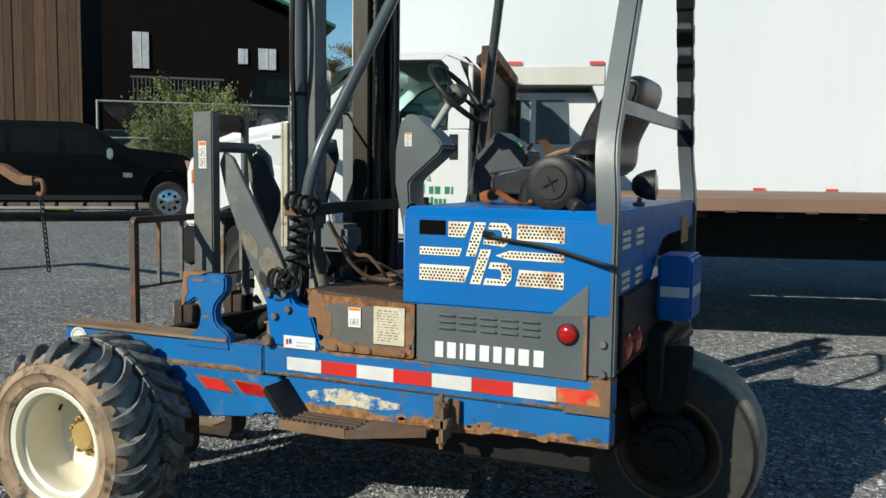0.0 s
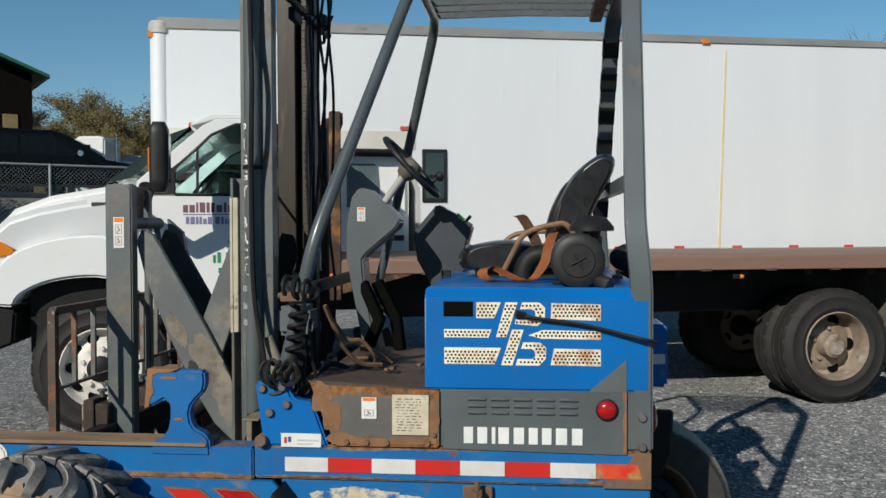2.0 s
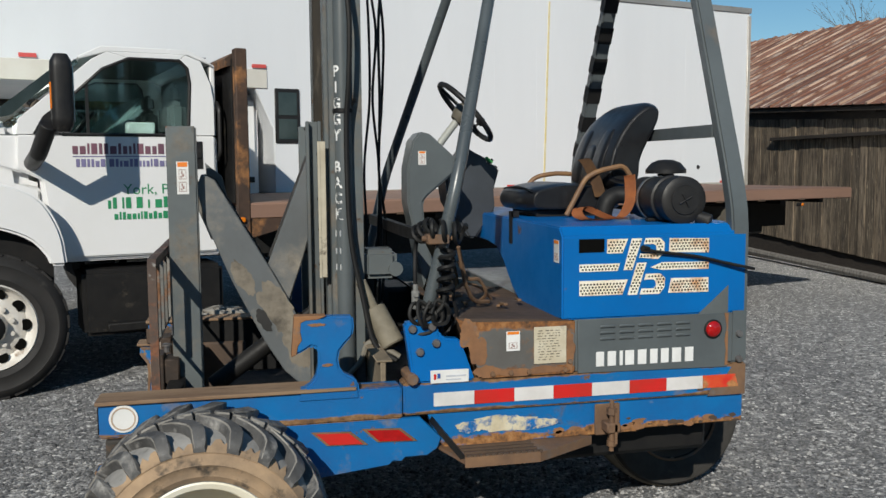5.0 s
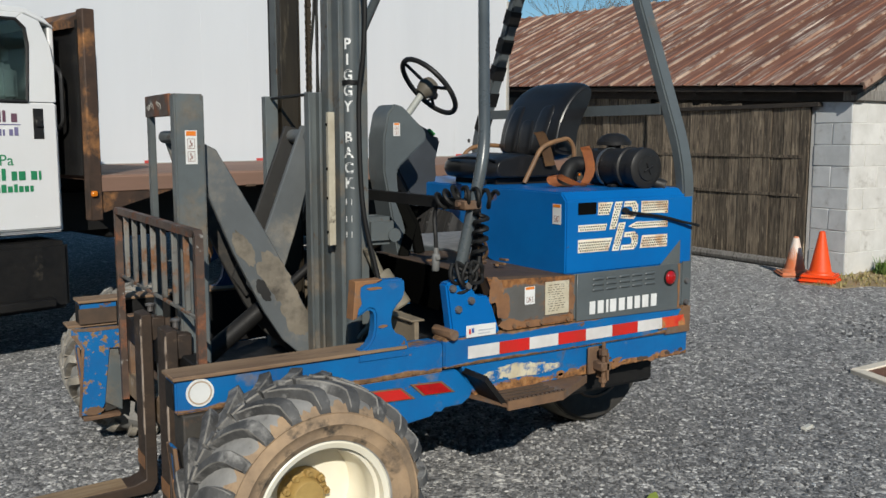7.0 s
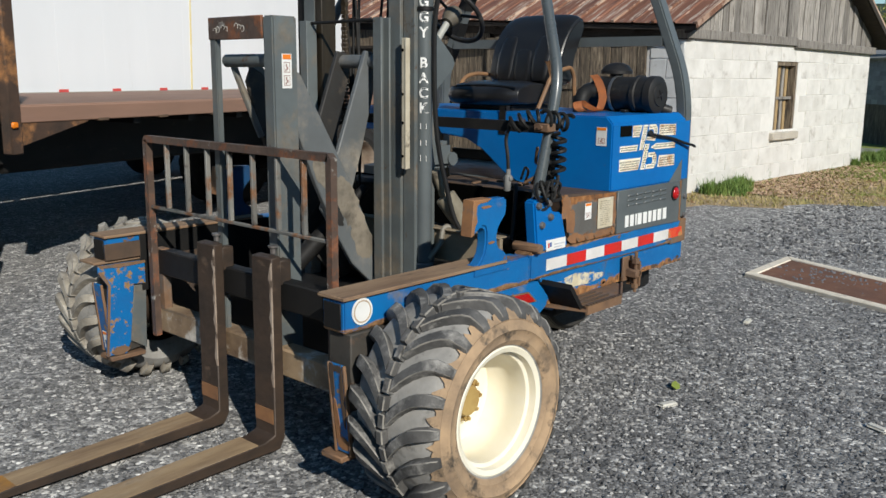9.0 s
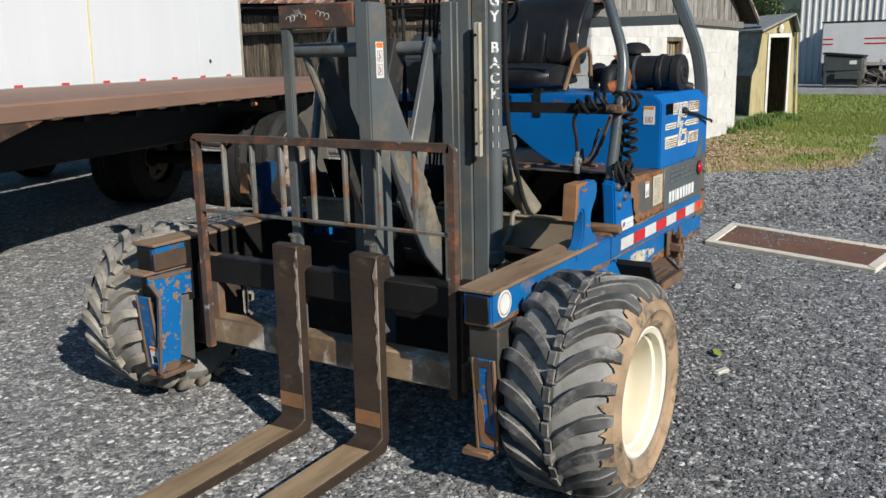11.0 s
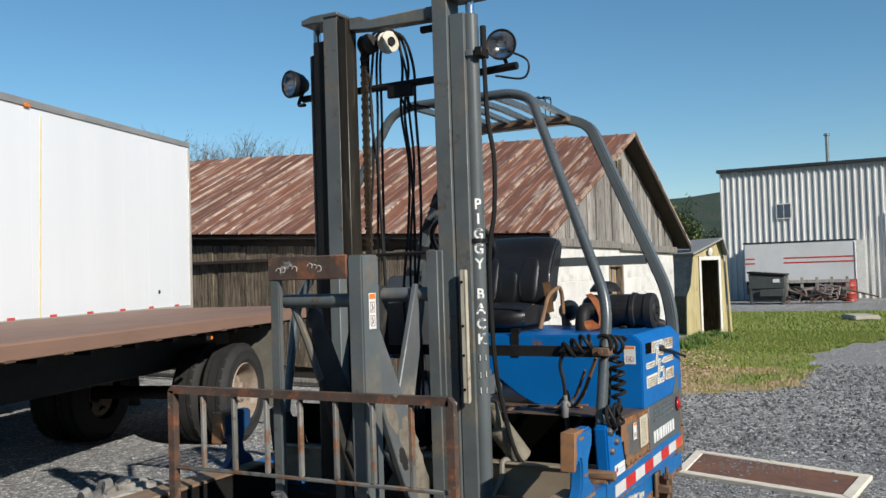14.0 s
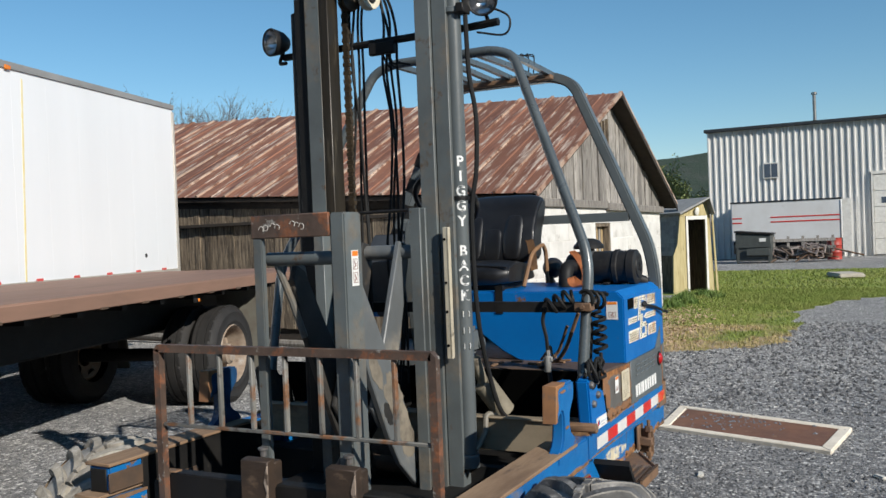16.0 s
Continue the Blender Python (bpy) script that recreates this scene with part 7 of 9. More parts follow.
# added cover: rust and shade of the far arm's inner face in one colour
fp("end_plate", box(-2.374, -2.20, 1.6085, 1.6165, 0.668, 0.744, 0.002), RUST_BROWN, "added rust-brown plate that darkens the arm's shaded end")
fp("leg_lip", box(-2.425, -2.19, 1.62, 1.752, 0.6530, 0.666, 0.003), CAP_RUST, "dusty lip under the arm")
twin("beam_groove", lambda: box(-2.362, -2.20, 0.1105, 0.1125, 0.676, 0.722), DARK, "dark open channel in the arm")
twin("leg_foot", lambda: box(-2.375, -2.20, 0.012, 0.122, 0.19, 0.213, 0.005), RUSTY, "rusty foot plate")
twin("wheel_motor", lambda: join(rod((-2.015, 0.12, 0.395), (-2.015, -0.14, 0.395), 0.13, 20, 0.01), box(-2.14, -1.88, 0.05, 0.13, 0.28, 0.66, 0.01)), RUST_BROWN, "greasy wheel motor")
inner = fp("inner_leg_plate", prism([(-2.408, 0.650), (-2.18, 0.645), (-2.18, 0.535), (-2.24, 0.54), (-2.272, 0.27), (-2.295, 0.215), (-2.393, 0.222), (-2.366, 0.55), (-2.384, 0.58), (-2.41, 0.615)], "y", 1.612, 1.6265, 0.002), LEG_BLUE, "blue inner leg plate, scratched")
fp("grey_panel", prism([(-2.238, 0.532), (-2.178, 0.528), (-2.192, 0.222), (-2.272, 0.272)], "y", 1.614, 1.6265, 0.002), GREY_WORN, "grey primed panel", inner)
fp("rust_edge", prism([(-2.413, 0.618), (-2.387, 0.58), (-2.369, 0.552), (-2.396, 0.22), (-2.384, 0.221), (-2.356, 0.55), (-2.372, 0.585), (-2.398, 0.622)], "y", 1.6085, 1.6118), RUSTY, "rusty plate edge", inner)
fp("rust_edge", prism([(-2.408, 0.651), (-2.18, 0.646), (-2.18, 0.634), (-2.30, 0.630), (-2.40, 0.638)], "y", 1.6090, 1.6118), RUSTY, "", inner)
fp("rust_edge", prism(blot(53, -2.325, 0.235, 0.045, 0.022), "y", 1.6092, 1.6118), RUSTY, "", inner)
stk = fp("warning_sticker", prism([(-2.3535, 0.238), (-2.3635, 0.322), (-2.3615, 0.322), (-2.3515, 0.238)], "y", 1.655, 1.705), WHITE_STICKER, "small warning sticker")
fp("heading", prism([(-2.3630, 0.306), (-2.3648, 0.319), (-2.3636, 0.319), (-2.3618, 0.306)], "y", 1.657, 1.703), ORANGE_STICKER, "", stk)
fp("pictogram", prism([(-2.3562, 0.248), (-2.3598, 0.278), (-2.3586, 0.278), (-2.3550, 0.248)], "y", 1.668, 1.692), INK, "", stk)

# cab platform and rear body
fp("platform", prism([(-1.13, 1.01), (-0.685, 0.985), (-0.685, 0.79), (-1.04, 0.786)], "y", 0.0, 0.95, 0.006), RUST_BROWN, "worn step-through platform")
# added black sheet that paints the shaded void over the platform's front
fp("toe_board", prism([(-1.137, 1.005), (-1.134, 1.008), (-1.045, 0.787), (-1.048, 0.786)], "y", 0.06, 1.70), DARK, "black sheet standing in for the dark void below the platform")
PLATE_GREY = worn_edges("rusting_side_plate", (0.790 - FO.z, 0.985 - FO.z), 0.075, (0.34, 0.165, 0.06), scale=11.0, amount=0.36, col=(0.125, 0.125, 0.118), col2=(0.10, 0.094, 0.085), rough=0.55, spot=(0.24, 0.125, 0.055), spot_at=(0.55, 0.66), spot_scale=7, spot2=(0.12, 0.065, 0.035), spot2_at=(0.60, 0.70), spot2_scale=12, bump=0.25)
sidepl = fp("side_plate", prism([(-1.135, 1.012), (-1.10, 0.995), (-0.680, 0.982), (-0.680, 0.792), (-0.69, 0.784), (-1.04, 0.784)], "y", -0.005, -0.0005, 0.002), PLATE_GREY, "grey side plate rusting orange from its edges")
for k, (cx, cz, rx, rz) in enumerate(((-1.09, 0.955, 0.040, 0.055), (-1.055, 0.88, 0.040, 0.060), (-1.02, 0.81, 0.055, 0.028), (-0.70, 0.87, 0.020, 0.085), (-0.90, 0.800, 0.10, 0.014), (-0.79, 0.805, 0.07, 0.016))):
    fp("rust_patch", prism(blot(81 + k, cx, cz, rx, rz, 30), "y", -0.0062 - 0.0003 * k, -0.0048), PLATE_RUST, "orange rust eating the plate edge", sidepl)
for x in (-1.0, -0.93, -0.86, -0.72, -0.70):
    fp("bolt", lathe([(0, 0.01), (0.008, 0.01), (0.011, 0.0)], (x, -0.005, 0.80 if x < -0.71 else 0.83), (0, -1, 0), 8), RUSTY, "", sidepl)
dp = fp("data_plate", box(-0.842, -0.716, -0.0115, -0.008, 0.828, 0.966, 0.001), PLATE, "yellowed data plate")
rng = random.Random(5)
PLATE_INK = surf("worn_plate_print", (0.085, 0.07, 0.05), (0.22, 0.18, 0.12), 0.55, scale=40, bump=0.0)
for k in range(12):
    z = 0.950 - k * 0.0098
    x = -0.832 + rng.uniform(0, 0.012)
    bars = []
    while x < -0.74 - (0.03 if k % 4 == 3 else 0):
        w = min(rng.uniform(0.004, 0.018), -0.728 - x)
        bars.append(box(x, x + w, -0.0122, -0.0116, z, z + rng.uniform(0.0022, 0.0036)))
        x += w + rng.uniform(0.004, 0.012)
    fp("text_bar", join(*bars), PLATE_INK, "", dp)


DULL_INK = surf("faded_red_ink", (0.42, 0.24, 0.20), (0.30, 0.20, 0.18), 0.5, bump=0.0)


def warning(name, x0, x1, z0, z1, y, parent=lift, axis="y", label="orange and white warning sticker"):
    """A white sticker with an orange head and a dark pictogram, facing -y or -x."""
    def slab(a0, a1, b0, b1, d):
        return box(a0, a1, y - d - 0.001, y - d, b0, b1) if axis == "y" else box(y - d - 0.001, y - d, a0, a1, b0, b1)
    h = z1 - z0
    s = fp(name, slab(x0, x1, z0, z1, 0.001), WHITE_STICKER, label, parent)
    w = x1 - x0
    sub = s if parent is lift else parent
    fp("heading", slab(x0 + 0.004, x1 - 0.004, z1 - 0.16 * h, z1 - 0.02 * h, 0.0022), ORANGE_STICKER, "", sub)
    def bit(a0, a1, b0, b1):
        return slab(x0 + a0 * w, x0 + a1 * w, z0 + b0 * h, z0 + b1 * h, 0.0022)
    bits = []
    for b in ((0.46, 0.08) if h > 1.6 * w else (0.12,)):
        bits += [bit(0.18, 0.22, b, b + 0.3), bit(0.76, 0.80, b, b + 0.3), bit(0.22, 0.76, b, b + 0.02), bit(0.22, 0.76, b + 0.28, b + 0.30), bit(0.38, 0.50, b + 0.16, b + 0.25), bit(0.46, 0.62, b + 0.08, b + 0.17), bit(0.32, 0.44, b + 0.04, b + 0.10)]
    fp("pictogram", join(*bits), DULL_INK, "", sub)
    return s


warning("warning_sticker", -0.948, -0.896, 0.882, 0.955, -0.0075)
lab = fp("maker_label", box(-1.232, -1.09, -0.0085, -0.0062, 0.778, 0.826, 0.001), WHITE_STICKER, "white dealer label")
fp("mark", join(box(-1.220, -1.211, -0.0098, -0.0086, 0.792, 0.812)), TAPE_RED, "", lab)
fp("mark", join(box(-1.207, -1.196, -0.0098, -0.0086, 0.796, 0.814)), BLUE_INK, "", lab)
fp("text_bar", join(box(-1.175, -1.10, -0.0098, -0.0086, 0.800, 0.806), box(-1.175, -1.12, -0.0098, -0.0086, 0.788, 0.793)), surf("faint_grey_ink", (0.58, 0.60, 0.64), None, 0.5, bump=0), "", lab)
TAPE_ORANGE = surf("sunfaded_tape", (0.62, 0.035, 0.02), (0.66, 0.10, 0.03), 0.4, scale=14, spot=(0.45, 0.20, 0.07), spot_at=(0.54, 0.62), spot_scale=12, bump=0.05)
for k in range(8):
    x0 = -1.22 + 0.1525 * k
    x1 = x0 + 0.1515 if k < 7 else -0.015
    fp("tape_red" if k % 2 else "tape_white", prism([(x0, 0.742), (x1, 0.742), (x1 + (0.015 if k == 7 else 0), 0.692), (x0, 0.692)], "y", -0.0035, -0.0012), (TAPE_ORANGE if k == 7 else TAPE_RED) if k % 2 else TAPE_WHITE, "faded reflective tape" if k == 7 else "reflective marking tape")
body = fp("engine_body", box(-0.68, 0.03, 0.004, 1.726, 0.786, 0.986, 0.006), GREY, "grey engine bay")
panel = fp("side_panel", prism([(-0.668, 0.985), (-0.17, 0.985), (-0.05, 0.985), (-0.05, 0.772), (-0.668, 0.782)], "y", -0.006, 0.0035, 0.002), GREY, "grey louvred engine panel")
for r in range(3):
    for c in range(5):
        x0 = -0.585 + c * 0.077
        z0 = 0.950 - r * 0.023
        fp("louvre", prism([(x0, z0), (x0 + 0.066, z0), (x0 + 0.062, z0 + 0.012), (x0 + 0.004, z0 + 0.012)], "y", -0.014, -0.0062, 0.004), GREY, "", panel)
x = -0.597
for w in (0.040, 0.042, 0.016, 0.045, 0.044, 0.038, 0.040, 0.047, 0.044):
    fp("letter_block", box(x, x + w * 0.80, -0.0085, -0.0064, 0.804, 0.860, 0.0006), LETTER_WHITE, "plain white lettering block", panel)
    x += w + 0.0065
fp("panel_rust", prism([(-0.052, 0.985), (-0.052, 0.78), (-0.064, 0.78), (-0.060, 0.84), (-0.066, 0.88), (-0.058, 0.93), (-0.068, 0.985)], "y", -0.0085, -0.0062), PLATE_RUST, "", panel)
lamp = fp("tail_lamp", lathe([(0.037, 0.0), (0.037, 0.006), (0.032, 0.008)], (-0.117, -0.006, 0.925), (0, -1, 0), 24), BLACK, "round red marker lamp")
fp("lens", lathe([(0.032, 0.004), (0.030, 0.011), (0.022, 0.017), (0.010, 0.020), (0, 0.021)], (-0.117, -0.006, 0.925), (0, -1, 0), 24), RED_LENS, "red ribbed lens", lamp)
# blue hood
hood = fp("hood", prism([(0.0, 0.985), (0.0, 1.295), (0.035, 1.33), (1.695, 1.33), (1.73, 1.295), (1.73, 1.20), (1.05, 1.20), (0.88, 1.185), (0.77, 1.133), (0.63, 1.03), (0.55, 0.99), (0.47, 0.972), (0.24, 0.973)], "x", -0.73, 0.025, 0.006, 2), BLUE, "blue engine hood")
fp("hood_corner", prism([(-0.052, 1.092), (-0.052, 0.984), (-0.178, 0.984)], "y", -0.0035, -0.0005), GREY_WORN, "grey corner below the hood", hood)
gx, gz = -0.68, 1.06


def slot(pts):
    return prism(pts, "y", -0.0025, 0.0)


grille = fp("grille", slot([(-0.665, 1.285), (-0.565, 1.285), (-0.565, 1.235), (-0.665, 1.235)]), DARK, "open slot in the grille", hood)
shapes = [[(-0.554, 1.283), (-0.470, 1.283), (-0.493, 1.229), (-0.554, 1.229)], [(-0.663, 1.191), (-0.502, 1.191), (-0.512, 1.163), (-0.663, 1.163)], [(-0.663, 1.129), (-0.470, 1.129), (-0.492, 1.073), (-0.663, 1.073)],
          [(-0.455, 1.283), (-0.414, 1.283), (-0.452, 1.165), (-0.487, 1.165)], [(-0.433, 1.191), (-0.394, 1.191), (-0.432, 1.070), (-0.470, 1.070)],
          [(-0.399, 1.283), (-0.341, 1.283), (-0.322, 1.266), (-0.323, 1.226), (-0.348, 1.203), (-0.424, 1.210), (-0.420, 1.226), (-0.364, 1.225), (-0.354, 1.236), (-0.356, 1.254), (-0.368, 1.260), (-0.406, 1.260)],
          [(-0.396, 1.148), (-0.339, 1.148), (-0.318, 1.130), (-0.320, 1.094), (-0.341, 1.070), (-0.421, 1.070), (-0.414, 1.092), (-0.364, 1.092), (-0.354, 1.102), (-0.358, 1.120), (-0.366, 1.126), (-0.403, 1.126)],
          [(-0.301, 1.281), (-0.137, 1.277), (-0.137, 1.222), (-0.303, 1.228)], [(-0.378, 1.172), (-0.331, 1.190), (-0.137, 1.187), (-0.137, 1.159), (-0.334, 1.161)], [(-0.292, 1.128), (-0.137, 1.126), (-0.137, 1.070), (-0.304, 1.072)]]
for pts in shapes:
    g = fp("grille_slot", slot(pts), PERF, "cream perforated mesh", hood)
    V, F = [], []
    row = 0
    z = 1.07
    while z < 1.29:
        x = -0.67 + (0.0065 if row % 2 else 0)
        while x < -0.13:
            if inside(pts, x, z) and inside(pts, x + 0.004, z) and inside(pts, x - 0.004, z) and inside(pts, x, z + 0.004) and inside(pts, x, z - 0.004):
                i = len(V)
                V += [(x + 0.0042 * math.cos(1.0472 * k), -0.0032, z + 0.0042 * math.sin(1.0472 * k)) for k in range(6)]
                F.append(tuple(range(i, i + 6)))
            x += 0.013
        z += 0.0112
        row += 1
    if F:
        me = bpy.data.meshes.new("perforation")
        me.from_pydata([tuple(Vector(v) - FO) for v in V], [], F)
        me.materials.append(DARK)
        ob = new("perforation", me)
        ob.parent = hood
        ob["kind"] = "stuff"
warning("warning_sticker", 0.03, 0.085, 1.195, 1.28, -0.7305, lift, "x")
fp("hood_strap", tube(curve([(-0.415, -0.008, 1.245), (-0.36, -0.014, 1.232), (-0.2, -0.012, 1.21), (-0.06, -0.02, 1.178), (0.0, -0.03, 1.165), (0.045, -0.02, 1.155)]), 0.007, 6), RUBBER, "black rubber hood strap")
fp("hood_knob", rod((-0.42, -0.02, 1.247), (-0.39, -0.006, 1.24), 0.012, 8), RUBBER)
fp("hood_hinge", join(box(-0.735, -0.728, 0.62, 0.66, 1.22, 1.36), box(-0.735, -0.70, 0.62, 0.66, 1.335, 1.36)), BLACK)
# rear face
fp("rear_panel", box(0.026, 0.045, 0.08, 1.65, 0.80, 1.05, 0.004), BLACK, "dark rear panel")
for y in (0.14, 0.30):
    fp("rear_lamp", lathe([(0.05, 0), (0.048, 0.012), (0.03, 0.02), (0, 0.022)], (0.045, y, 0.87), (1, 0, 0), 20), RED_LENS, "red tail lamp")
for z in (1.20, 1.06):
    for y0 in (0.12, 0.34):
        fp("rear_slot", join(box(0.0255, 0.029, y0, y0 + 0.12, z, z + 0.014), box(0.0255, 0.029, y0, y0 + 0.12, z + 0.024, z + 0.038), box(0.0255, 0.029, y0, y0 + 0.12, z + 0.048, z + 0.062)), PERF)
fp("rear_decal", box(0.0255, 0.029, 1.32, 1.52, 1.14, 1.26), surf("yellow_decal", (0.40, 0.21, 0.03), (0.16, 0.09, 0.03), 0.5, scale=20, bump=0), "worn yellow decal")
rb = fp("rear_box", box(0.046, 0.18, 0.66, 0.90, 0.885, 1.14, 0.012, 2), BLUE, "blue rear bumper box")
fp("reflective_strip", box(0.1805, 0.182, 0.68, 0.88, 0.98, 1.02), TAPE_WHITE, "", rb)
fp("reflective_strip", box(0.06, 0.17, 0.657, 0.6595, 0.98, 1.02), TAPE_WHITE, "", rb)
fp("fender", box(0.03, 0.10, 0.55, 1.2, 0.60, 0.86, 0.01), BLACK)
# work lamp lying on the hood
wl = fp("work_lamp", lathe([(0, -0.055), (0.022, -0.052), (0.04, -0.035), (0.055, 0.0), (0.06, 0.035), (0.056, 0.038)], (0.0, 0.62, 1.412), (1.0, 0.12, 0.03), 28), PLASTIC, "black round work lamp")
fp("lamp_glass", lathe([(0.055, 0.037), (0.03, 0.044), (0, 0.046)], (0.0, 0.62, 1.412), (1.0, 0.12, 0.03), 28), surf("clear_lamp_lens", (0.55, 0.57, 0.58), (0.45, 0.46, 0.47), 0.12, scale=30, bump=0.2), "clear lens", wl)
fp("lamp_stem", join(box(-0.045, -0.005, 0.60, 0.64, 1.3305, 1.345), box(-0.03, -0.015, 0.605, 0.635, 1.345, 1.365)), RUST_HANDLE, "rusty lamp bracket", wl)

# ---- wheels ----


TYRE_FACE = surf("dusty_tread_base", (0.33, 0.32, 0.30), (0.19, 0.185, 0.175), 0.85, scale=7, spot=(0.07, 0.065, 0.06), spot_at=(0.55, 0.72), spot_scale=9, bump=0.35, bump_scale=120)
LUG_EDGE = surf("scuffed_lug_edge", (0.30, 0.285, 0.255), (0.16, 0.15, 0.135), 0.8, scale=14, spot=(0.06, 0.058, 0.055), spot_at=(0.56, 0.66), spot_scale=15, bump=0.3)
LUG = surf("worn_lug_rubber", (0.115, 0.112, 0.108), (0.040, 0.039, 0.038), 0.62, scale=9, spot=(0.30, 0.29, 0.27), spot_at=(0.50, 0.66), spot_scale=11, bump=0.4, bump_scale=140)


def wheel(cx, cz, y_out, sgn, r, w, lugs=True, tread=LUG, note="chunky bent tread lugs, grey with dust"):
    """A big farm-tread wheel: rim, tyre with bent lugs, hub and studs. sgn is the way its outer face looks (along y)."""
    def P(ri, h):
        return (ri, h)
    o = (cx, y_out, cz)
    ax = (0, sgn, 0)
    rim = fp("wheel", lathe([(0.232, -0.012), (0.222, -0.006), (0.205, -0.012), (0.203, -0.040), (0.191, -0.046), (0.187, -0.10), (0.192, -0.112), (0.188, -0.165), (0.175, -0.21), (0.085, -0.215), (0.0, -0.215)], o, ax, 48), CREAM, "cream-painted steel rim")
    prof = [(0.205, -w + 0.02), (0.235, -w + 0.0), (0.29, -w - 0.012), (0.325, -w + 0.012), (r - 0.036, -w + 0.045), (r - 0.024, -w / 2), (r - 0.036, -0.045), (0.325, -0.010), (0.29, 0.012), (0.25, 0.004), (0.230, -0.008), (0.205, -0.02)]
    ty = fp("tyre", lathe(prof, o, ax, 64), TYRE_FACE, "worn farm-tread tyre, dusty sidewall", rim)
    wall = lathe([(0.232, -0.004), (0.25, 0.007), (0.256, 0.006), (0.283, 0.013), (0.288, 0.019), (0.296, 0.014), (0.318, 0.004), (0.323, 0.006), (0.330, -0.004), (0.344, -0.020)], o, ax, 160)
    rr = random.Random(int(y_out * 100))
    for v in wall.verts:
        d = Vector((v.co.x - cx, 0, v.co.z - cz))
        if d.length > 0.340:
            k = rr.uniform(-0.012, 0.010)
            v.co += d.normalized() * k + Vector((0, -sgn * k * 1.4, 0))
    fp("sidewall", wall, TYRE_DUSTY, "mud-tan sidewall", rim)
    if lugs:
        n = 21
        for side in (0, 1):
            for k in range(n):
                a0 = 2 * math.pi * (k + 0.5 * side) / n
                bm = bmesh.new()
                rows = []
                for i in range(8):
                    t = min(i / 6, 1.0)
                    h = -w / 2 + 0.022 if side == 0 else -w / 2 - 0.022
                    edge = -0.006 if side == 0 else -w + 0.006
                    hh = h + (edge - h) * t
                    a = a0 + 0.05 - 0.26 * (1 - (1 - t) ** 2)
                    half = 0.072 - 0.004 * t
                    rt = r + 0.004 * math.cos((t - 0.3) * 2.2) - (0.026 * max(0, t - 0.8) / 0.2)
                    rb_ = r - 0.055 - (0.03 * max(0, t - 0.8) / 0.2)
                    if i == 7:
                        hh += 0.014 if side == 0 else -0.014
                        rt, rb_, half = 0.342, 0.325, half * 0.8
                    ring = []
                    for ang, rad in ((a - half, rb_), (a - half * 0.82, rt - 0.005), (a - half * 0.70, rt), (a + half * 0.70, rt), (a + half * 0.82, rt - 0.005), (a + half, rb_)):
                        ring.append((rad * math.cos(ang), hh, rad * math.sin(ang)))
                    rows.append([bm.verts.new((cx + p[0], y_out + sgn * p[1], cz + p[2])) for p in ring])
                for A, B in zip(rows, rows[1:]):
                    for j in range(5):
                        bm.faces.new((A[j], A[j + 1], B[j + 1], B[j])).material_index = 1 if j in (1, 3) else 0
                bm.faces.new(rows[0])
                bm.faces.new(rows[-1][::-1])
                bmesh.ops.recalc_face_normals(bm, faces=bm.faces)
                LUGS.append(bm)
                c0 = -w / 2 + (0.004 if side == 0 else -0.004)
                ah = a0 + 0.075
                hd = bmesh.new()
                lo = [hd.verts.new((cx + (r - 0.05) * math.cos(ah + da), y_out + sgn * (c0 + dh), cz + (r - 0.05) * math.sin(ah + da))) for da, dh in ((-0.07, -0.014), (0.07, -0.014), (0.07, 0.014), (-0.07, 0.014))]
                mi = [hd.verts.new((cx + (r + 0.001) * math.cos(ah + da), y_out + sgn * (c0 + dh), cz + (r + 0.001) * math.sin(ah + da))) for da, dh in ((-0.062, -0.0125), (0.062, -0.0125), (0.062, 0.0125), (-0.062, 0.0125))]
                hi = [hd.verts.new((cx + (r + 0.007) * math.cos(ah + da), y_out + sgn * (c0 + dh), cz + (r + 0.007) * math.sin(ah + da))) for da, dh in ((-0.056, -0.011), (0.056, -0.011), (0.056, 0.011), (-0.056, 0.011))]
                hd.faces.new(hi)
                for q in range(4):
                    hd.faces.new((lo[q], lo[(q + 1) % 4], mi[(q + 1) % 4], mi[q]))
                    hd.faces.new((mi[q], mi[(q + 1) % 4], hi[(q + 1) % 4], hi[q])).material_index = 1
                bmesh.ops.recalc_face_normals(hd, faces=hd.faces)
                HEADS.append(hd)
        fp("tread", join(*LUGS), tread, note, rim).data.materials.append(LUG_EDGE)
        LUGS.clear()
        fp("centre_tread", join(*HEADS), tread, "worn centre tread blocks", rim).data.materials.append(LUG_EDGE)
        HEADS.clear()
    hub = fp("hub", lathe([(0.085, -0.212), (0.083, -0.19), (0.06, -0.185), (0.055, -0.15), (0.05, -0.145), (0, -0.145)], o, ax, 28), HUB_GOLD, "yellowed hub with studs", rim)
    for k in range(9):
        a = 2 * math.pi * k / 9
        fp("wheel_nut", lathe([(0.014, -0.19), (0.014, -0.168), (0.007, -0.166), (0.007, -0.155), (0, -0.155)], (cx + 0.072 * math.cos(a), y_out, cz + 0.072 * math.sin(a)), ax, 6), HUB_GOLD, "", rim)
    fp("valve", rod((cx - 0.15, y_out - sgn * 0.19, cz + 0.10), (cx - 0.13, y_out - sgn * 0.16, cz + 0.09), 0.006, 6), RUBBER, "", rim)
    return rim


LUGS = []
HEADS = []
wheel(-2.015, 0.392, -0.405, -1, 0.388, 0.385)
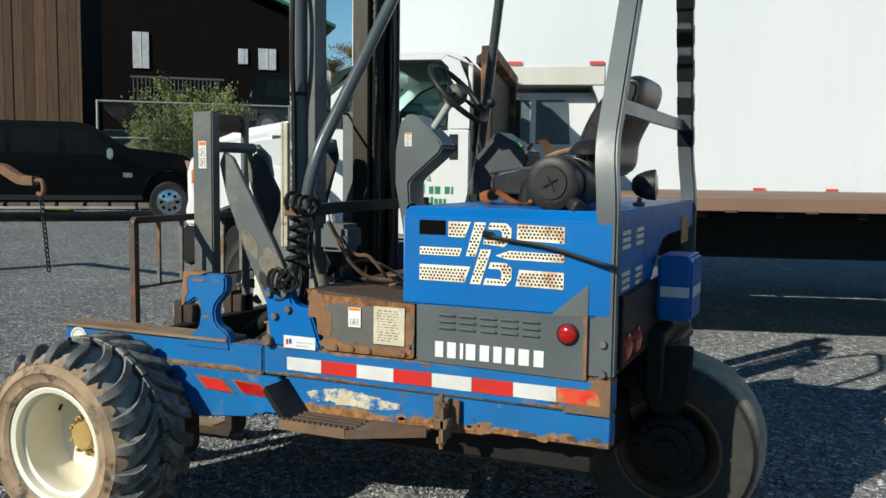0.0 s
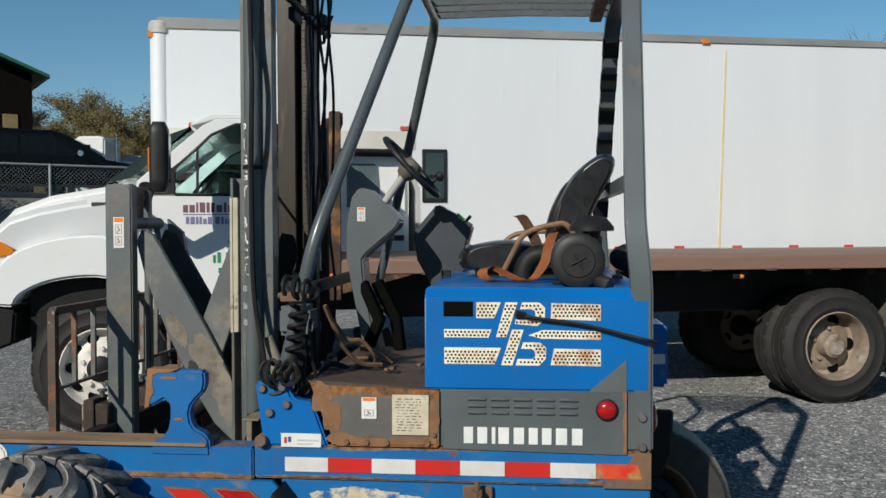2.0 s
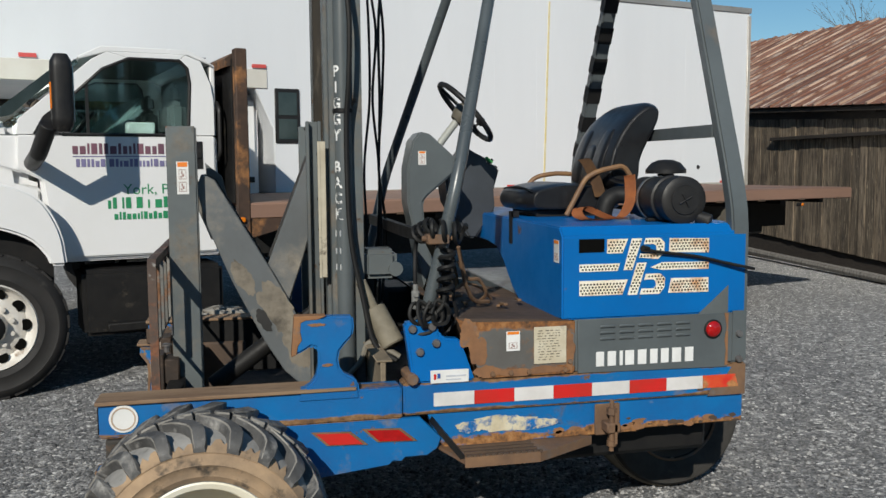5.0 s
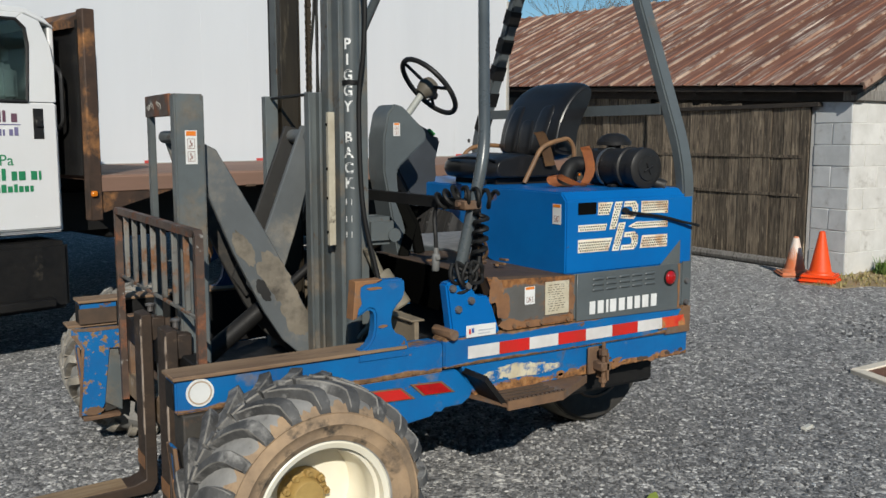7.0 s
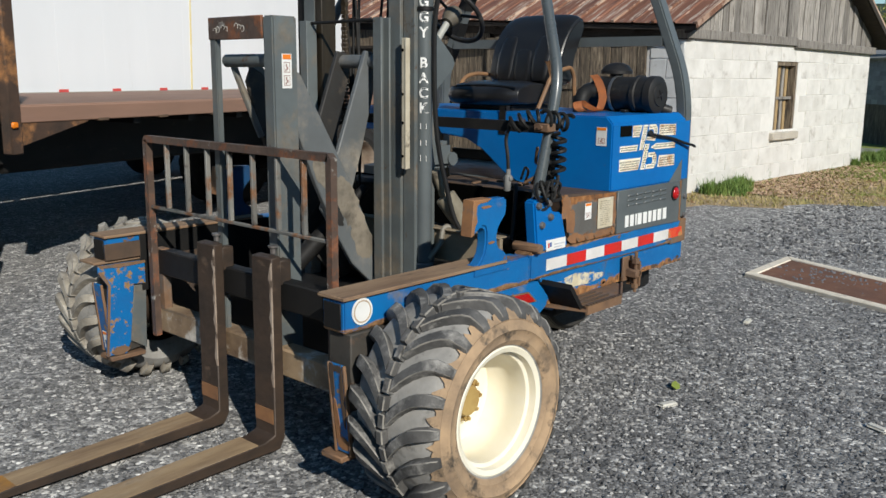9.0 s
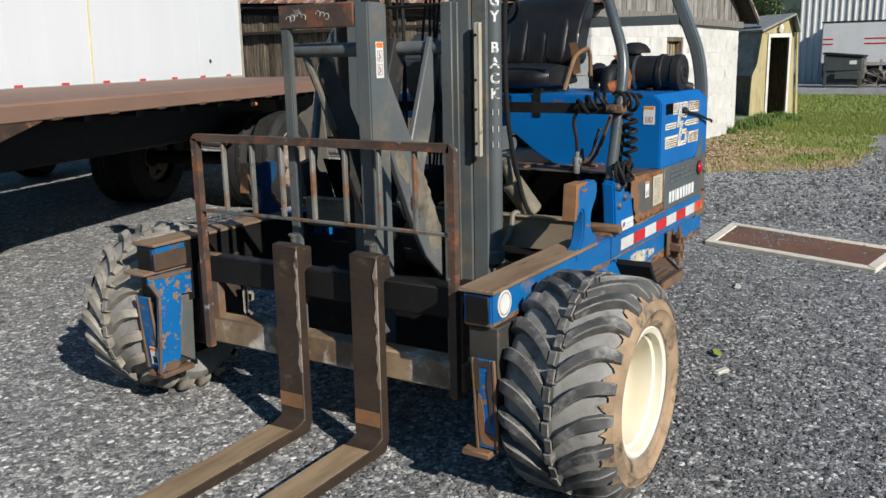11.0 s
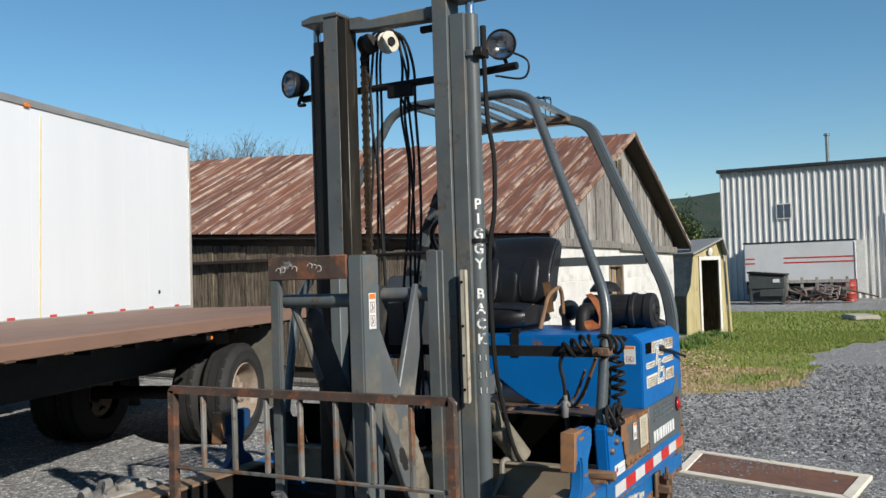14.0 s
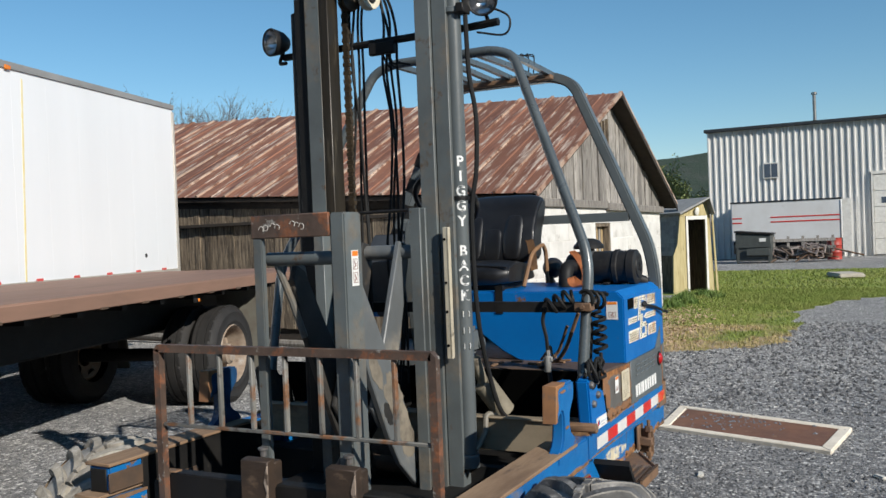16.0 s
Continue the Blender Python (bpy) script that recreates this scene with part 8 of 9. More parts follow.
LUG_PALE = surf("dust_caked_lug", (0.36, 0.325, 0.265), (0.15, 0.135, 0.115), 0.85, scale=10, spot=(0.50, 0.47, 0.41), spot_at=(0.50, 0.66), spot_scale=9, bump=0.4, bump_scale=140)
wheel(-2.015, 0.392, 2 * YC + 0.405, 1, 0.388, 0.385, True, LUG_PALE, "chunky tread lugs caked in pale dust")
# single rear wheel
# sunlight is put into the tread colour, shade into the sidewall colour
REAR_TYRE = surf("sunlit_dusty_tread", (0.40, 0.35, 0.26), (0.26, 0.225, 0.17), 0.85, scale=8, spot=(0.08, 0.07, 0.06), spot_at=(0.60, 0.70), spot_scale=6, bump=0.3)
REAR_WALL = surf("shaded_sidewall", (0.05, 0.046, 0.04), (0.03, 0.028, 0.025), 0.8, scale=8, spot=(0.11, 0.095, 0.07), spot_at=(0.60, 0.75), spot_scale=6, bump=0.3)
rw = fp("wheel", lathe([(0.20, -0.01), (0.19, -0.015), (0.165, -0.06), (0.15, -0.07), (0.06, -0.05), (0, -0.05)], (0.10, 0.70, 0.365), (0, -1, 0), 32), RUST_BROWN, "dark rusty rear rim")
fp("tyre", lathe([(0.19, -0.33), (0.26, -0.345), (0.325, -0.332), (0.345, -0.305), (0.345, -0.03), (0.325, -0.004), (0.26, 0.012), (0.20, 0.0)], (0.10, 0.70, 0.365), (0, -1, 0), 56), REAR_WALL, "worn sidewall, darkened for shade", rw)
fp("tread", lathe([(0.340, -0.312), (0.356, -0.28), (0.362, -0.165), (0.356, -0.055), (0.340, -0.022)], (0.10, 0.70, 0.365), (0, -1, 0), 64), REAR_TYRE, "smooth dusty tread, made paler for sunlight", rw)
fp("rim_ring", lathe([(0.20, 0.004), (0.207, 0.008), (0.214, 0.004)], (0.10, 0.70, 0.365), (0, -1, 0), 40), RUSTY, "", rw)
fp("wheel_fork", join(prism([(-0.05, 0.80), (0.20, 0.80), (0.19, 0.62), (0.15, 0.53), (0.05, 0.53), (0.0, 0.62)], "y", 0.615, 0.655, 0.01), box(-0.02, 0.13, 0.66, 1.10, 0.76, 0.80, 0.01)), BLACK, "dark steering yoke")
drum = fp("hub_drum", lathe([(0.155, -0.045), (0.15, 0.0), (0.125, 0.018), (0.105, 0.02), (0.10, 0.035), (0.055, 0.042), (0.05, 0.06), (0, 0.062)], (0.10, 0.70, 0.365), (0, -1, 0), 36), BLACK, "dark stepped hub drum", rw)
for k in range(8):
    a = 0.785 * k
    fp("wheel_nut", lathe([(0.012, 0.018), (0.012, 0.034), (0, 0.036)], (0.10 + 0.117 * math.cos(a), 0.70, 0.365 + 0.117 * math.sin(a)), (0, -1, 0), 6), BLACK, "", rw)

# step and hitch
st = fp("step", join(prism([(-1.145, -0.165), (-0.87, -0.165), (-0.62, -0.02), (-0.62, 0.03), (-1.20, 0.03)], "z", 0.524, 0.536), box(-1.145, -0.87, -0.17, -0.16, 0.513, 0.55), prism([(-0.872, -0.170), (-0.867, -0.160), (-0.62, -0.015), (-0.62, -0.026)], "z", 0.513, 0.545)), RUSTY, "rusty tread-plate step")
fp("step_bracket", prism([(-1.225, 0.655), (-1.13, 0.535), (-1.10, 0.522), (-1.145, 0.522), (-1.235, 0.635)], "y", -0.14, 0.02), BLACK, "black grip-strut bracket", st)
for k in range(13):
    x = -1.138 + 0.022 * k
    fp("tooth", box(x, x + 0.012, -0.17, -0.158, 0.55, 0.557), RUST_BROWN, "", st)
for k in range(4):
    fp("tread_rib", box(-1.13, -0.86, -0.135 + 0.035 * k, -0.125 + 0.035 * k, 0.5375, 0.545), RUST_BROWN, "", st)
hi = fp("tie_down_bracket", join(box(-0.575, -0.52, -0.07, 0.0, 0.56, 0.60, 0.006), box(-0.545, -0.535, -0.07, 0.0, 0.52, 0.64), box(-0.60, -0.50, -0.012, 0.0, 0.54, 0.66, 0.004)), RUSTY, "rusty tie-down bracket with bolt")
fp("bolt", join(rod((-0.55, -0.05, 0.49), (-0.55, -0.05, 0.685), 0.009, 8), rod((-0.55, -0.05, 0.63), (-0.55, -0.05, 0.655), 0.02, 6), rod((-0.55, -0.05, 0.51), (-0.55, -0.05, 0.53), 0.018, 6)), RUSTY, "", hi)
bd = fp("badge", lathe([(0.047, 0), (0.047, 0.003), (0, 0.003)], (-2.285, -0.0015, 0.722), (0, -1, 0), 28), WHITE_STICKER, "round white badge")
fp("ring", join(lathe([(0.040, 0.0032), (0.040, 0.0042), (0.035, 0.0042), (0.035, 0.0032)], (-2.285, -0.0015, 0.722), (0, -1, 0), 28)), surf("badge_ink", (0.50, 0.38, 0.28), None, 0.5, bump=0), "", bd)

# ---- forks, carriage, load guard ----
# lighter fork colour with the sun on the tines' tops painted in
BLADE_SUNLIT = surf("sunlit_fork_rust", (0.36, 0.255, 0.145), (0.20, 0.13, 0.075), 0.75, scale=5, stretch=(0.5, 3, 1), spot=(0.36, 0.28, 0.19), spot_at=(0.54, 0.70), spot_scale=6, bump=0.3)
BARE_EDGE = surf("scraped_pale_steel", (0.40, 0.33, 0.27), (0.22, 0.16, 0.12), 0.6, scale=12, spot=(0.08, 0.055, 0.04), spot_at=(0.54, 0.62), spot_scale=14, bump=0.2)
for y0 in (0.550, 0.935):
    f = fp("fork", prism([(-2.245, 0.815), (-2.20, 0.82), (-2.20, 0.08), (-2.225, 0.035), (-3.25, 0.022), (-3.42, 0.028), (-3.42, 0.036), (-3.1, 0.058), (-2.30, 0.082), (-2.25, 0.10)], "y", y0, y0 + 0.128, 0.004), FORK, "worn brown steel fork")
    fp("fork_tip", prism([(-3.42, 0.0365), (-3.42, 0.0385), (-3.10, 0.0605), (-3.12, 0.0570)], "y", y0 + 0.002, y0 + 0.126), surf("orange_tip_paint", (0.42, 0.20, 0.03), (0.20, 0.11, 0.05), 0.7, scale=9, bump=0.2) if y0 < 0.6 else bpy.data.materials["orange_tip_paint"], "worn orange tip paint", f)
    fp("blade_face", prism([(-3.10, 0.0585), (-3.10, 0.0605), (-2.33, 0.0835), (-2.33, 0.0815)], "y", y0 + 0.002, y0 + 0.126), BLADE_SUNLIT, "worn upper face of the tine, coloured tan for sunlight", f)
    edge_ = [(y0 + 0.0, 0.30)]
    for k in range(13):
        edge_.append((y0 + 0.004 + 0.016 * abs(math.sin(k * 2.3 + y0 * 9)) * (1 if k % 4 else 0.2), 0.30 + 0.04 * k))
    edge_.append((y0 + 0.0, 0.80))
    fp("worn_edge", prism(edge_, "x", -2.2535 + 0.004, -2.2435), BARE_EDGE, "edge scraped to pale bare steel", f)
    fp("rust_band", box(-2.2535, -2.2515, y0 + 0.006, y0 + 0.122, 0.145, 0.205), PLATE_RUST, "orange rust band", f)
    fp("fork_hook", box(-2.20, -2.14, y0 + 0.01, y0 + 0.118, 0.70, 0.80, 0.006), FORK, "", f)
    fp("fork_pin", join(rod((-2.19, y0 + 0.06, 0.82), (-2.19, y0 + 0.06, 0.845), 0.012, 8), rod((-2.19, y0 + 0.06, 0.845), (-2.19, y0 + 0.06, 0.853), 0.02, 10)), BOLT, "", f)
fp("carriage_bar", box(-2.185, -2.12, 0.25, 1.48, 0.60, 0.715, 0.006), BLACK, "dark upper carriage bar")
low = fp("carriage_bar", box(-2.185, -2.10, 0.22, 1.51, 0.325, 0.44, 0.008), surf("rusty_pale_steel", (0.32, 0.23, 0.14), (0.12, 0.075, 0.045), 0.7, scale=5, spot=(0.52, 0.48, 0.42), spot_at=(0.53, 0.60), spot_scale=4, bump=0.3), "rust-streaked lower carriage bar")
GUARD_BAR = surf("guard_bar_paint", (0.15, 0.15, 0.14), (0.22, 0.215, 0.195), 0.6, scale=7, spot=(0.20, 0.095, 0.045), spot_at=(0.50, 0.60), spot_scale=8, spot2=(0.05, 0.038, 0.03), spot2_at=(0.56, 0.66), spot2_scale=10, bump=0.25, by_piece=0.3)
GUARD_TOP = surf("guard_frame_rust", (0.105, 0.068, 0.05), (0.055, 0.038, 0.03), 0.55, scale=11, spot=(0.22, 0.085, 0.04), spot_at=(0.52, 0.62), spot_scale=10, spot2=(0.32, 0.31, 0.285), spot2_at=(0.60, 0.66), spot2_scale=15, bump=0.3)
guard = fp("load_guard", tube(rounded([(-2.20, 1.495, 0.31), (-2.20, 1.495, 1.22), (-2.20, 0.245, 1.22), (-2.20, 0.245, 0.31)], 0.004, 1), 0.02, flat=(0.030, 0.030)), GUARD_TOP, "rusty load backrest frame")
fp("mid_rail", box(-2.208, -2.194, 0.26, 1.48, 0.908, 0.922, 0.003), GUARD_BAR, "thin cross rail", guard)
for k in range(7):
    y = 1.495 - 0.1563 * (k + 1)
    fp("guard_bar", box(-2.209, -2.187, y - 0.0075, y + 0.0075, 0.920, 1.206, 0.003), GUARD_BAR, "", guard)
for y0 in (1.45, 0.225):
    fp("guard_plate", box(-2.18, -2.14, y0, y0 + 0.065, 0.33, 0.72, 0.004), RUSTY, "", guard)

def channel(x0, x1, y0, y1, z0, z1, t, open_y):
    """A C-channel that opens towards open_y (+1 or -1)."""
    a, b = (y0, y1) if open_y > 0 else (y1, y0)
    w = a + t * open_y
    return prism([(x0, a), (x0, b), (x0 + t, b), (x0 + t, w), (x1 - t, w), (x1 - t, b), (x1, b), (x1, a)], "z", z0, z1, 0.002)


# reach frame and scissor arms
fp("reach_column", box(-2.166, -2.05, 0.606, 0.668, 0.36, 1.725, 0.006, 2), GREY_WORN, "grey reach column")
fp("reach_column", box(-2.166, -2.14, 0.980, 1.022, 0.36, 1.715, 0.004, 2), GREY_WORN, "grey reach column")
fp("reach_head", box(-2.170, -2.155, 0.670, 1.026, 1.640, 1.728, 0.004), GUARD_TOP, "rusty cross plate, scratched")
SCRATCH = surf("bare_scratch", (0.50, 0.47, 0.42), None, 0.5, bump=0)
for y0, z0, n_ in ((0.975, 1.675, 4), (0.955, 1.68, 5), (0.92, 1.685, 3), (0.90, 1.68, 4), (0.83, 1.69, 4), (0.81, 1.685, 3), (0.79, 1.68, 5)):
    fp("scratch", tube(curve([(-2.171, y0 + 0.012 * math.cos(k * 1.3), z0 + 0.012 * math.sin(k * 1.3)) for k in range(n_)], 3), 0.0016, 4), SCRATCH, "scratched mark in the rust")
warning("warning_sticker", -2.128, -2.082, 1.455, 1.585, 0.6055)
fp("reach_tube", rod((-2.10, 0.67, 1.56), (-2.10, 1.0, 1.56), 0.026, 16), GREY_WORN)


ARM = surf("scuffed_arm_paint", (0.14, 0.152, 0.158), (0.10, 0.108, 0.11), 0.45, scale=2.5, spot=(0.24, 0.215, 0.175), spot_at=(0.50, 0.68), spot_scale=3.4, spot2=(0.045, 0.036, 0.028), spot2_at=(0.585, 0.67), spot2_scale=4.0, bump=0.15)


# grease colour; on the far arms it also carries the interior's shade
ARM_DARK = surf("greasy_shaded_arm", (0.040, 0.038, 0.035), (0.018, 0.017, 0.016), 0.6, scale=3, spot=(0.13, 0.10, 0.07), spot_at=(0.57, 0.72), spot_scale=4, bump=0.2)


def arm(pts, y0, y1, label, paint=ARM):
    """A tapered steel plate in the x-z plane."""
    return fp("scissor_arm", prism(pts, "y", y0, y1, 0.004), paint, label)


fall = [(-2.035, 1.535), (-1.985, 1.51), (-1.765, 1.13), (-1.69, 0.99), (-1.60, 0.80), (-1.50, 0.60), (-1.57, 0.56), (-1.72, 0.70), (-1.80, 0.83), (-1.925, 1.085), (-2.02, 1.32), (-2.06, 1.48)]
climb = [(-1.60, 1.61), (-1.545, 1.60), (-1.53, 1.52), (-1.63, 1.18), (-1.70, 0.98), (-1.80, 0.86), (-1.86, 0.95), (-1.76, 1.20)]
arm(fall, 0.672, 0.70, "broad grey scissor arm, scuffed to bare metal")
ARM_DUST = surf("bare_dusty_metal", (0.25, 0.215, 0.165), (0.155, 0.135, 0.105), 0.65, scale=6, spot=(0.09, 0.078, 0.062), spot_at=(0.48, 0.68), spot_scale=7, bump=0.15)
for k, (cx, cz, rx, rz, mt) in enumerate(((-1.74, 0.96, 0.065, 0.13, ARM_DUST), (-1.66, 0.80, 0.055, 0.12, ARM_DUST), (-1.88, 1.10, 0.035, 0.09, ARM_DUST), (-1.80, 0.92, 0.024, 0.050, ARM_DARK))):
    smear = moved(prism(blot(400 + k, 0, 0, rx, rz, 36), "y", 0.6712 - 0.0003 * k, 0.6725), Matrix.Translation((cx, 0, cz)) @ Matrix.Rotation(radians(-28), 4, "Y"))
    fp("scuff", smear, mt, "paint scuffed to dusty metal" if mt is ARM_DUST else "dark grease smear")
arm(fall, 0.915, 0.943, "greasy far scissor arm, coloured darker for shade", ARM_DARK)
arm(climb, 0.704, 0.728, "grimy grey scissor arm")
arm(climb, 0.885, 0.909, "greasy far scissor arm, coloured darker for shade", ARM_DARK)
fp("arm_tube", rod((-1.567, 0.655, 1.564), (-1.567, 0.90, 1.564), 0.030, 18), ARM)
for y0 in (0.596, 1.082):
    fp("carriage_upright", channel(-1.615, -1.555, y0, y0 + 0.05, 0.55, 1.745, 0.012, 1 if y0 > 1 else -1), GREY_WORN, "grey carriage upright")
fp("carriage_rod", rod((-1.585, 0.645, 1.738), (-1.585, 1.085, 1.735), 0.007, 8), BLACK)
fp("arm_tube", rod((-1.49, 0.66, 0.63), (-1.49, 0.99, 0.63), 0.035, 16), RUST_BROWN)
fp("arm_pin", rod((-1.53, 0.655, 0.70), (-1.53, 0.725, 0.70), 0.02, 10), STEEL)
fp("reach_cylinder", join(rod((-2.02, 0.83, 0.62), (-1.7, 0.83, 0.85), 0.04, 16), rod((-1.7, 0.83, 0.85), (-1.5, 0.83, 1.0), 0.02, 12)), BLACK, "reach cylinder")
fp("shear_plate", prism([(-2.03, 1.58), (-1.96, 1.52), (-1.94, 1.42), (-2.02, 1.46)], "y", 0.93, 0.96), GREY_WORN)
fp("brace", tube([(-2.10, 0.97, 1.56), (-2.06, 0.93, 1.40), (-2.0, 0.92, 1.25)], 0.014, 8), GREY_WORN)

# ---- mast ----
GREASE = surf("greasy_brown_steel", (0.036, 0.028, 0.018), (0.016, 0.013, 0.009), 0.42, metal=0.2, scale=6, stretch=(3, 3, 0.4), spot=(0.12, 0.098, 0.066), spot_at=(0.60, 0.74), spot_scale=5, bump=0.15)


fp("outer_mast_rail", channel(-1.53, -1.40, 0.482, 0.548, 0.46, 2.735, 0.018, 1), GREY_WORN, "grey outer mast channel")
fp("inner_mast_rail", channel(-1.545, -1.43, 0.552, 0.622, 0.52, 2.812, 0.018, 1), GREY_WORN, "grey inner mast channel, greasy")
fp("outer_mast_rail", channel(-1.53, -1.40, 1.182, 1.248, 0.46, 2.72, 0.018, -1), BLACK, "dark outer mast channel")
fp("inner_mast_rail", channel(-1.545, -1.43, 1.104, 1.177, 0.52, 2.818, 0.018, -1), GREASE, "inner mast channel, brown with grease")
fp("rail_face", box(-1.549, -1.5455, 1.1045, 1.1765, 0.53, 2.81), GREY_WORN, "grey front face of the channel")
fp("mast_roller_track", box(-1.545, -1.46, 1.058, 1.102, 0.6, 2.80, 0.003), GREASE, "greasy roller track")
fp("mast_roller_track", box(-1.50, -1.44, 0.624, 0.640, 0.6, 2.66), GREASE, "greasy roller track")
fp("mast_head", prism([(0.623, 2.735), (0.623, 2.79), (0.95, 2.783), (1.0, 2.805), (1.057, 2.805), (1.057, 2.75), (0.95, 2.74)], "x", -1.52, -1.46, 0.004), GREY_WORN, "mast crosshead")
fp("mast_cap", prism([(0.415, 2.80), (0.43, 2.838), (0.58, 2.845), (0.60, 2.845), (0.60, 2.815), (0.55, 2.80)], "x", -1.55, -1.42, 0.006), GREY, "cylinder cap block")
fp("mast_cap", prism([(1.10, 2.82), (1.10, 2.838), (1.24, 2.838), (1.30, 2.825), (1.30, 2.80), (1.18, 2.80), (1.18, 2.82)], "x", -1.55, -1.40, 0.005), GREY, "cylinder cap block")
fp("mast_stub", rod((-1.45, 0.63, 2.715), (-1.45, 0.725, 2.715), 0.016, 10), BLACK)
CY = Vector((-1.478, 0.474))
cyl = fp("lift_cylinder", join(rod((CY.x, CY.y, 0.70), (CY.x, CY.y, 2.735), 0.034, 24, 0.004), rod((CY.x, CY.y, 0.64), (CY.x, CY.y, 0.70), 0.042, 20, 0.006), rod((CY.x, CY.y, 2.55), (CY.x, CY.y, 2.575), 0.048, 20, 0.003)), GREY, "tall grey lift cylinder with white lettering")
fp("piston_rod", rod((CY.x, CY.y, 2.735), (CY.x, CY.y, 2.81), 0.019, 16), CHROME, "chromed piston rod", cyl)
fp("clamp", lathe([(0.036, -0.008), (0.040, -0.008), (0.040, 0.008), (0.036, 0.008)], (CY.x, CY.y, 1.78), (0, 0, 1), 24), BLACK, "", cyl)
dirn = Vector((-0.80, -0.60, 0)).normalized()
z = 1.931
for ch in "PIGGY BACK":
    if ch != " ":
        q = letters(ch, 0.060, Matrix.Identity(4), 0.0, weight=0.0016)
        for v in q.verts:
            a = v.co.x / 0.0352
            side = Vector((-dirn.y, dirn.x, 0))
            v.co = Vector((CY.x, CY.y, z + v.co.y)) + (dirn * math.cos(a) + side * math.sin(a)) * 0.0352
        fp("letter", q, LETTER_WHITE, "white stencilled letter", cyl)
    z -= 0.0623
for k, zz in enumerate((1.295, 1.225, 1.16)):
    side = Vector((-dirn.y, dirn.x, 0))
    c = Vector((CY.x, CY.y, zz)) + dirn * 0.0348
    fp("letter_trace", join(*[moved(box(-0.004, 0.004, -0.001, 0.001, -0.012, 0.012), Matrix.Translation(c + side * s * 0.012) @ Matrix.Rotation(math.atan2(dirn.x, -dirn.y) * -1, 4, "Z")) for s in (-1, 1)]), LETTER_WHITE, "", cyl)
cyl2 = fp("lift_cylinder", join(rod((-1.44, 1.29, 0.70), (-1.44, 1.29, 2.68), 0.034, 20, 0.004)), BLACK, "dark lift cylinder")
fp("piston_rod", rod((-1.44, 1.29, 2.68), (-1.44, 1.29, 2.81), 0.019, 14), CHROME, "", cyl2)
fp("hose_strip", join(box(-1.578, -1.548, 0.490, 0.512, 1.115, 1.66, 0.002), box(-1.580, -1.570, 0.486, 0.490, 1.115, 1.66)), WRAP, "cream plastic wear strip")
for z in (1.61, 1.43, 1.31, 1.17):
    fp("strip_hole", rod((-1.5785, 0.503, z), (-1.5815, 0.503, z), 0.006, 8), DARK)
fp("mast_foot", box(-1.57, -1.36, 0.42, 0.68, 0.42, 0.50, 0.01), RUST_BROWN)
fp("mast_foot", box(-1.57, -1.36, 1.05, 1.30, 0.42, 0.50, 0.01), RUST_BROWN)
# added block, black in place of the shade on the ground behind
fp("mast_base", box(-1.97, -1.42, 0.42, 1.31, 0.36, 0.57, 0.02), BLACK, "black block added to fill the shade below the carriage")
fp("lamp_bar", tube([(-1.385, 1.42, 2.503), (-1.385, 0.5, 2.508), (-1.40, 0.30, 2.511)], 0.017, 8), BLACK, "black lamp bar")
fp("lamp_plate", box(-1.42, -1.39, 0.80, 0.93, 2.445, 2.50, 0.004), BLACK)


def headlamp(c, aim):
    """A round work light with rim, glass and stalk."""
    o, ax = Vector(c), Vector(aim).normalized()
    h = fp("work_light", lathe([(0, -0.075), (0.03, -0.072), (0.052, -0.04), (0.062, 0.0), (0.066, 0.02), (0.062, 0.026), (0.056, 0.022)], o, ax, 28), BLACK, "round black work light")
    fp("reflector", lathe([(0.056, 0.018), (0.040, -0.01), (0.015, -0.03), (0, -0.032)], o, ax, 24), CHROME, "silvered bowl", h)
    lens = fp("glass", lathe([(0.056, 0.021), (0.03, 0.026), (0, 0.028)], o, ax, 24), glass("lamp_glass", (0.85, 0.87, 0.87), 0.08), "clear glass", h)
    lens.visible_shadow = False
    fp("stalk", tube(curve([o - ax * 0.05 - Vector((0, 0, 0.04)), o - Vector((-0.04, 0, 0.09)), o + Vector((0.02, 0.05 if c[1] < 0.8 else -0.05, -0.10))]), 0.009, 6), BLACK, "", h)
    return h


headlamp((-1.415, 0.36, 2.602), (-1, -0.25, -0.05))
headlamp((-1.45, 1.427, 2.565), (-1, 0.35, -0.05))
fp("lamp_wire", tube(curve([(-1.40, 0.34, 2.58), (-1.38, 0.26, 2.53), (-1.38, 0.28, 2.46), (-1.40, 0.40, 2.48)]), 0.005, 6), RUBBER)
# hoses, chain and pulley inside the mast
pul = fp("hose_pulley", lathe([(0.0, -0.02), (0.048, -0.02), (0.05, -0.012), (0.038, 0.0), (0.05, 0.012), (0.048, 0.02), (0.0, 0.02)], (-1.37, 0.945, 2.712), (-0.35, -0.93, 0), 28), surf("cream_nylon", (0.68, 0.64, 0.52), (0.58, 0.53, 0.42), 0.5, scale=10, bump=0.05), "cream nylon hose pulley")
fp("pulley_pin", lathe([(0.02, -0.03), (0.02, 0.03), (0, 0.03)], (-1.37, 0.945, 2.712), (-0.35, -0.93, 0), 12), BLACK, "", pul)
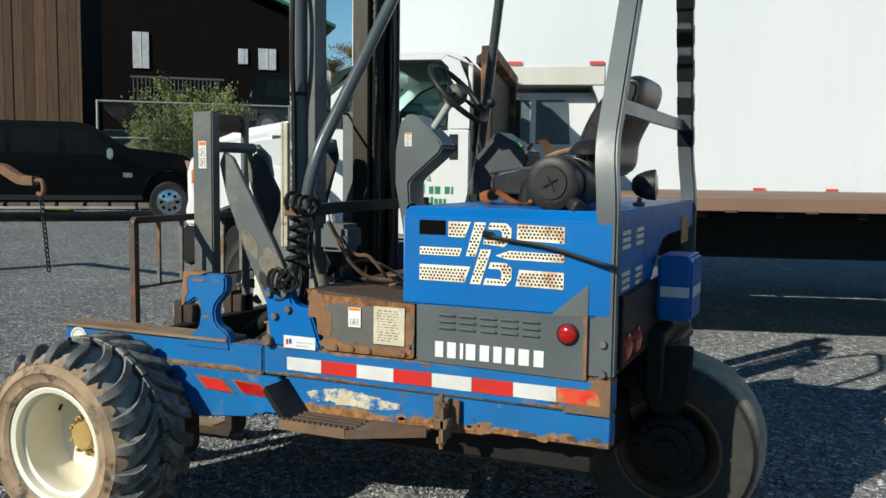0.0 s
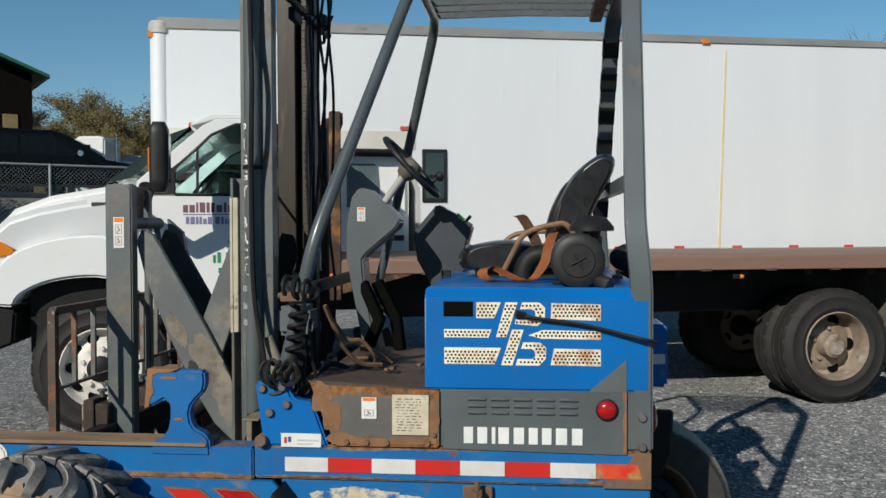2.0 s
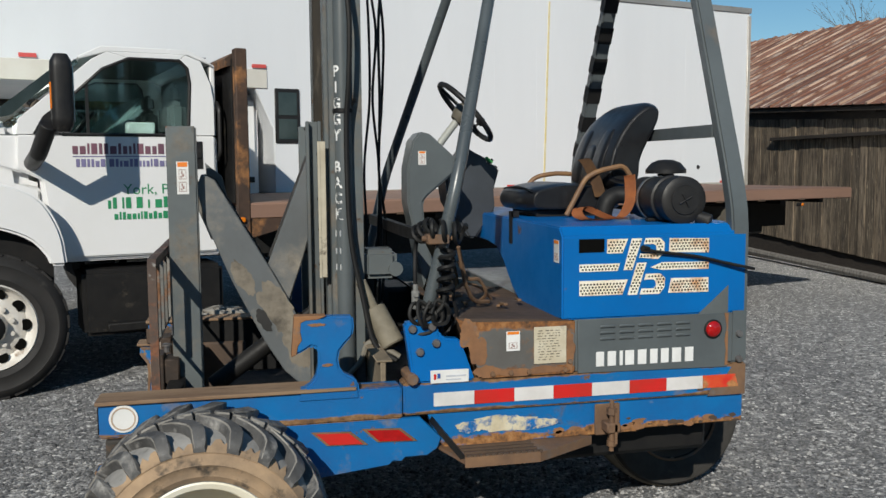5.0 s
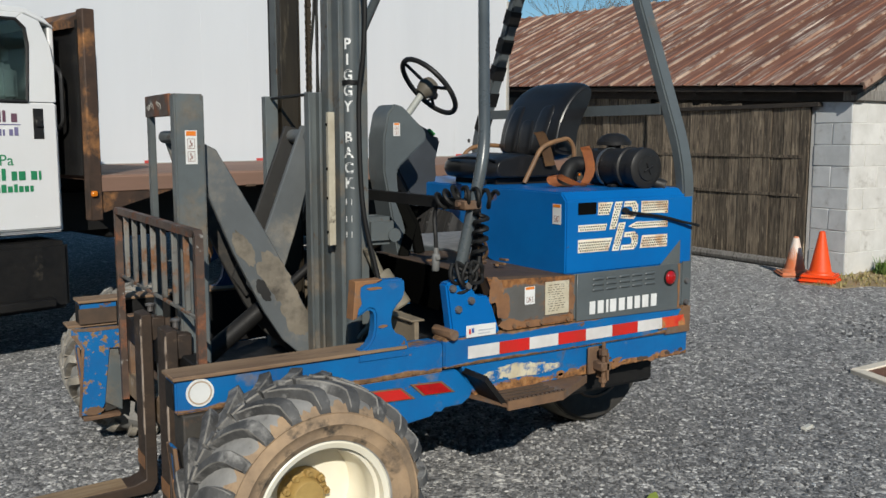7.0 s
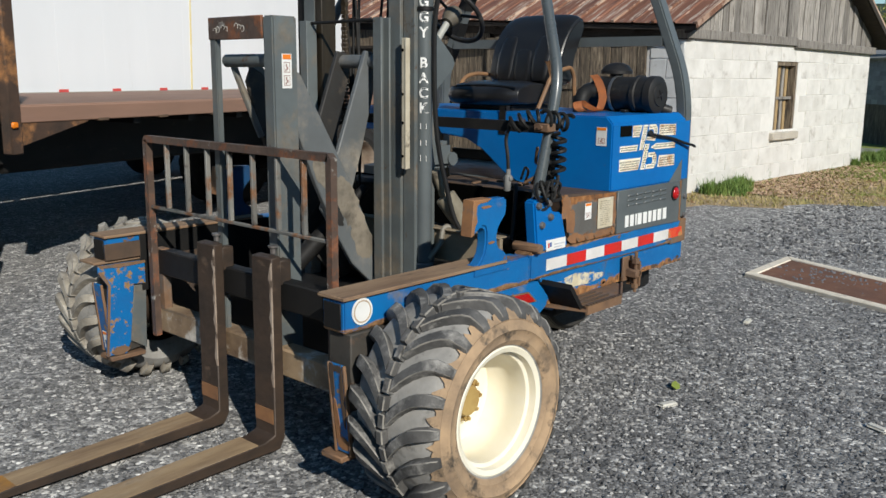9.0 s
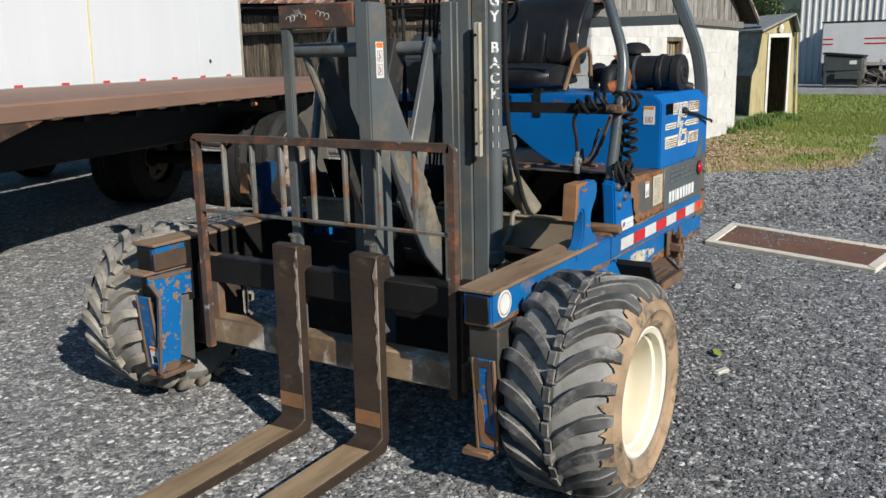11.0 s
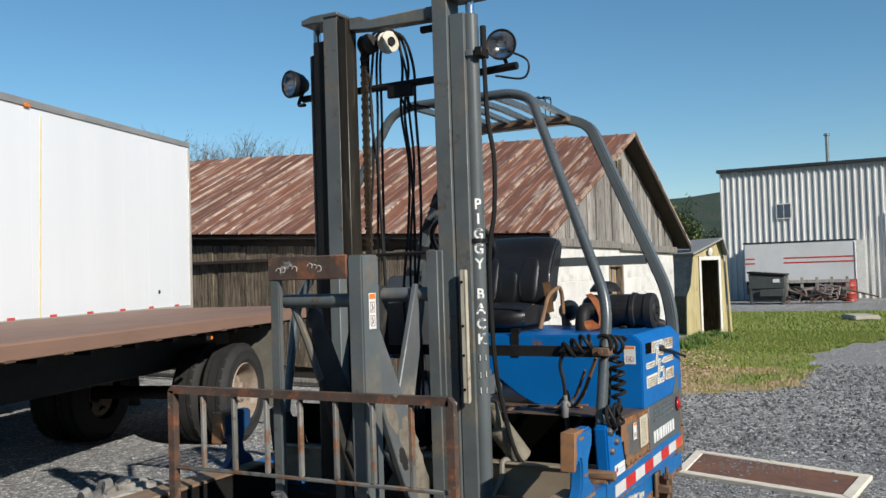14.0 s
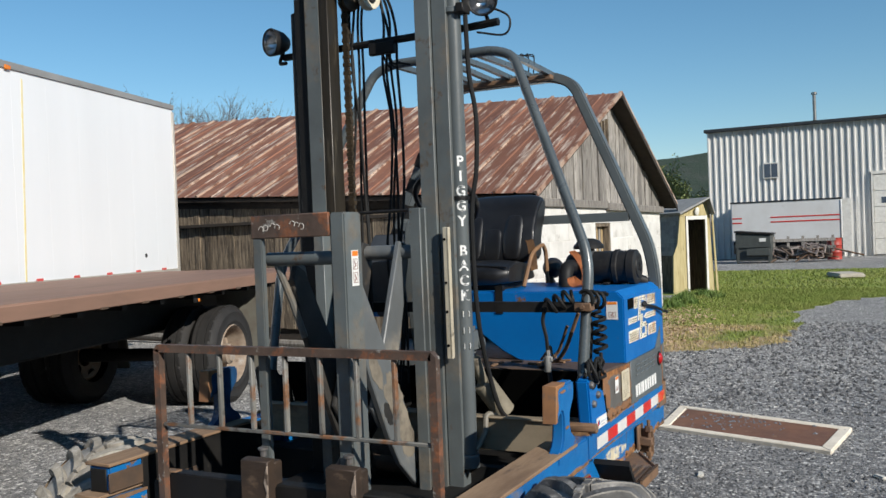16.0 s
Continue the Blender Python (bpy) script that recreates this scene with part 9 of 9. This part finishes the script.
for k, (ya, yb, xb, top) in enumerate(((1.040, 0.905, -1.315, 2.775), (1.022, 0.890, -1.285, 2.768), (1.004, 0.920, -1.258, 2.780), (0.990, 0.872, -1.268, 2.762))):
    rr = random.Random(40 + k)
    up_, down = [], []
    for zq in (0.95, 1.25, 1.55, 1.85, 2.15, 2.4):
        up_.append((-1.40 + 0.010 * k + rr.uniform(-0.012, 0.012), ya + rr.uniform(-0.014, 0.014), zq))
        down.append((xb + rr.uniform(-0.022, 0.022), yb + rr.uniform(-0.022, 0.022), zq))
    over = [(-1.395 + 0.008 * k, ya, 2.62), (-1.385 + 0.006 * k, ya - 0.02, top - 0.025), (-1.365, 0.955, top), (-1.335, yb + 0.012, top - 0.030), (xb, yb, 2.60)]
    fp("hose", tube(curve(up_ + over + down[::-1], 5), 0.0066, 6), RUBBER, "black hydraulic hose over the pulley")
for k in range(3):
    rr = random.Random(95 + k)
    fp("lamp_wire", tube(curve([(-1.37 + 0.03 * i, 0.84 + 0.03 * k + rr.uniform(-0.03, 0.03), 2.46 + rr.uniform(-0.05, 0.04)) for i in range(5)], 4), 0.005, 6), RUBBER, "tangled lamp wire")
fp("hose", tube(curve([(-1.47, 0.42, 2.56), (-1.465, 0.415, 2.3), (-1.455, 0.395, 2.12), (-1.46, 0.40, 1.9), (-1.47, 0.425, 1.7), (-1.462, 0.42, 1.3), (-1.42, 0.40, 1.05), (-1.38, 0.36, 0.86), (-1.30, 0.30, 0.80)], 5), 0.0105, 8), RUBBER, "black hydraulic hose")
fp("hose_fitting", join(rod((-1.47, 0.42, 2.56), (-1.47, 0.42, 2.68), 0.014, 8)), BLACK)
CHAIN = surf("greasy_brown_chain", (0.055, 0.04, 0.024), (0.02, 0.015, 0.010), 0.5, scale=20, bump=0.2)
chain_links = []
zz = 0.95
k = 0
while zz < 2.68:
    w = 0.019 if k % 2 else 0.014
    chain_links.append(box(-1.42, -1.40, 1.052 - w * 0.85, 1.052 + w * 0.85, zz, zz + 0.017))
    zz += 0.0185
    k += 1
fp("cylinder_clamp", box(CY.x - 0.045, CY.x + 0.03, 0.405, 0.44, 2.545, 2.585, 0.004), BLACK, "black hose clamp block")
fp("lift_chain", join(*chain_links), CHAIN, "greasy leaf chain")
fp("chain_sprocket", lathe([(0, -0.022), (0.045, -0.022), (0.048, -0.014), (0.040, -0.010), (0.040, 0.010), (0.048, 0.014), (0.045, 0.022), (0, 0.022)], (-1.41, 1.03, 2.705), (-0.35, -0.93, 0), 24), CHAIN, "brown greasy chain wheel")

# ---- overhead guard ----
TUBE_GREY = surf("glossy_grey_tube", (0.085, 0.099, 0.104), (0.062, 0.073, 0.078), 0.30, scale=5, spot=(0.15, 0.115, 0.08), spot_at=(0.64, 0.78), spot_scale=7, bump=0.06, coat=0.35)
front = [(-1.245, 0.045, 0.98), (-1.12, 0.035, 1.50), (-0.83, 0.47, 2.485), (-0.82, 0.58, 2.525)]
front += [(x, 2 * YC - y, z) for x, y, z in front[::-1]]
fp("front_hoop", tube(rounded(front, 0.10, 6), 0.024, 14), TUBE_GREY, "bent grey front guard tube")
rear = [(0.0, 0.028, 0.785), (0.0, 0.028, 1.36), (-0.018, 0.05, 1.53), (0.010, 0.45, 2.455), (0.012, 0.57, 2.51)]
rear += [(x, 2 * YC - y, z) for x, y, z in rear[::-1]]
fp("rear_hoop", bevel(tube(rounded(rear, 0.12, 6), 0.03, flat=(0.055, 0.072)), 0.008, 2, 50), GREY, "heavy grey rear guard post")
for z in (0.80, 0.90):
    fp("post_bolt", lathe([(0, 0.012), (0.012, 0.012), (0.015, 0.006), (0.015, 0)], (0.0, 0.001, z), (0, -1, 0), 10), BOLT)
for k in range(6):
    y = 0.57 + k * 0.118
    fp("roof_bar", tube([(-0.825, y, 2.527), (-0.40, y, 2.530), (0.01, y, 2.515)], 0.013, flat=(0.03, 0.026)), TUBE_GREY, "grey overhead bar")
fp("roof_plate", box(-0.10, -0.045, 0.55, 1.18, 2.482, 2.51, 0.004), RUSTY, "rusty rear cross plate")
cage = [tube(rounded([(-0.10 + dx, 0.70 + dy, 2.53), (-0.10 + dx * 1.2, 0.70 + dy * 1.2, 2.628), (-0.10 - dx * 1.2, 0.70 - dy * 1.2, 2.632), (-0.10 - dx, 0.70 - dy, 2.53)], 0.022, 3), 0.0032, 6) for dx, dy in ((0.055, 0), (0, 0.05), (0.038, 0.036), (0.038, -0.036))]
fp("beacon_cage", join(*cage), BLACK, "small black wire beacon cage")
fp("back_bar", tube([(-0.035, 0.15, 1.69), (-0.035, 2 * YC - 0.15, 1.69)], 0.02, flat=(0.03, 0.05)), GREY, "grey cross bar behind the seat")
for k in range(6):
    ends = []
    for zz in (1.60 + 0.15 * k, 1.678 + 0.15 * k):
        q = (zz - 1.53) / (2.455 - 1.53)
        ends.append((-0.018 + 0.028 * q, 2 * YC - (0.05 + 0.40 * q), zz))
    fp("stripe", tube(ends, 0.03, flat=(0.0575, 0.0745)), BLACK, "dark stripe of tape")
fp("front_bar", tube(rounded([(-1.19, 0.04, 1.295), (-1.235, 0.42, 1.30), (-1.25, 1.3, 1.30)], 0.05, 3), 0.016, flat=(0.03, 0.045)), BLACK, "black front rail")

# ---- controls and seat ----
fp("pedestal", bevel(prism([(-1.105, 1.712), (-1.06, 1.70), (-0.945, 1.595), (-0.93, 1.565), (-0.945, 1.535), (-1.075, 1.425), (-1.094, 1.40), (-1.09, 1.33), (-1.06, 1.16), (-1.02, 1.0), (-1.09, 1.0), (-1.139, 1.269), (-1.165, 1.40), (-1.164, 1.55), (-1.14, 1.67)], "y", 0.78, 0.94), 0.008, 2), GREY, "angular grey steering pedestal")
warning("warning_sticker", -1.115, -1.08, 1.565, 1.625, 0.779)
sc = fp("steering_column", rod((-1.03, 0.86, 1.62), (-0.92, 0.845, 1.765), 0.017, 12), surf("pale_column", (0.45, 0.46, 0.42), None, 0.5, bump=0.05), "pale steering column")
o, ax = Vector((-0.885, 0.84, 1.80)), Vector((0.74, -0.03, 0.67)).normalized()
tor = []
for k in range(41):
    t = 2 * math.pi * k / 40
    s = ax.cross(Vector((0, 1, 0))).normalized()
    u = s.cross(ax)
    tor.append(o + (s * math.cos(t) + u * math.sin(t)) * 0.165)
sw = fp("steering_wheel", tube(tor, 0.0125, 10, caps=False), PLASTIC, "black steering wheel with knob")
fp("wheel_hub", lathe([(0, 0.03), (0.035, 0.028), (0.05, 0.0), (0.045, -0.03), (0.03, -0.06), (0, -0.06)], o, ax, 20), surf("dusty_hub", (0.12, 0.105, 0.08), None, 0.6, bump=0.1), "dusty hub", sw)
for k in range(3):
    t = 2 * math.pi * k / 3 + 0.4
    fp("spoke", rod(o, o + (s * math.cos(t) + u * math.sin(t)) * 0.165, 0.008, 8), PLASTIC, "", sw)
kp = o + (s * math.cos(2.2) + u * math.sin(2.2)) * 0.165
fp("knob", join(rod(kp, kp + ax * 0.04, 0.006, 6), lathe([(0, 0.075), (0.018, 0.068), (0.024, 0.05), (0.015, 0.035), (0, 0.035)], kp, ax, 14)), PLASTIC, "", sw)
CONSOLE = surf("dark_grey_console", (0.055, 0.062, 0.072), (0.04, 0.045, 0.052), 0.4, scale=6, bump=0.08)
fp("control_console", prism([(-0.805, 1.648), (-0.919, 1.512), (-0.90, 1.383), (-0.80, 1.207), (-0.763, 1.205), (-0.665, 1.345), (-0.672, 1.44), (-0.642, 1.546), (-0.66, 1.56), (-0.70, 1.57), (-0.72, 1.60), (-0.77, 1.625)], "y", 1.12, 1.32, 0.01, 2), CONSOLE, "dark grey angled control console")
fp("console_lever", rod((-0.69, 1.22, 1.55), (-0.655, 1.2, 1.59), 0.008, 6), BLACK)
fp("console_tag", moved(box(-0.02, 0.02, 1.119, 1.15, -0.007, 0.007), pose(-0.695, 0, 1.585, 0, 40, 0)), surf("green_tag", (0.05, 0.35, 0.08), None, 0.5, bump=0))


def padded(pts, y0, y1, crown, w=0.03):
    """An upholstered slab: a side outline swept across the seat, domed in the middle and pinched at piped edges."""
    bm = bmesh.new()
    n = 15
    loop = curve([(p[0], p[1], 0) for p in (pts[-1], *pts, pts[0], pts[1])], 4)[4:-4]
    pts = [(p.x, p.y) for p in loop[:-1]]
    mid = sum((Vector(p) for p in pts), Vector((0, 0))) / len(pts)
    rows = []
    for i in range(n):
        t = i / (n - 1)
        k = 1 - crown * abs(2 * t - 1) ** 5
        rows.append([bm.verts.new((mid.x + (p[0] - mid.x) * k, y0 + (y1 - y0) * t, mid.y + (p[1] - mid.y) * k)) for p in pts])
    m_ = len(pts)
    for a, b in zip(rows, rows[1:]):
        for i in range(m_):
            bm.faces.new((a[i], b[i], b[(i + 1) % m_], a[(i + 1) % m_]))
    bm.faces.new(rows[0][::-1])
    bm.faces.new(rows[-1])
    bmesh.ops.recalc_face_normals(bm, faces=bm.faces)
    return bevel(bm, w, 3, 40)


seat = fp("seat_cushion", padded([(-0.667, 1.375), (-0.672, 1.425), (-0.63, 1.458), (-0.49, 1.482), (-0.35, 1.47), (-0.25, 1.45), (-0.21, 1.40), (-0.22, 1.36), (-0.60, 1.355)], 0.63, 1.10, 0.22, 0.012), LEATHER, "black vinyl seat cushion")
fp("seat_rail", box(-0.60, -0.25, 0.68, 1.04, 1.331, 1.356), BLACK, "", seat)
fp("seat_piping", tube([(-0.64, 0.632 + 0.052 * k, 1.448 + 0.012 * math.sin(k * 0.39)) for k in range(9)], 0.006, 6), LEATHER, "", seat)
fp("seat_back", padded([(-0.289, 1.46), (-0.287, 1.56), (-0.254, 1.66), (-0.194, 1.755), (-0.118, 1.82), (-0.066, 1.842), (-0.026, 1.82), (-0.035, 1.755), (-0.085, 1.66), (-0.125, 1.57), (-0.15, 1.45)], 0.625, 1.105, 0.16, 0.012), LEATHER, "black vinyl seat back, creased")
for yy, w in ((0.69, 0.11), (0.93, 0.11)):
    fp("bolster", padded([(-0.305, 1.48), (-0.300, 1.56), (-0.268, 1.65), (-0.225, 1.72), (-0.20, 1.70), (-0.24, 1.60), (-0.26, 1.50)], yy, yy + w, 0.35, 0.006), LEATHER, "stitched bolster")
fp("lumbar_pad", padded([(-0.302, 1.47), (-0.292, 1.57), (-0.262, 1.65), (-0.225, 1.62), (-0.25, 1.50)], 0.81, 0.92, 0.30, 0.006), LEATHER, "stitched centre panel")
fp("armrest_handle", tube(rounded([(-0.49, 0.60, 1.34), (-0.405, 0.585, 1.505), (-0.345, 0.58, 1.533), (-0.235, 0.58, 1.555), (-0.20, 0.58, 1.515), (-0.185, 0.58, 1.34)], 0.035, 5), 0.0115, 8), RUST_HANDLE, "bare brown metal hip rail")
fp("armrest_handle", tube(rounded([(-0.55, 1.12, 1.38), (-0.47, 1.125, 1.50), (-0.35, 1.13, 1.52), (-0.22, 1.13, 1.51)], 0.05, 5), 0.0115, 8), RUST_HANDLE, "bare brown metal hip rail")


def ribbon(pts, w, name, mat, label):
    P = curve(pts, 8)
    bm = bmesh.new()
    across = Vector((0.85, -0.50, 0.15)).normalized()
    rows = [[bm.verts.new(p + across * s * w / 2) for s in (-1, 1)] for p in P]
    for a, b in zip(rows, rows[1:]):
        bm.faces.new((a[0], a[1], b[1], b[0]))
    bmesh.ops.solidify(bm, geom=bm.faces[:], thickness=0.002)
    return fp(name, bm, mat, label)


ribbon([(-0.285, 0.40, 1.515), (-0.30, 0.36, 1.48), (-0.318, 0.32, 1.41), (-0.355, 0.31, 1.352), (-0.40, 0.30, 1.338), (-0.50, 0.30, 1.337), (-0.545, 0.31, 1.352), (-0.548, 0.32, 1.378), (-0.52, 0.325, 1.388), (-0.48, 0.32, 1.372), (-0.42, 0.30, 1.345), (-0.36, 0.28, 1.340)], 0.046, "seat_belt", STRAP, "orange seat-belt webbing")
ribbon([(-0.33, 0.60, 1.42), (-0.36, 0.595, 1.50), (-0.40, 0.59, 1.57), (-0.42, 0.59, 1.585)], 0.05, "belt_buckle", RUST_HANDLE, "brown belt buckle stalk")
AX, AZ = -0.208, 1.420
ac = fp("air_cleaner", lathe([(0, 0.0), (0.055, 0.0), (0.058, -0.006), (0.080, -0.006), (0.092, -0.014), (0.094, -0.05), (0.088, -0.055), (0.088, -0.10), (0.096, -0.105), (0.096, -0.125), (0.088, -0.13), (0.088, -0.36), (0.07, -0.39), (0, -0.39)], (AX, 0.055, AZ), (-0.02, -1, 0), 36), PLASTIC, "dusty black engine air cleaner")
for k in range(2):
    a = math.pi * (0.25 + k * 0.5) - 0.3
    d = Vector((math.cos(a), 0, math.sin(a))) * 0.028
    fp("rib", rod(Vector((AX, 0.053, AZ)) - d, Vector((AX, 0.053, AZ)) + d, 0.004, 5), PLASTIC, "", ac)
fp("bracket", box(AX - 0.085, AX + 0.085, 0.20, 0.235, 1.3305, 1.345, 0.004), BLACK, "", ac)
fp("band_clamp", lathe([(0.089, -0.008), (0.092, -0.008), (0.092, 0.008), (0.089, 0.008)], (AX, 0.30, AZ), (0, 1, 0), 30), STEEL, "thin steel band", ac)
fp("rain_cap", lathe([(0.034, -0.09), (0.034, -0.02), (0.05, -0.012), (0.083, -0.022), (0.083, -0.006), (0.06, 0.022), (0.03, 0.034), (0, 0.036)], (-0.145, 0.35, 1.543), (0, 0, 1), 28), PLASTIC, "mushroom rain cap", ac)
fp("cap_neck", rod((-0.15, 0.35, 1.44), (-0.15, 0.35, 1.50), 0.045, 14), PLASTIC, "", ac)
fp("dust_valve", rod((AX + 0.065, 0.09, 1.355), (AX + 0.105, 0.05, 1.338), 0.026, 12, 0.004), PLASTIC, "", ac)
fp("intake_hose", tube(curve([(-0.29, 0.38, 1.43), (-0.34, 0.40, 1.432), (-0.38, 0.40, 1.41), (-0.40, 0.40, 1.365), (-0.40, 0.40, 1.32)], 5), 0.037, 14), RUBBER, "black intake elbow", ac)


def coil(a, b, turns, r, thick, name="coiled_cable"):
    A, B = Vector(a), Vector(b)
    d = (B - A).normalized()
    s = d.orthogonal().normalized()
    u = d.cross(s)
    n = int(turns * 12)
    pts = [A + (B - A) * (k / n) + (s * math.cos(2 * math.pi * k / 12) + u * math.sin(2 * math.pi * k / 12)) * r for k in range(n + 1)]
    return fp(name, tube(pts, thick, 6), RUBBER, "black coiled cable")


coil((-1.165, -0.01, 1.275), (-1.18, -0.02, 1.10), 4.5, 0.026, 0.0085)
coil((-1.185, 0.09, 1.345), (-1.235, 0.19, 1.30), 3, 0.034, 0.0085)
coil((-1.225, 0.03, 1.335), (-1.10, -0.015, 1.315), 3.3, 0.034, 0.0085)
for k in range(4):
    rr = random.Random(70 + k)
    c = Vector((-1.27 + 0.025 * k, 0.0 - 0.008 * k, 1.03))
    fp("cable", tube(curve([c + Vector((0.042 * math.cos(a) * rr.uniform(0.6, 1.2), 0.02 * rr.uniform(-1, 1), 0.045 * math.sin(a) * rr.uniform(0.6, 1.2))) for a in [k + 1.05 * i for i in range(7)]], 5), 0.0075, 6), RUBBER, "tangled black cable")
fp("cable", tube(curve([(-1.18, -0.02, 1.10), (-1.19, -0.02, 1.06), (-1.23, -0.01, 1.02), (-1.27, 0.0, 1.0)]), 0.0085, 6), RUBBER, "black cable")
fp("cable", tube(curve([(-1.27, 0.02, 1.02), (-1.30, 0.02, 0.985), (-1.27, 0.0, 0.96), (-1.22, 0.0, 0.975), (-1.24, 0.02, 1.03)]), 0.0085, 6), RUBBER, "black cable")
fp("cable", tube(curve([(-1.235, 0.20, 1.30), (-1.24, 0.215, 1.24), (-1.245, 0.20, 1.17), (-1.245, 0.195, 1.10)]), 0.0085, 6), RUBBER, "black cable")
PEND = surf("grey_pendant", (0.22, 0.22, 0.21), None, 0.6, bump=0.1)
fp("pendant", join(rod((-1.245, 0.20, 1.02), (-1.245, 0.195, 1.09), 0.016, 10, 0.003), rod((-1.245, 0.195, 1.09), (-1.245, 0.195, 1.115), 0.010, 8), box(-1.255, -1.235, 0.175, 0.215, 1.065, 1.085, 0.003)), PEND, "grey pendant plug")
fp("post_clamp", join(box(-1.235, -1.155, 0.0, 0.075, 1.28, 1.315, 0.004), rod((-1.25, 0.035, 1.30), (-1.14, 0.035, 1.30), 0.01, 8)), RUSTY, "rusty post clamp")
fp("hose", tube(curve([(-1.20, 0.20, 0.80), (-1.13, 0.24, 1.02), (-1.02, 0.36, 0.96), (-0.94, 0.51, 0.82)]), 0.011, 7), RUBBER, "black hydraulic hose")
# loose straps and scrap lying on the platform
ROPE = surf("brown_rope", (0.20, 0.115, 0.06), (0.11, 0.065, 0.038), 0.85, scale=30, bump=0.4, bump_scale=300)
for k, run in enumerate(([(-1.10, 0.10, 1.26), (-1.075, 0.14, 1.18), (-1.05, 0.18, 1.10), (-1.00, 0.24, 1.035), (-0.93, 0.30, 1.02)], [(-1.085, 0.16, 1.20), (-1.04, 0.20, 1.13), (-0.99, 0.22, 1.12), (-0.95, 0.26, 1.06), (-0.96, 0.32, 1.02)], [(-1.12, 0.22, 1.06), (-1.04, 0.26, 1.10), (-0.96, 0.30, 1.075), (-0.90, 0.36, 1.02)])):
    fp("loose_strap", tube(curve(run, 5), 0.009 - 0.0015 * k, 6), ROPE, "frayed brown strap")
for k in range(9):
    rr = random.Random(300 + k)
    fp("debris", moved(box(-0.03, 0.03, -0.008, 0.008, 0, 0.010, 0.002), pose(rr.uniform(-1.06, -0.78), rr.uniform(0.12, 0.55), 1.010 + rr.uniform(-0.006, 0.004), 0, 3, rr.uniform(0, 180))), ROPE, "scrap of bark on the platform")
for k in range(5):
    rr = random.Random(500 + k)
    x = -1.19 + 0.012 * k
    fp("cable", tube(curve([(x + 0.01, 0.03, 1.30 - 0.02 * k), (x + rr.uniform(-0.01, 0.02), 0.03, 1.17), (x + rr.uniform(-0.02, 0.03), 0.04, 1.08), (x + rr.uniform(-0.02, 0.03), 0.05, 1.0), (x - 0.03, 0.06, 0.93)], 5), 0.007, 6), RUBBER, "hanging black cable")
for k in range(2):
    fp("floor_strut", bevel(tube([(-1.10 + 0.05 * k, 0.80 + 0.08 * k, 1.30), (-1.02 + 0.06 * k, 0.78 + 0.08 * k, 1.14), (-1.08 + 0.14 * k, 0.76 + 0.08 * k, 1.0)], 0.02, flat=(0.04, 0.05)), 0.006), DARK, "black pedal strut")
TILT = surf("dusty_tan_cylinder", (0.26, 0.23, 0.17), (0.16, 0.14, 0.10), 0.7, scale=8, spot=(0.06, 0.05, 0.04), spot_at=(0.58, 0.7), spot_scale=8, bump=0.2)
fp("tilt_cylinder", join(rod((-1.42, 0.46, 1.10), (-1.37, 0.45, 0.985), 0.022, 14, 0.003), rod((-1.37, 0.45, 0.985), (-1.30, 0.38, 0.845), 0.048, 18, 0.006)), TILT, "dusty tan tilt cylinder")
fp("valve_tank", join(box(-1.40, -1.26, 0.50, 0.66, 1.10, 1.22, 0.02, 2), rod((-1.27, 0.49, 1.14), (-1.27, 0.52, 1.14), 0.03, 14)), GREY_WORN, "dusty hydraulic pump housing")
fp("valve_block", box(-1.25, -1.10, 0.95, 1.25, 0.80, 1.0, 0.02), BLACK, "dark valve block")
fp("near_cyl_line", tube(curve([(CY.x, CY.y - 0.03, 0.72), (CY.x + 0.05, CY.y - 0.05, 0.78), (CY.x + 0.08, CY.y - 0.05, 0.85), (CY.x + 0.13, CY.y - 0.08, 0.84), (CY.x + 0.20, CY.y - 0.1, 0.80)]), 0.012, 7), surf("grimy_line", (0.22, 0.20, 0.16), None, 0.6, bump=0.1), "bent steel line")
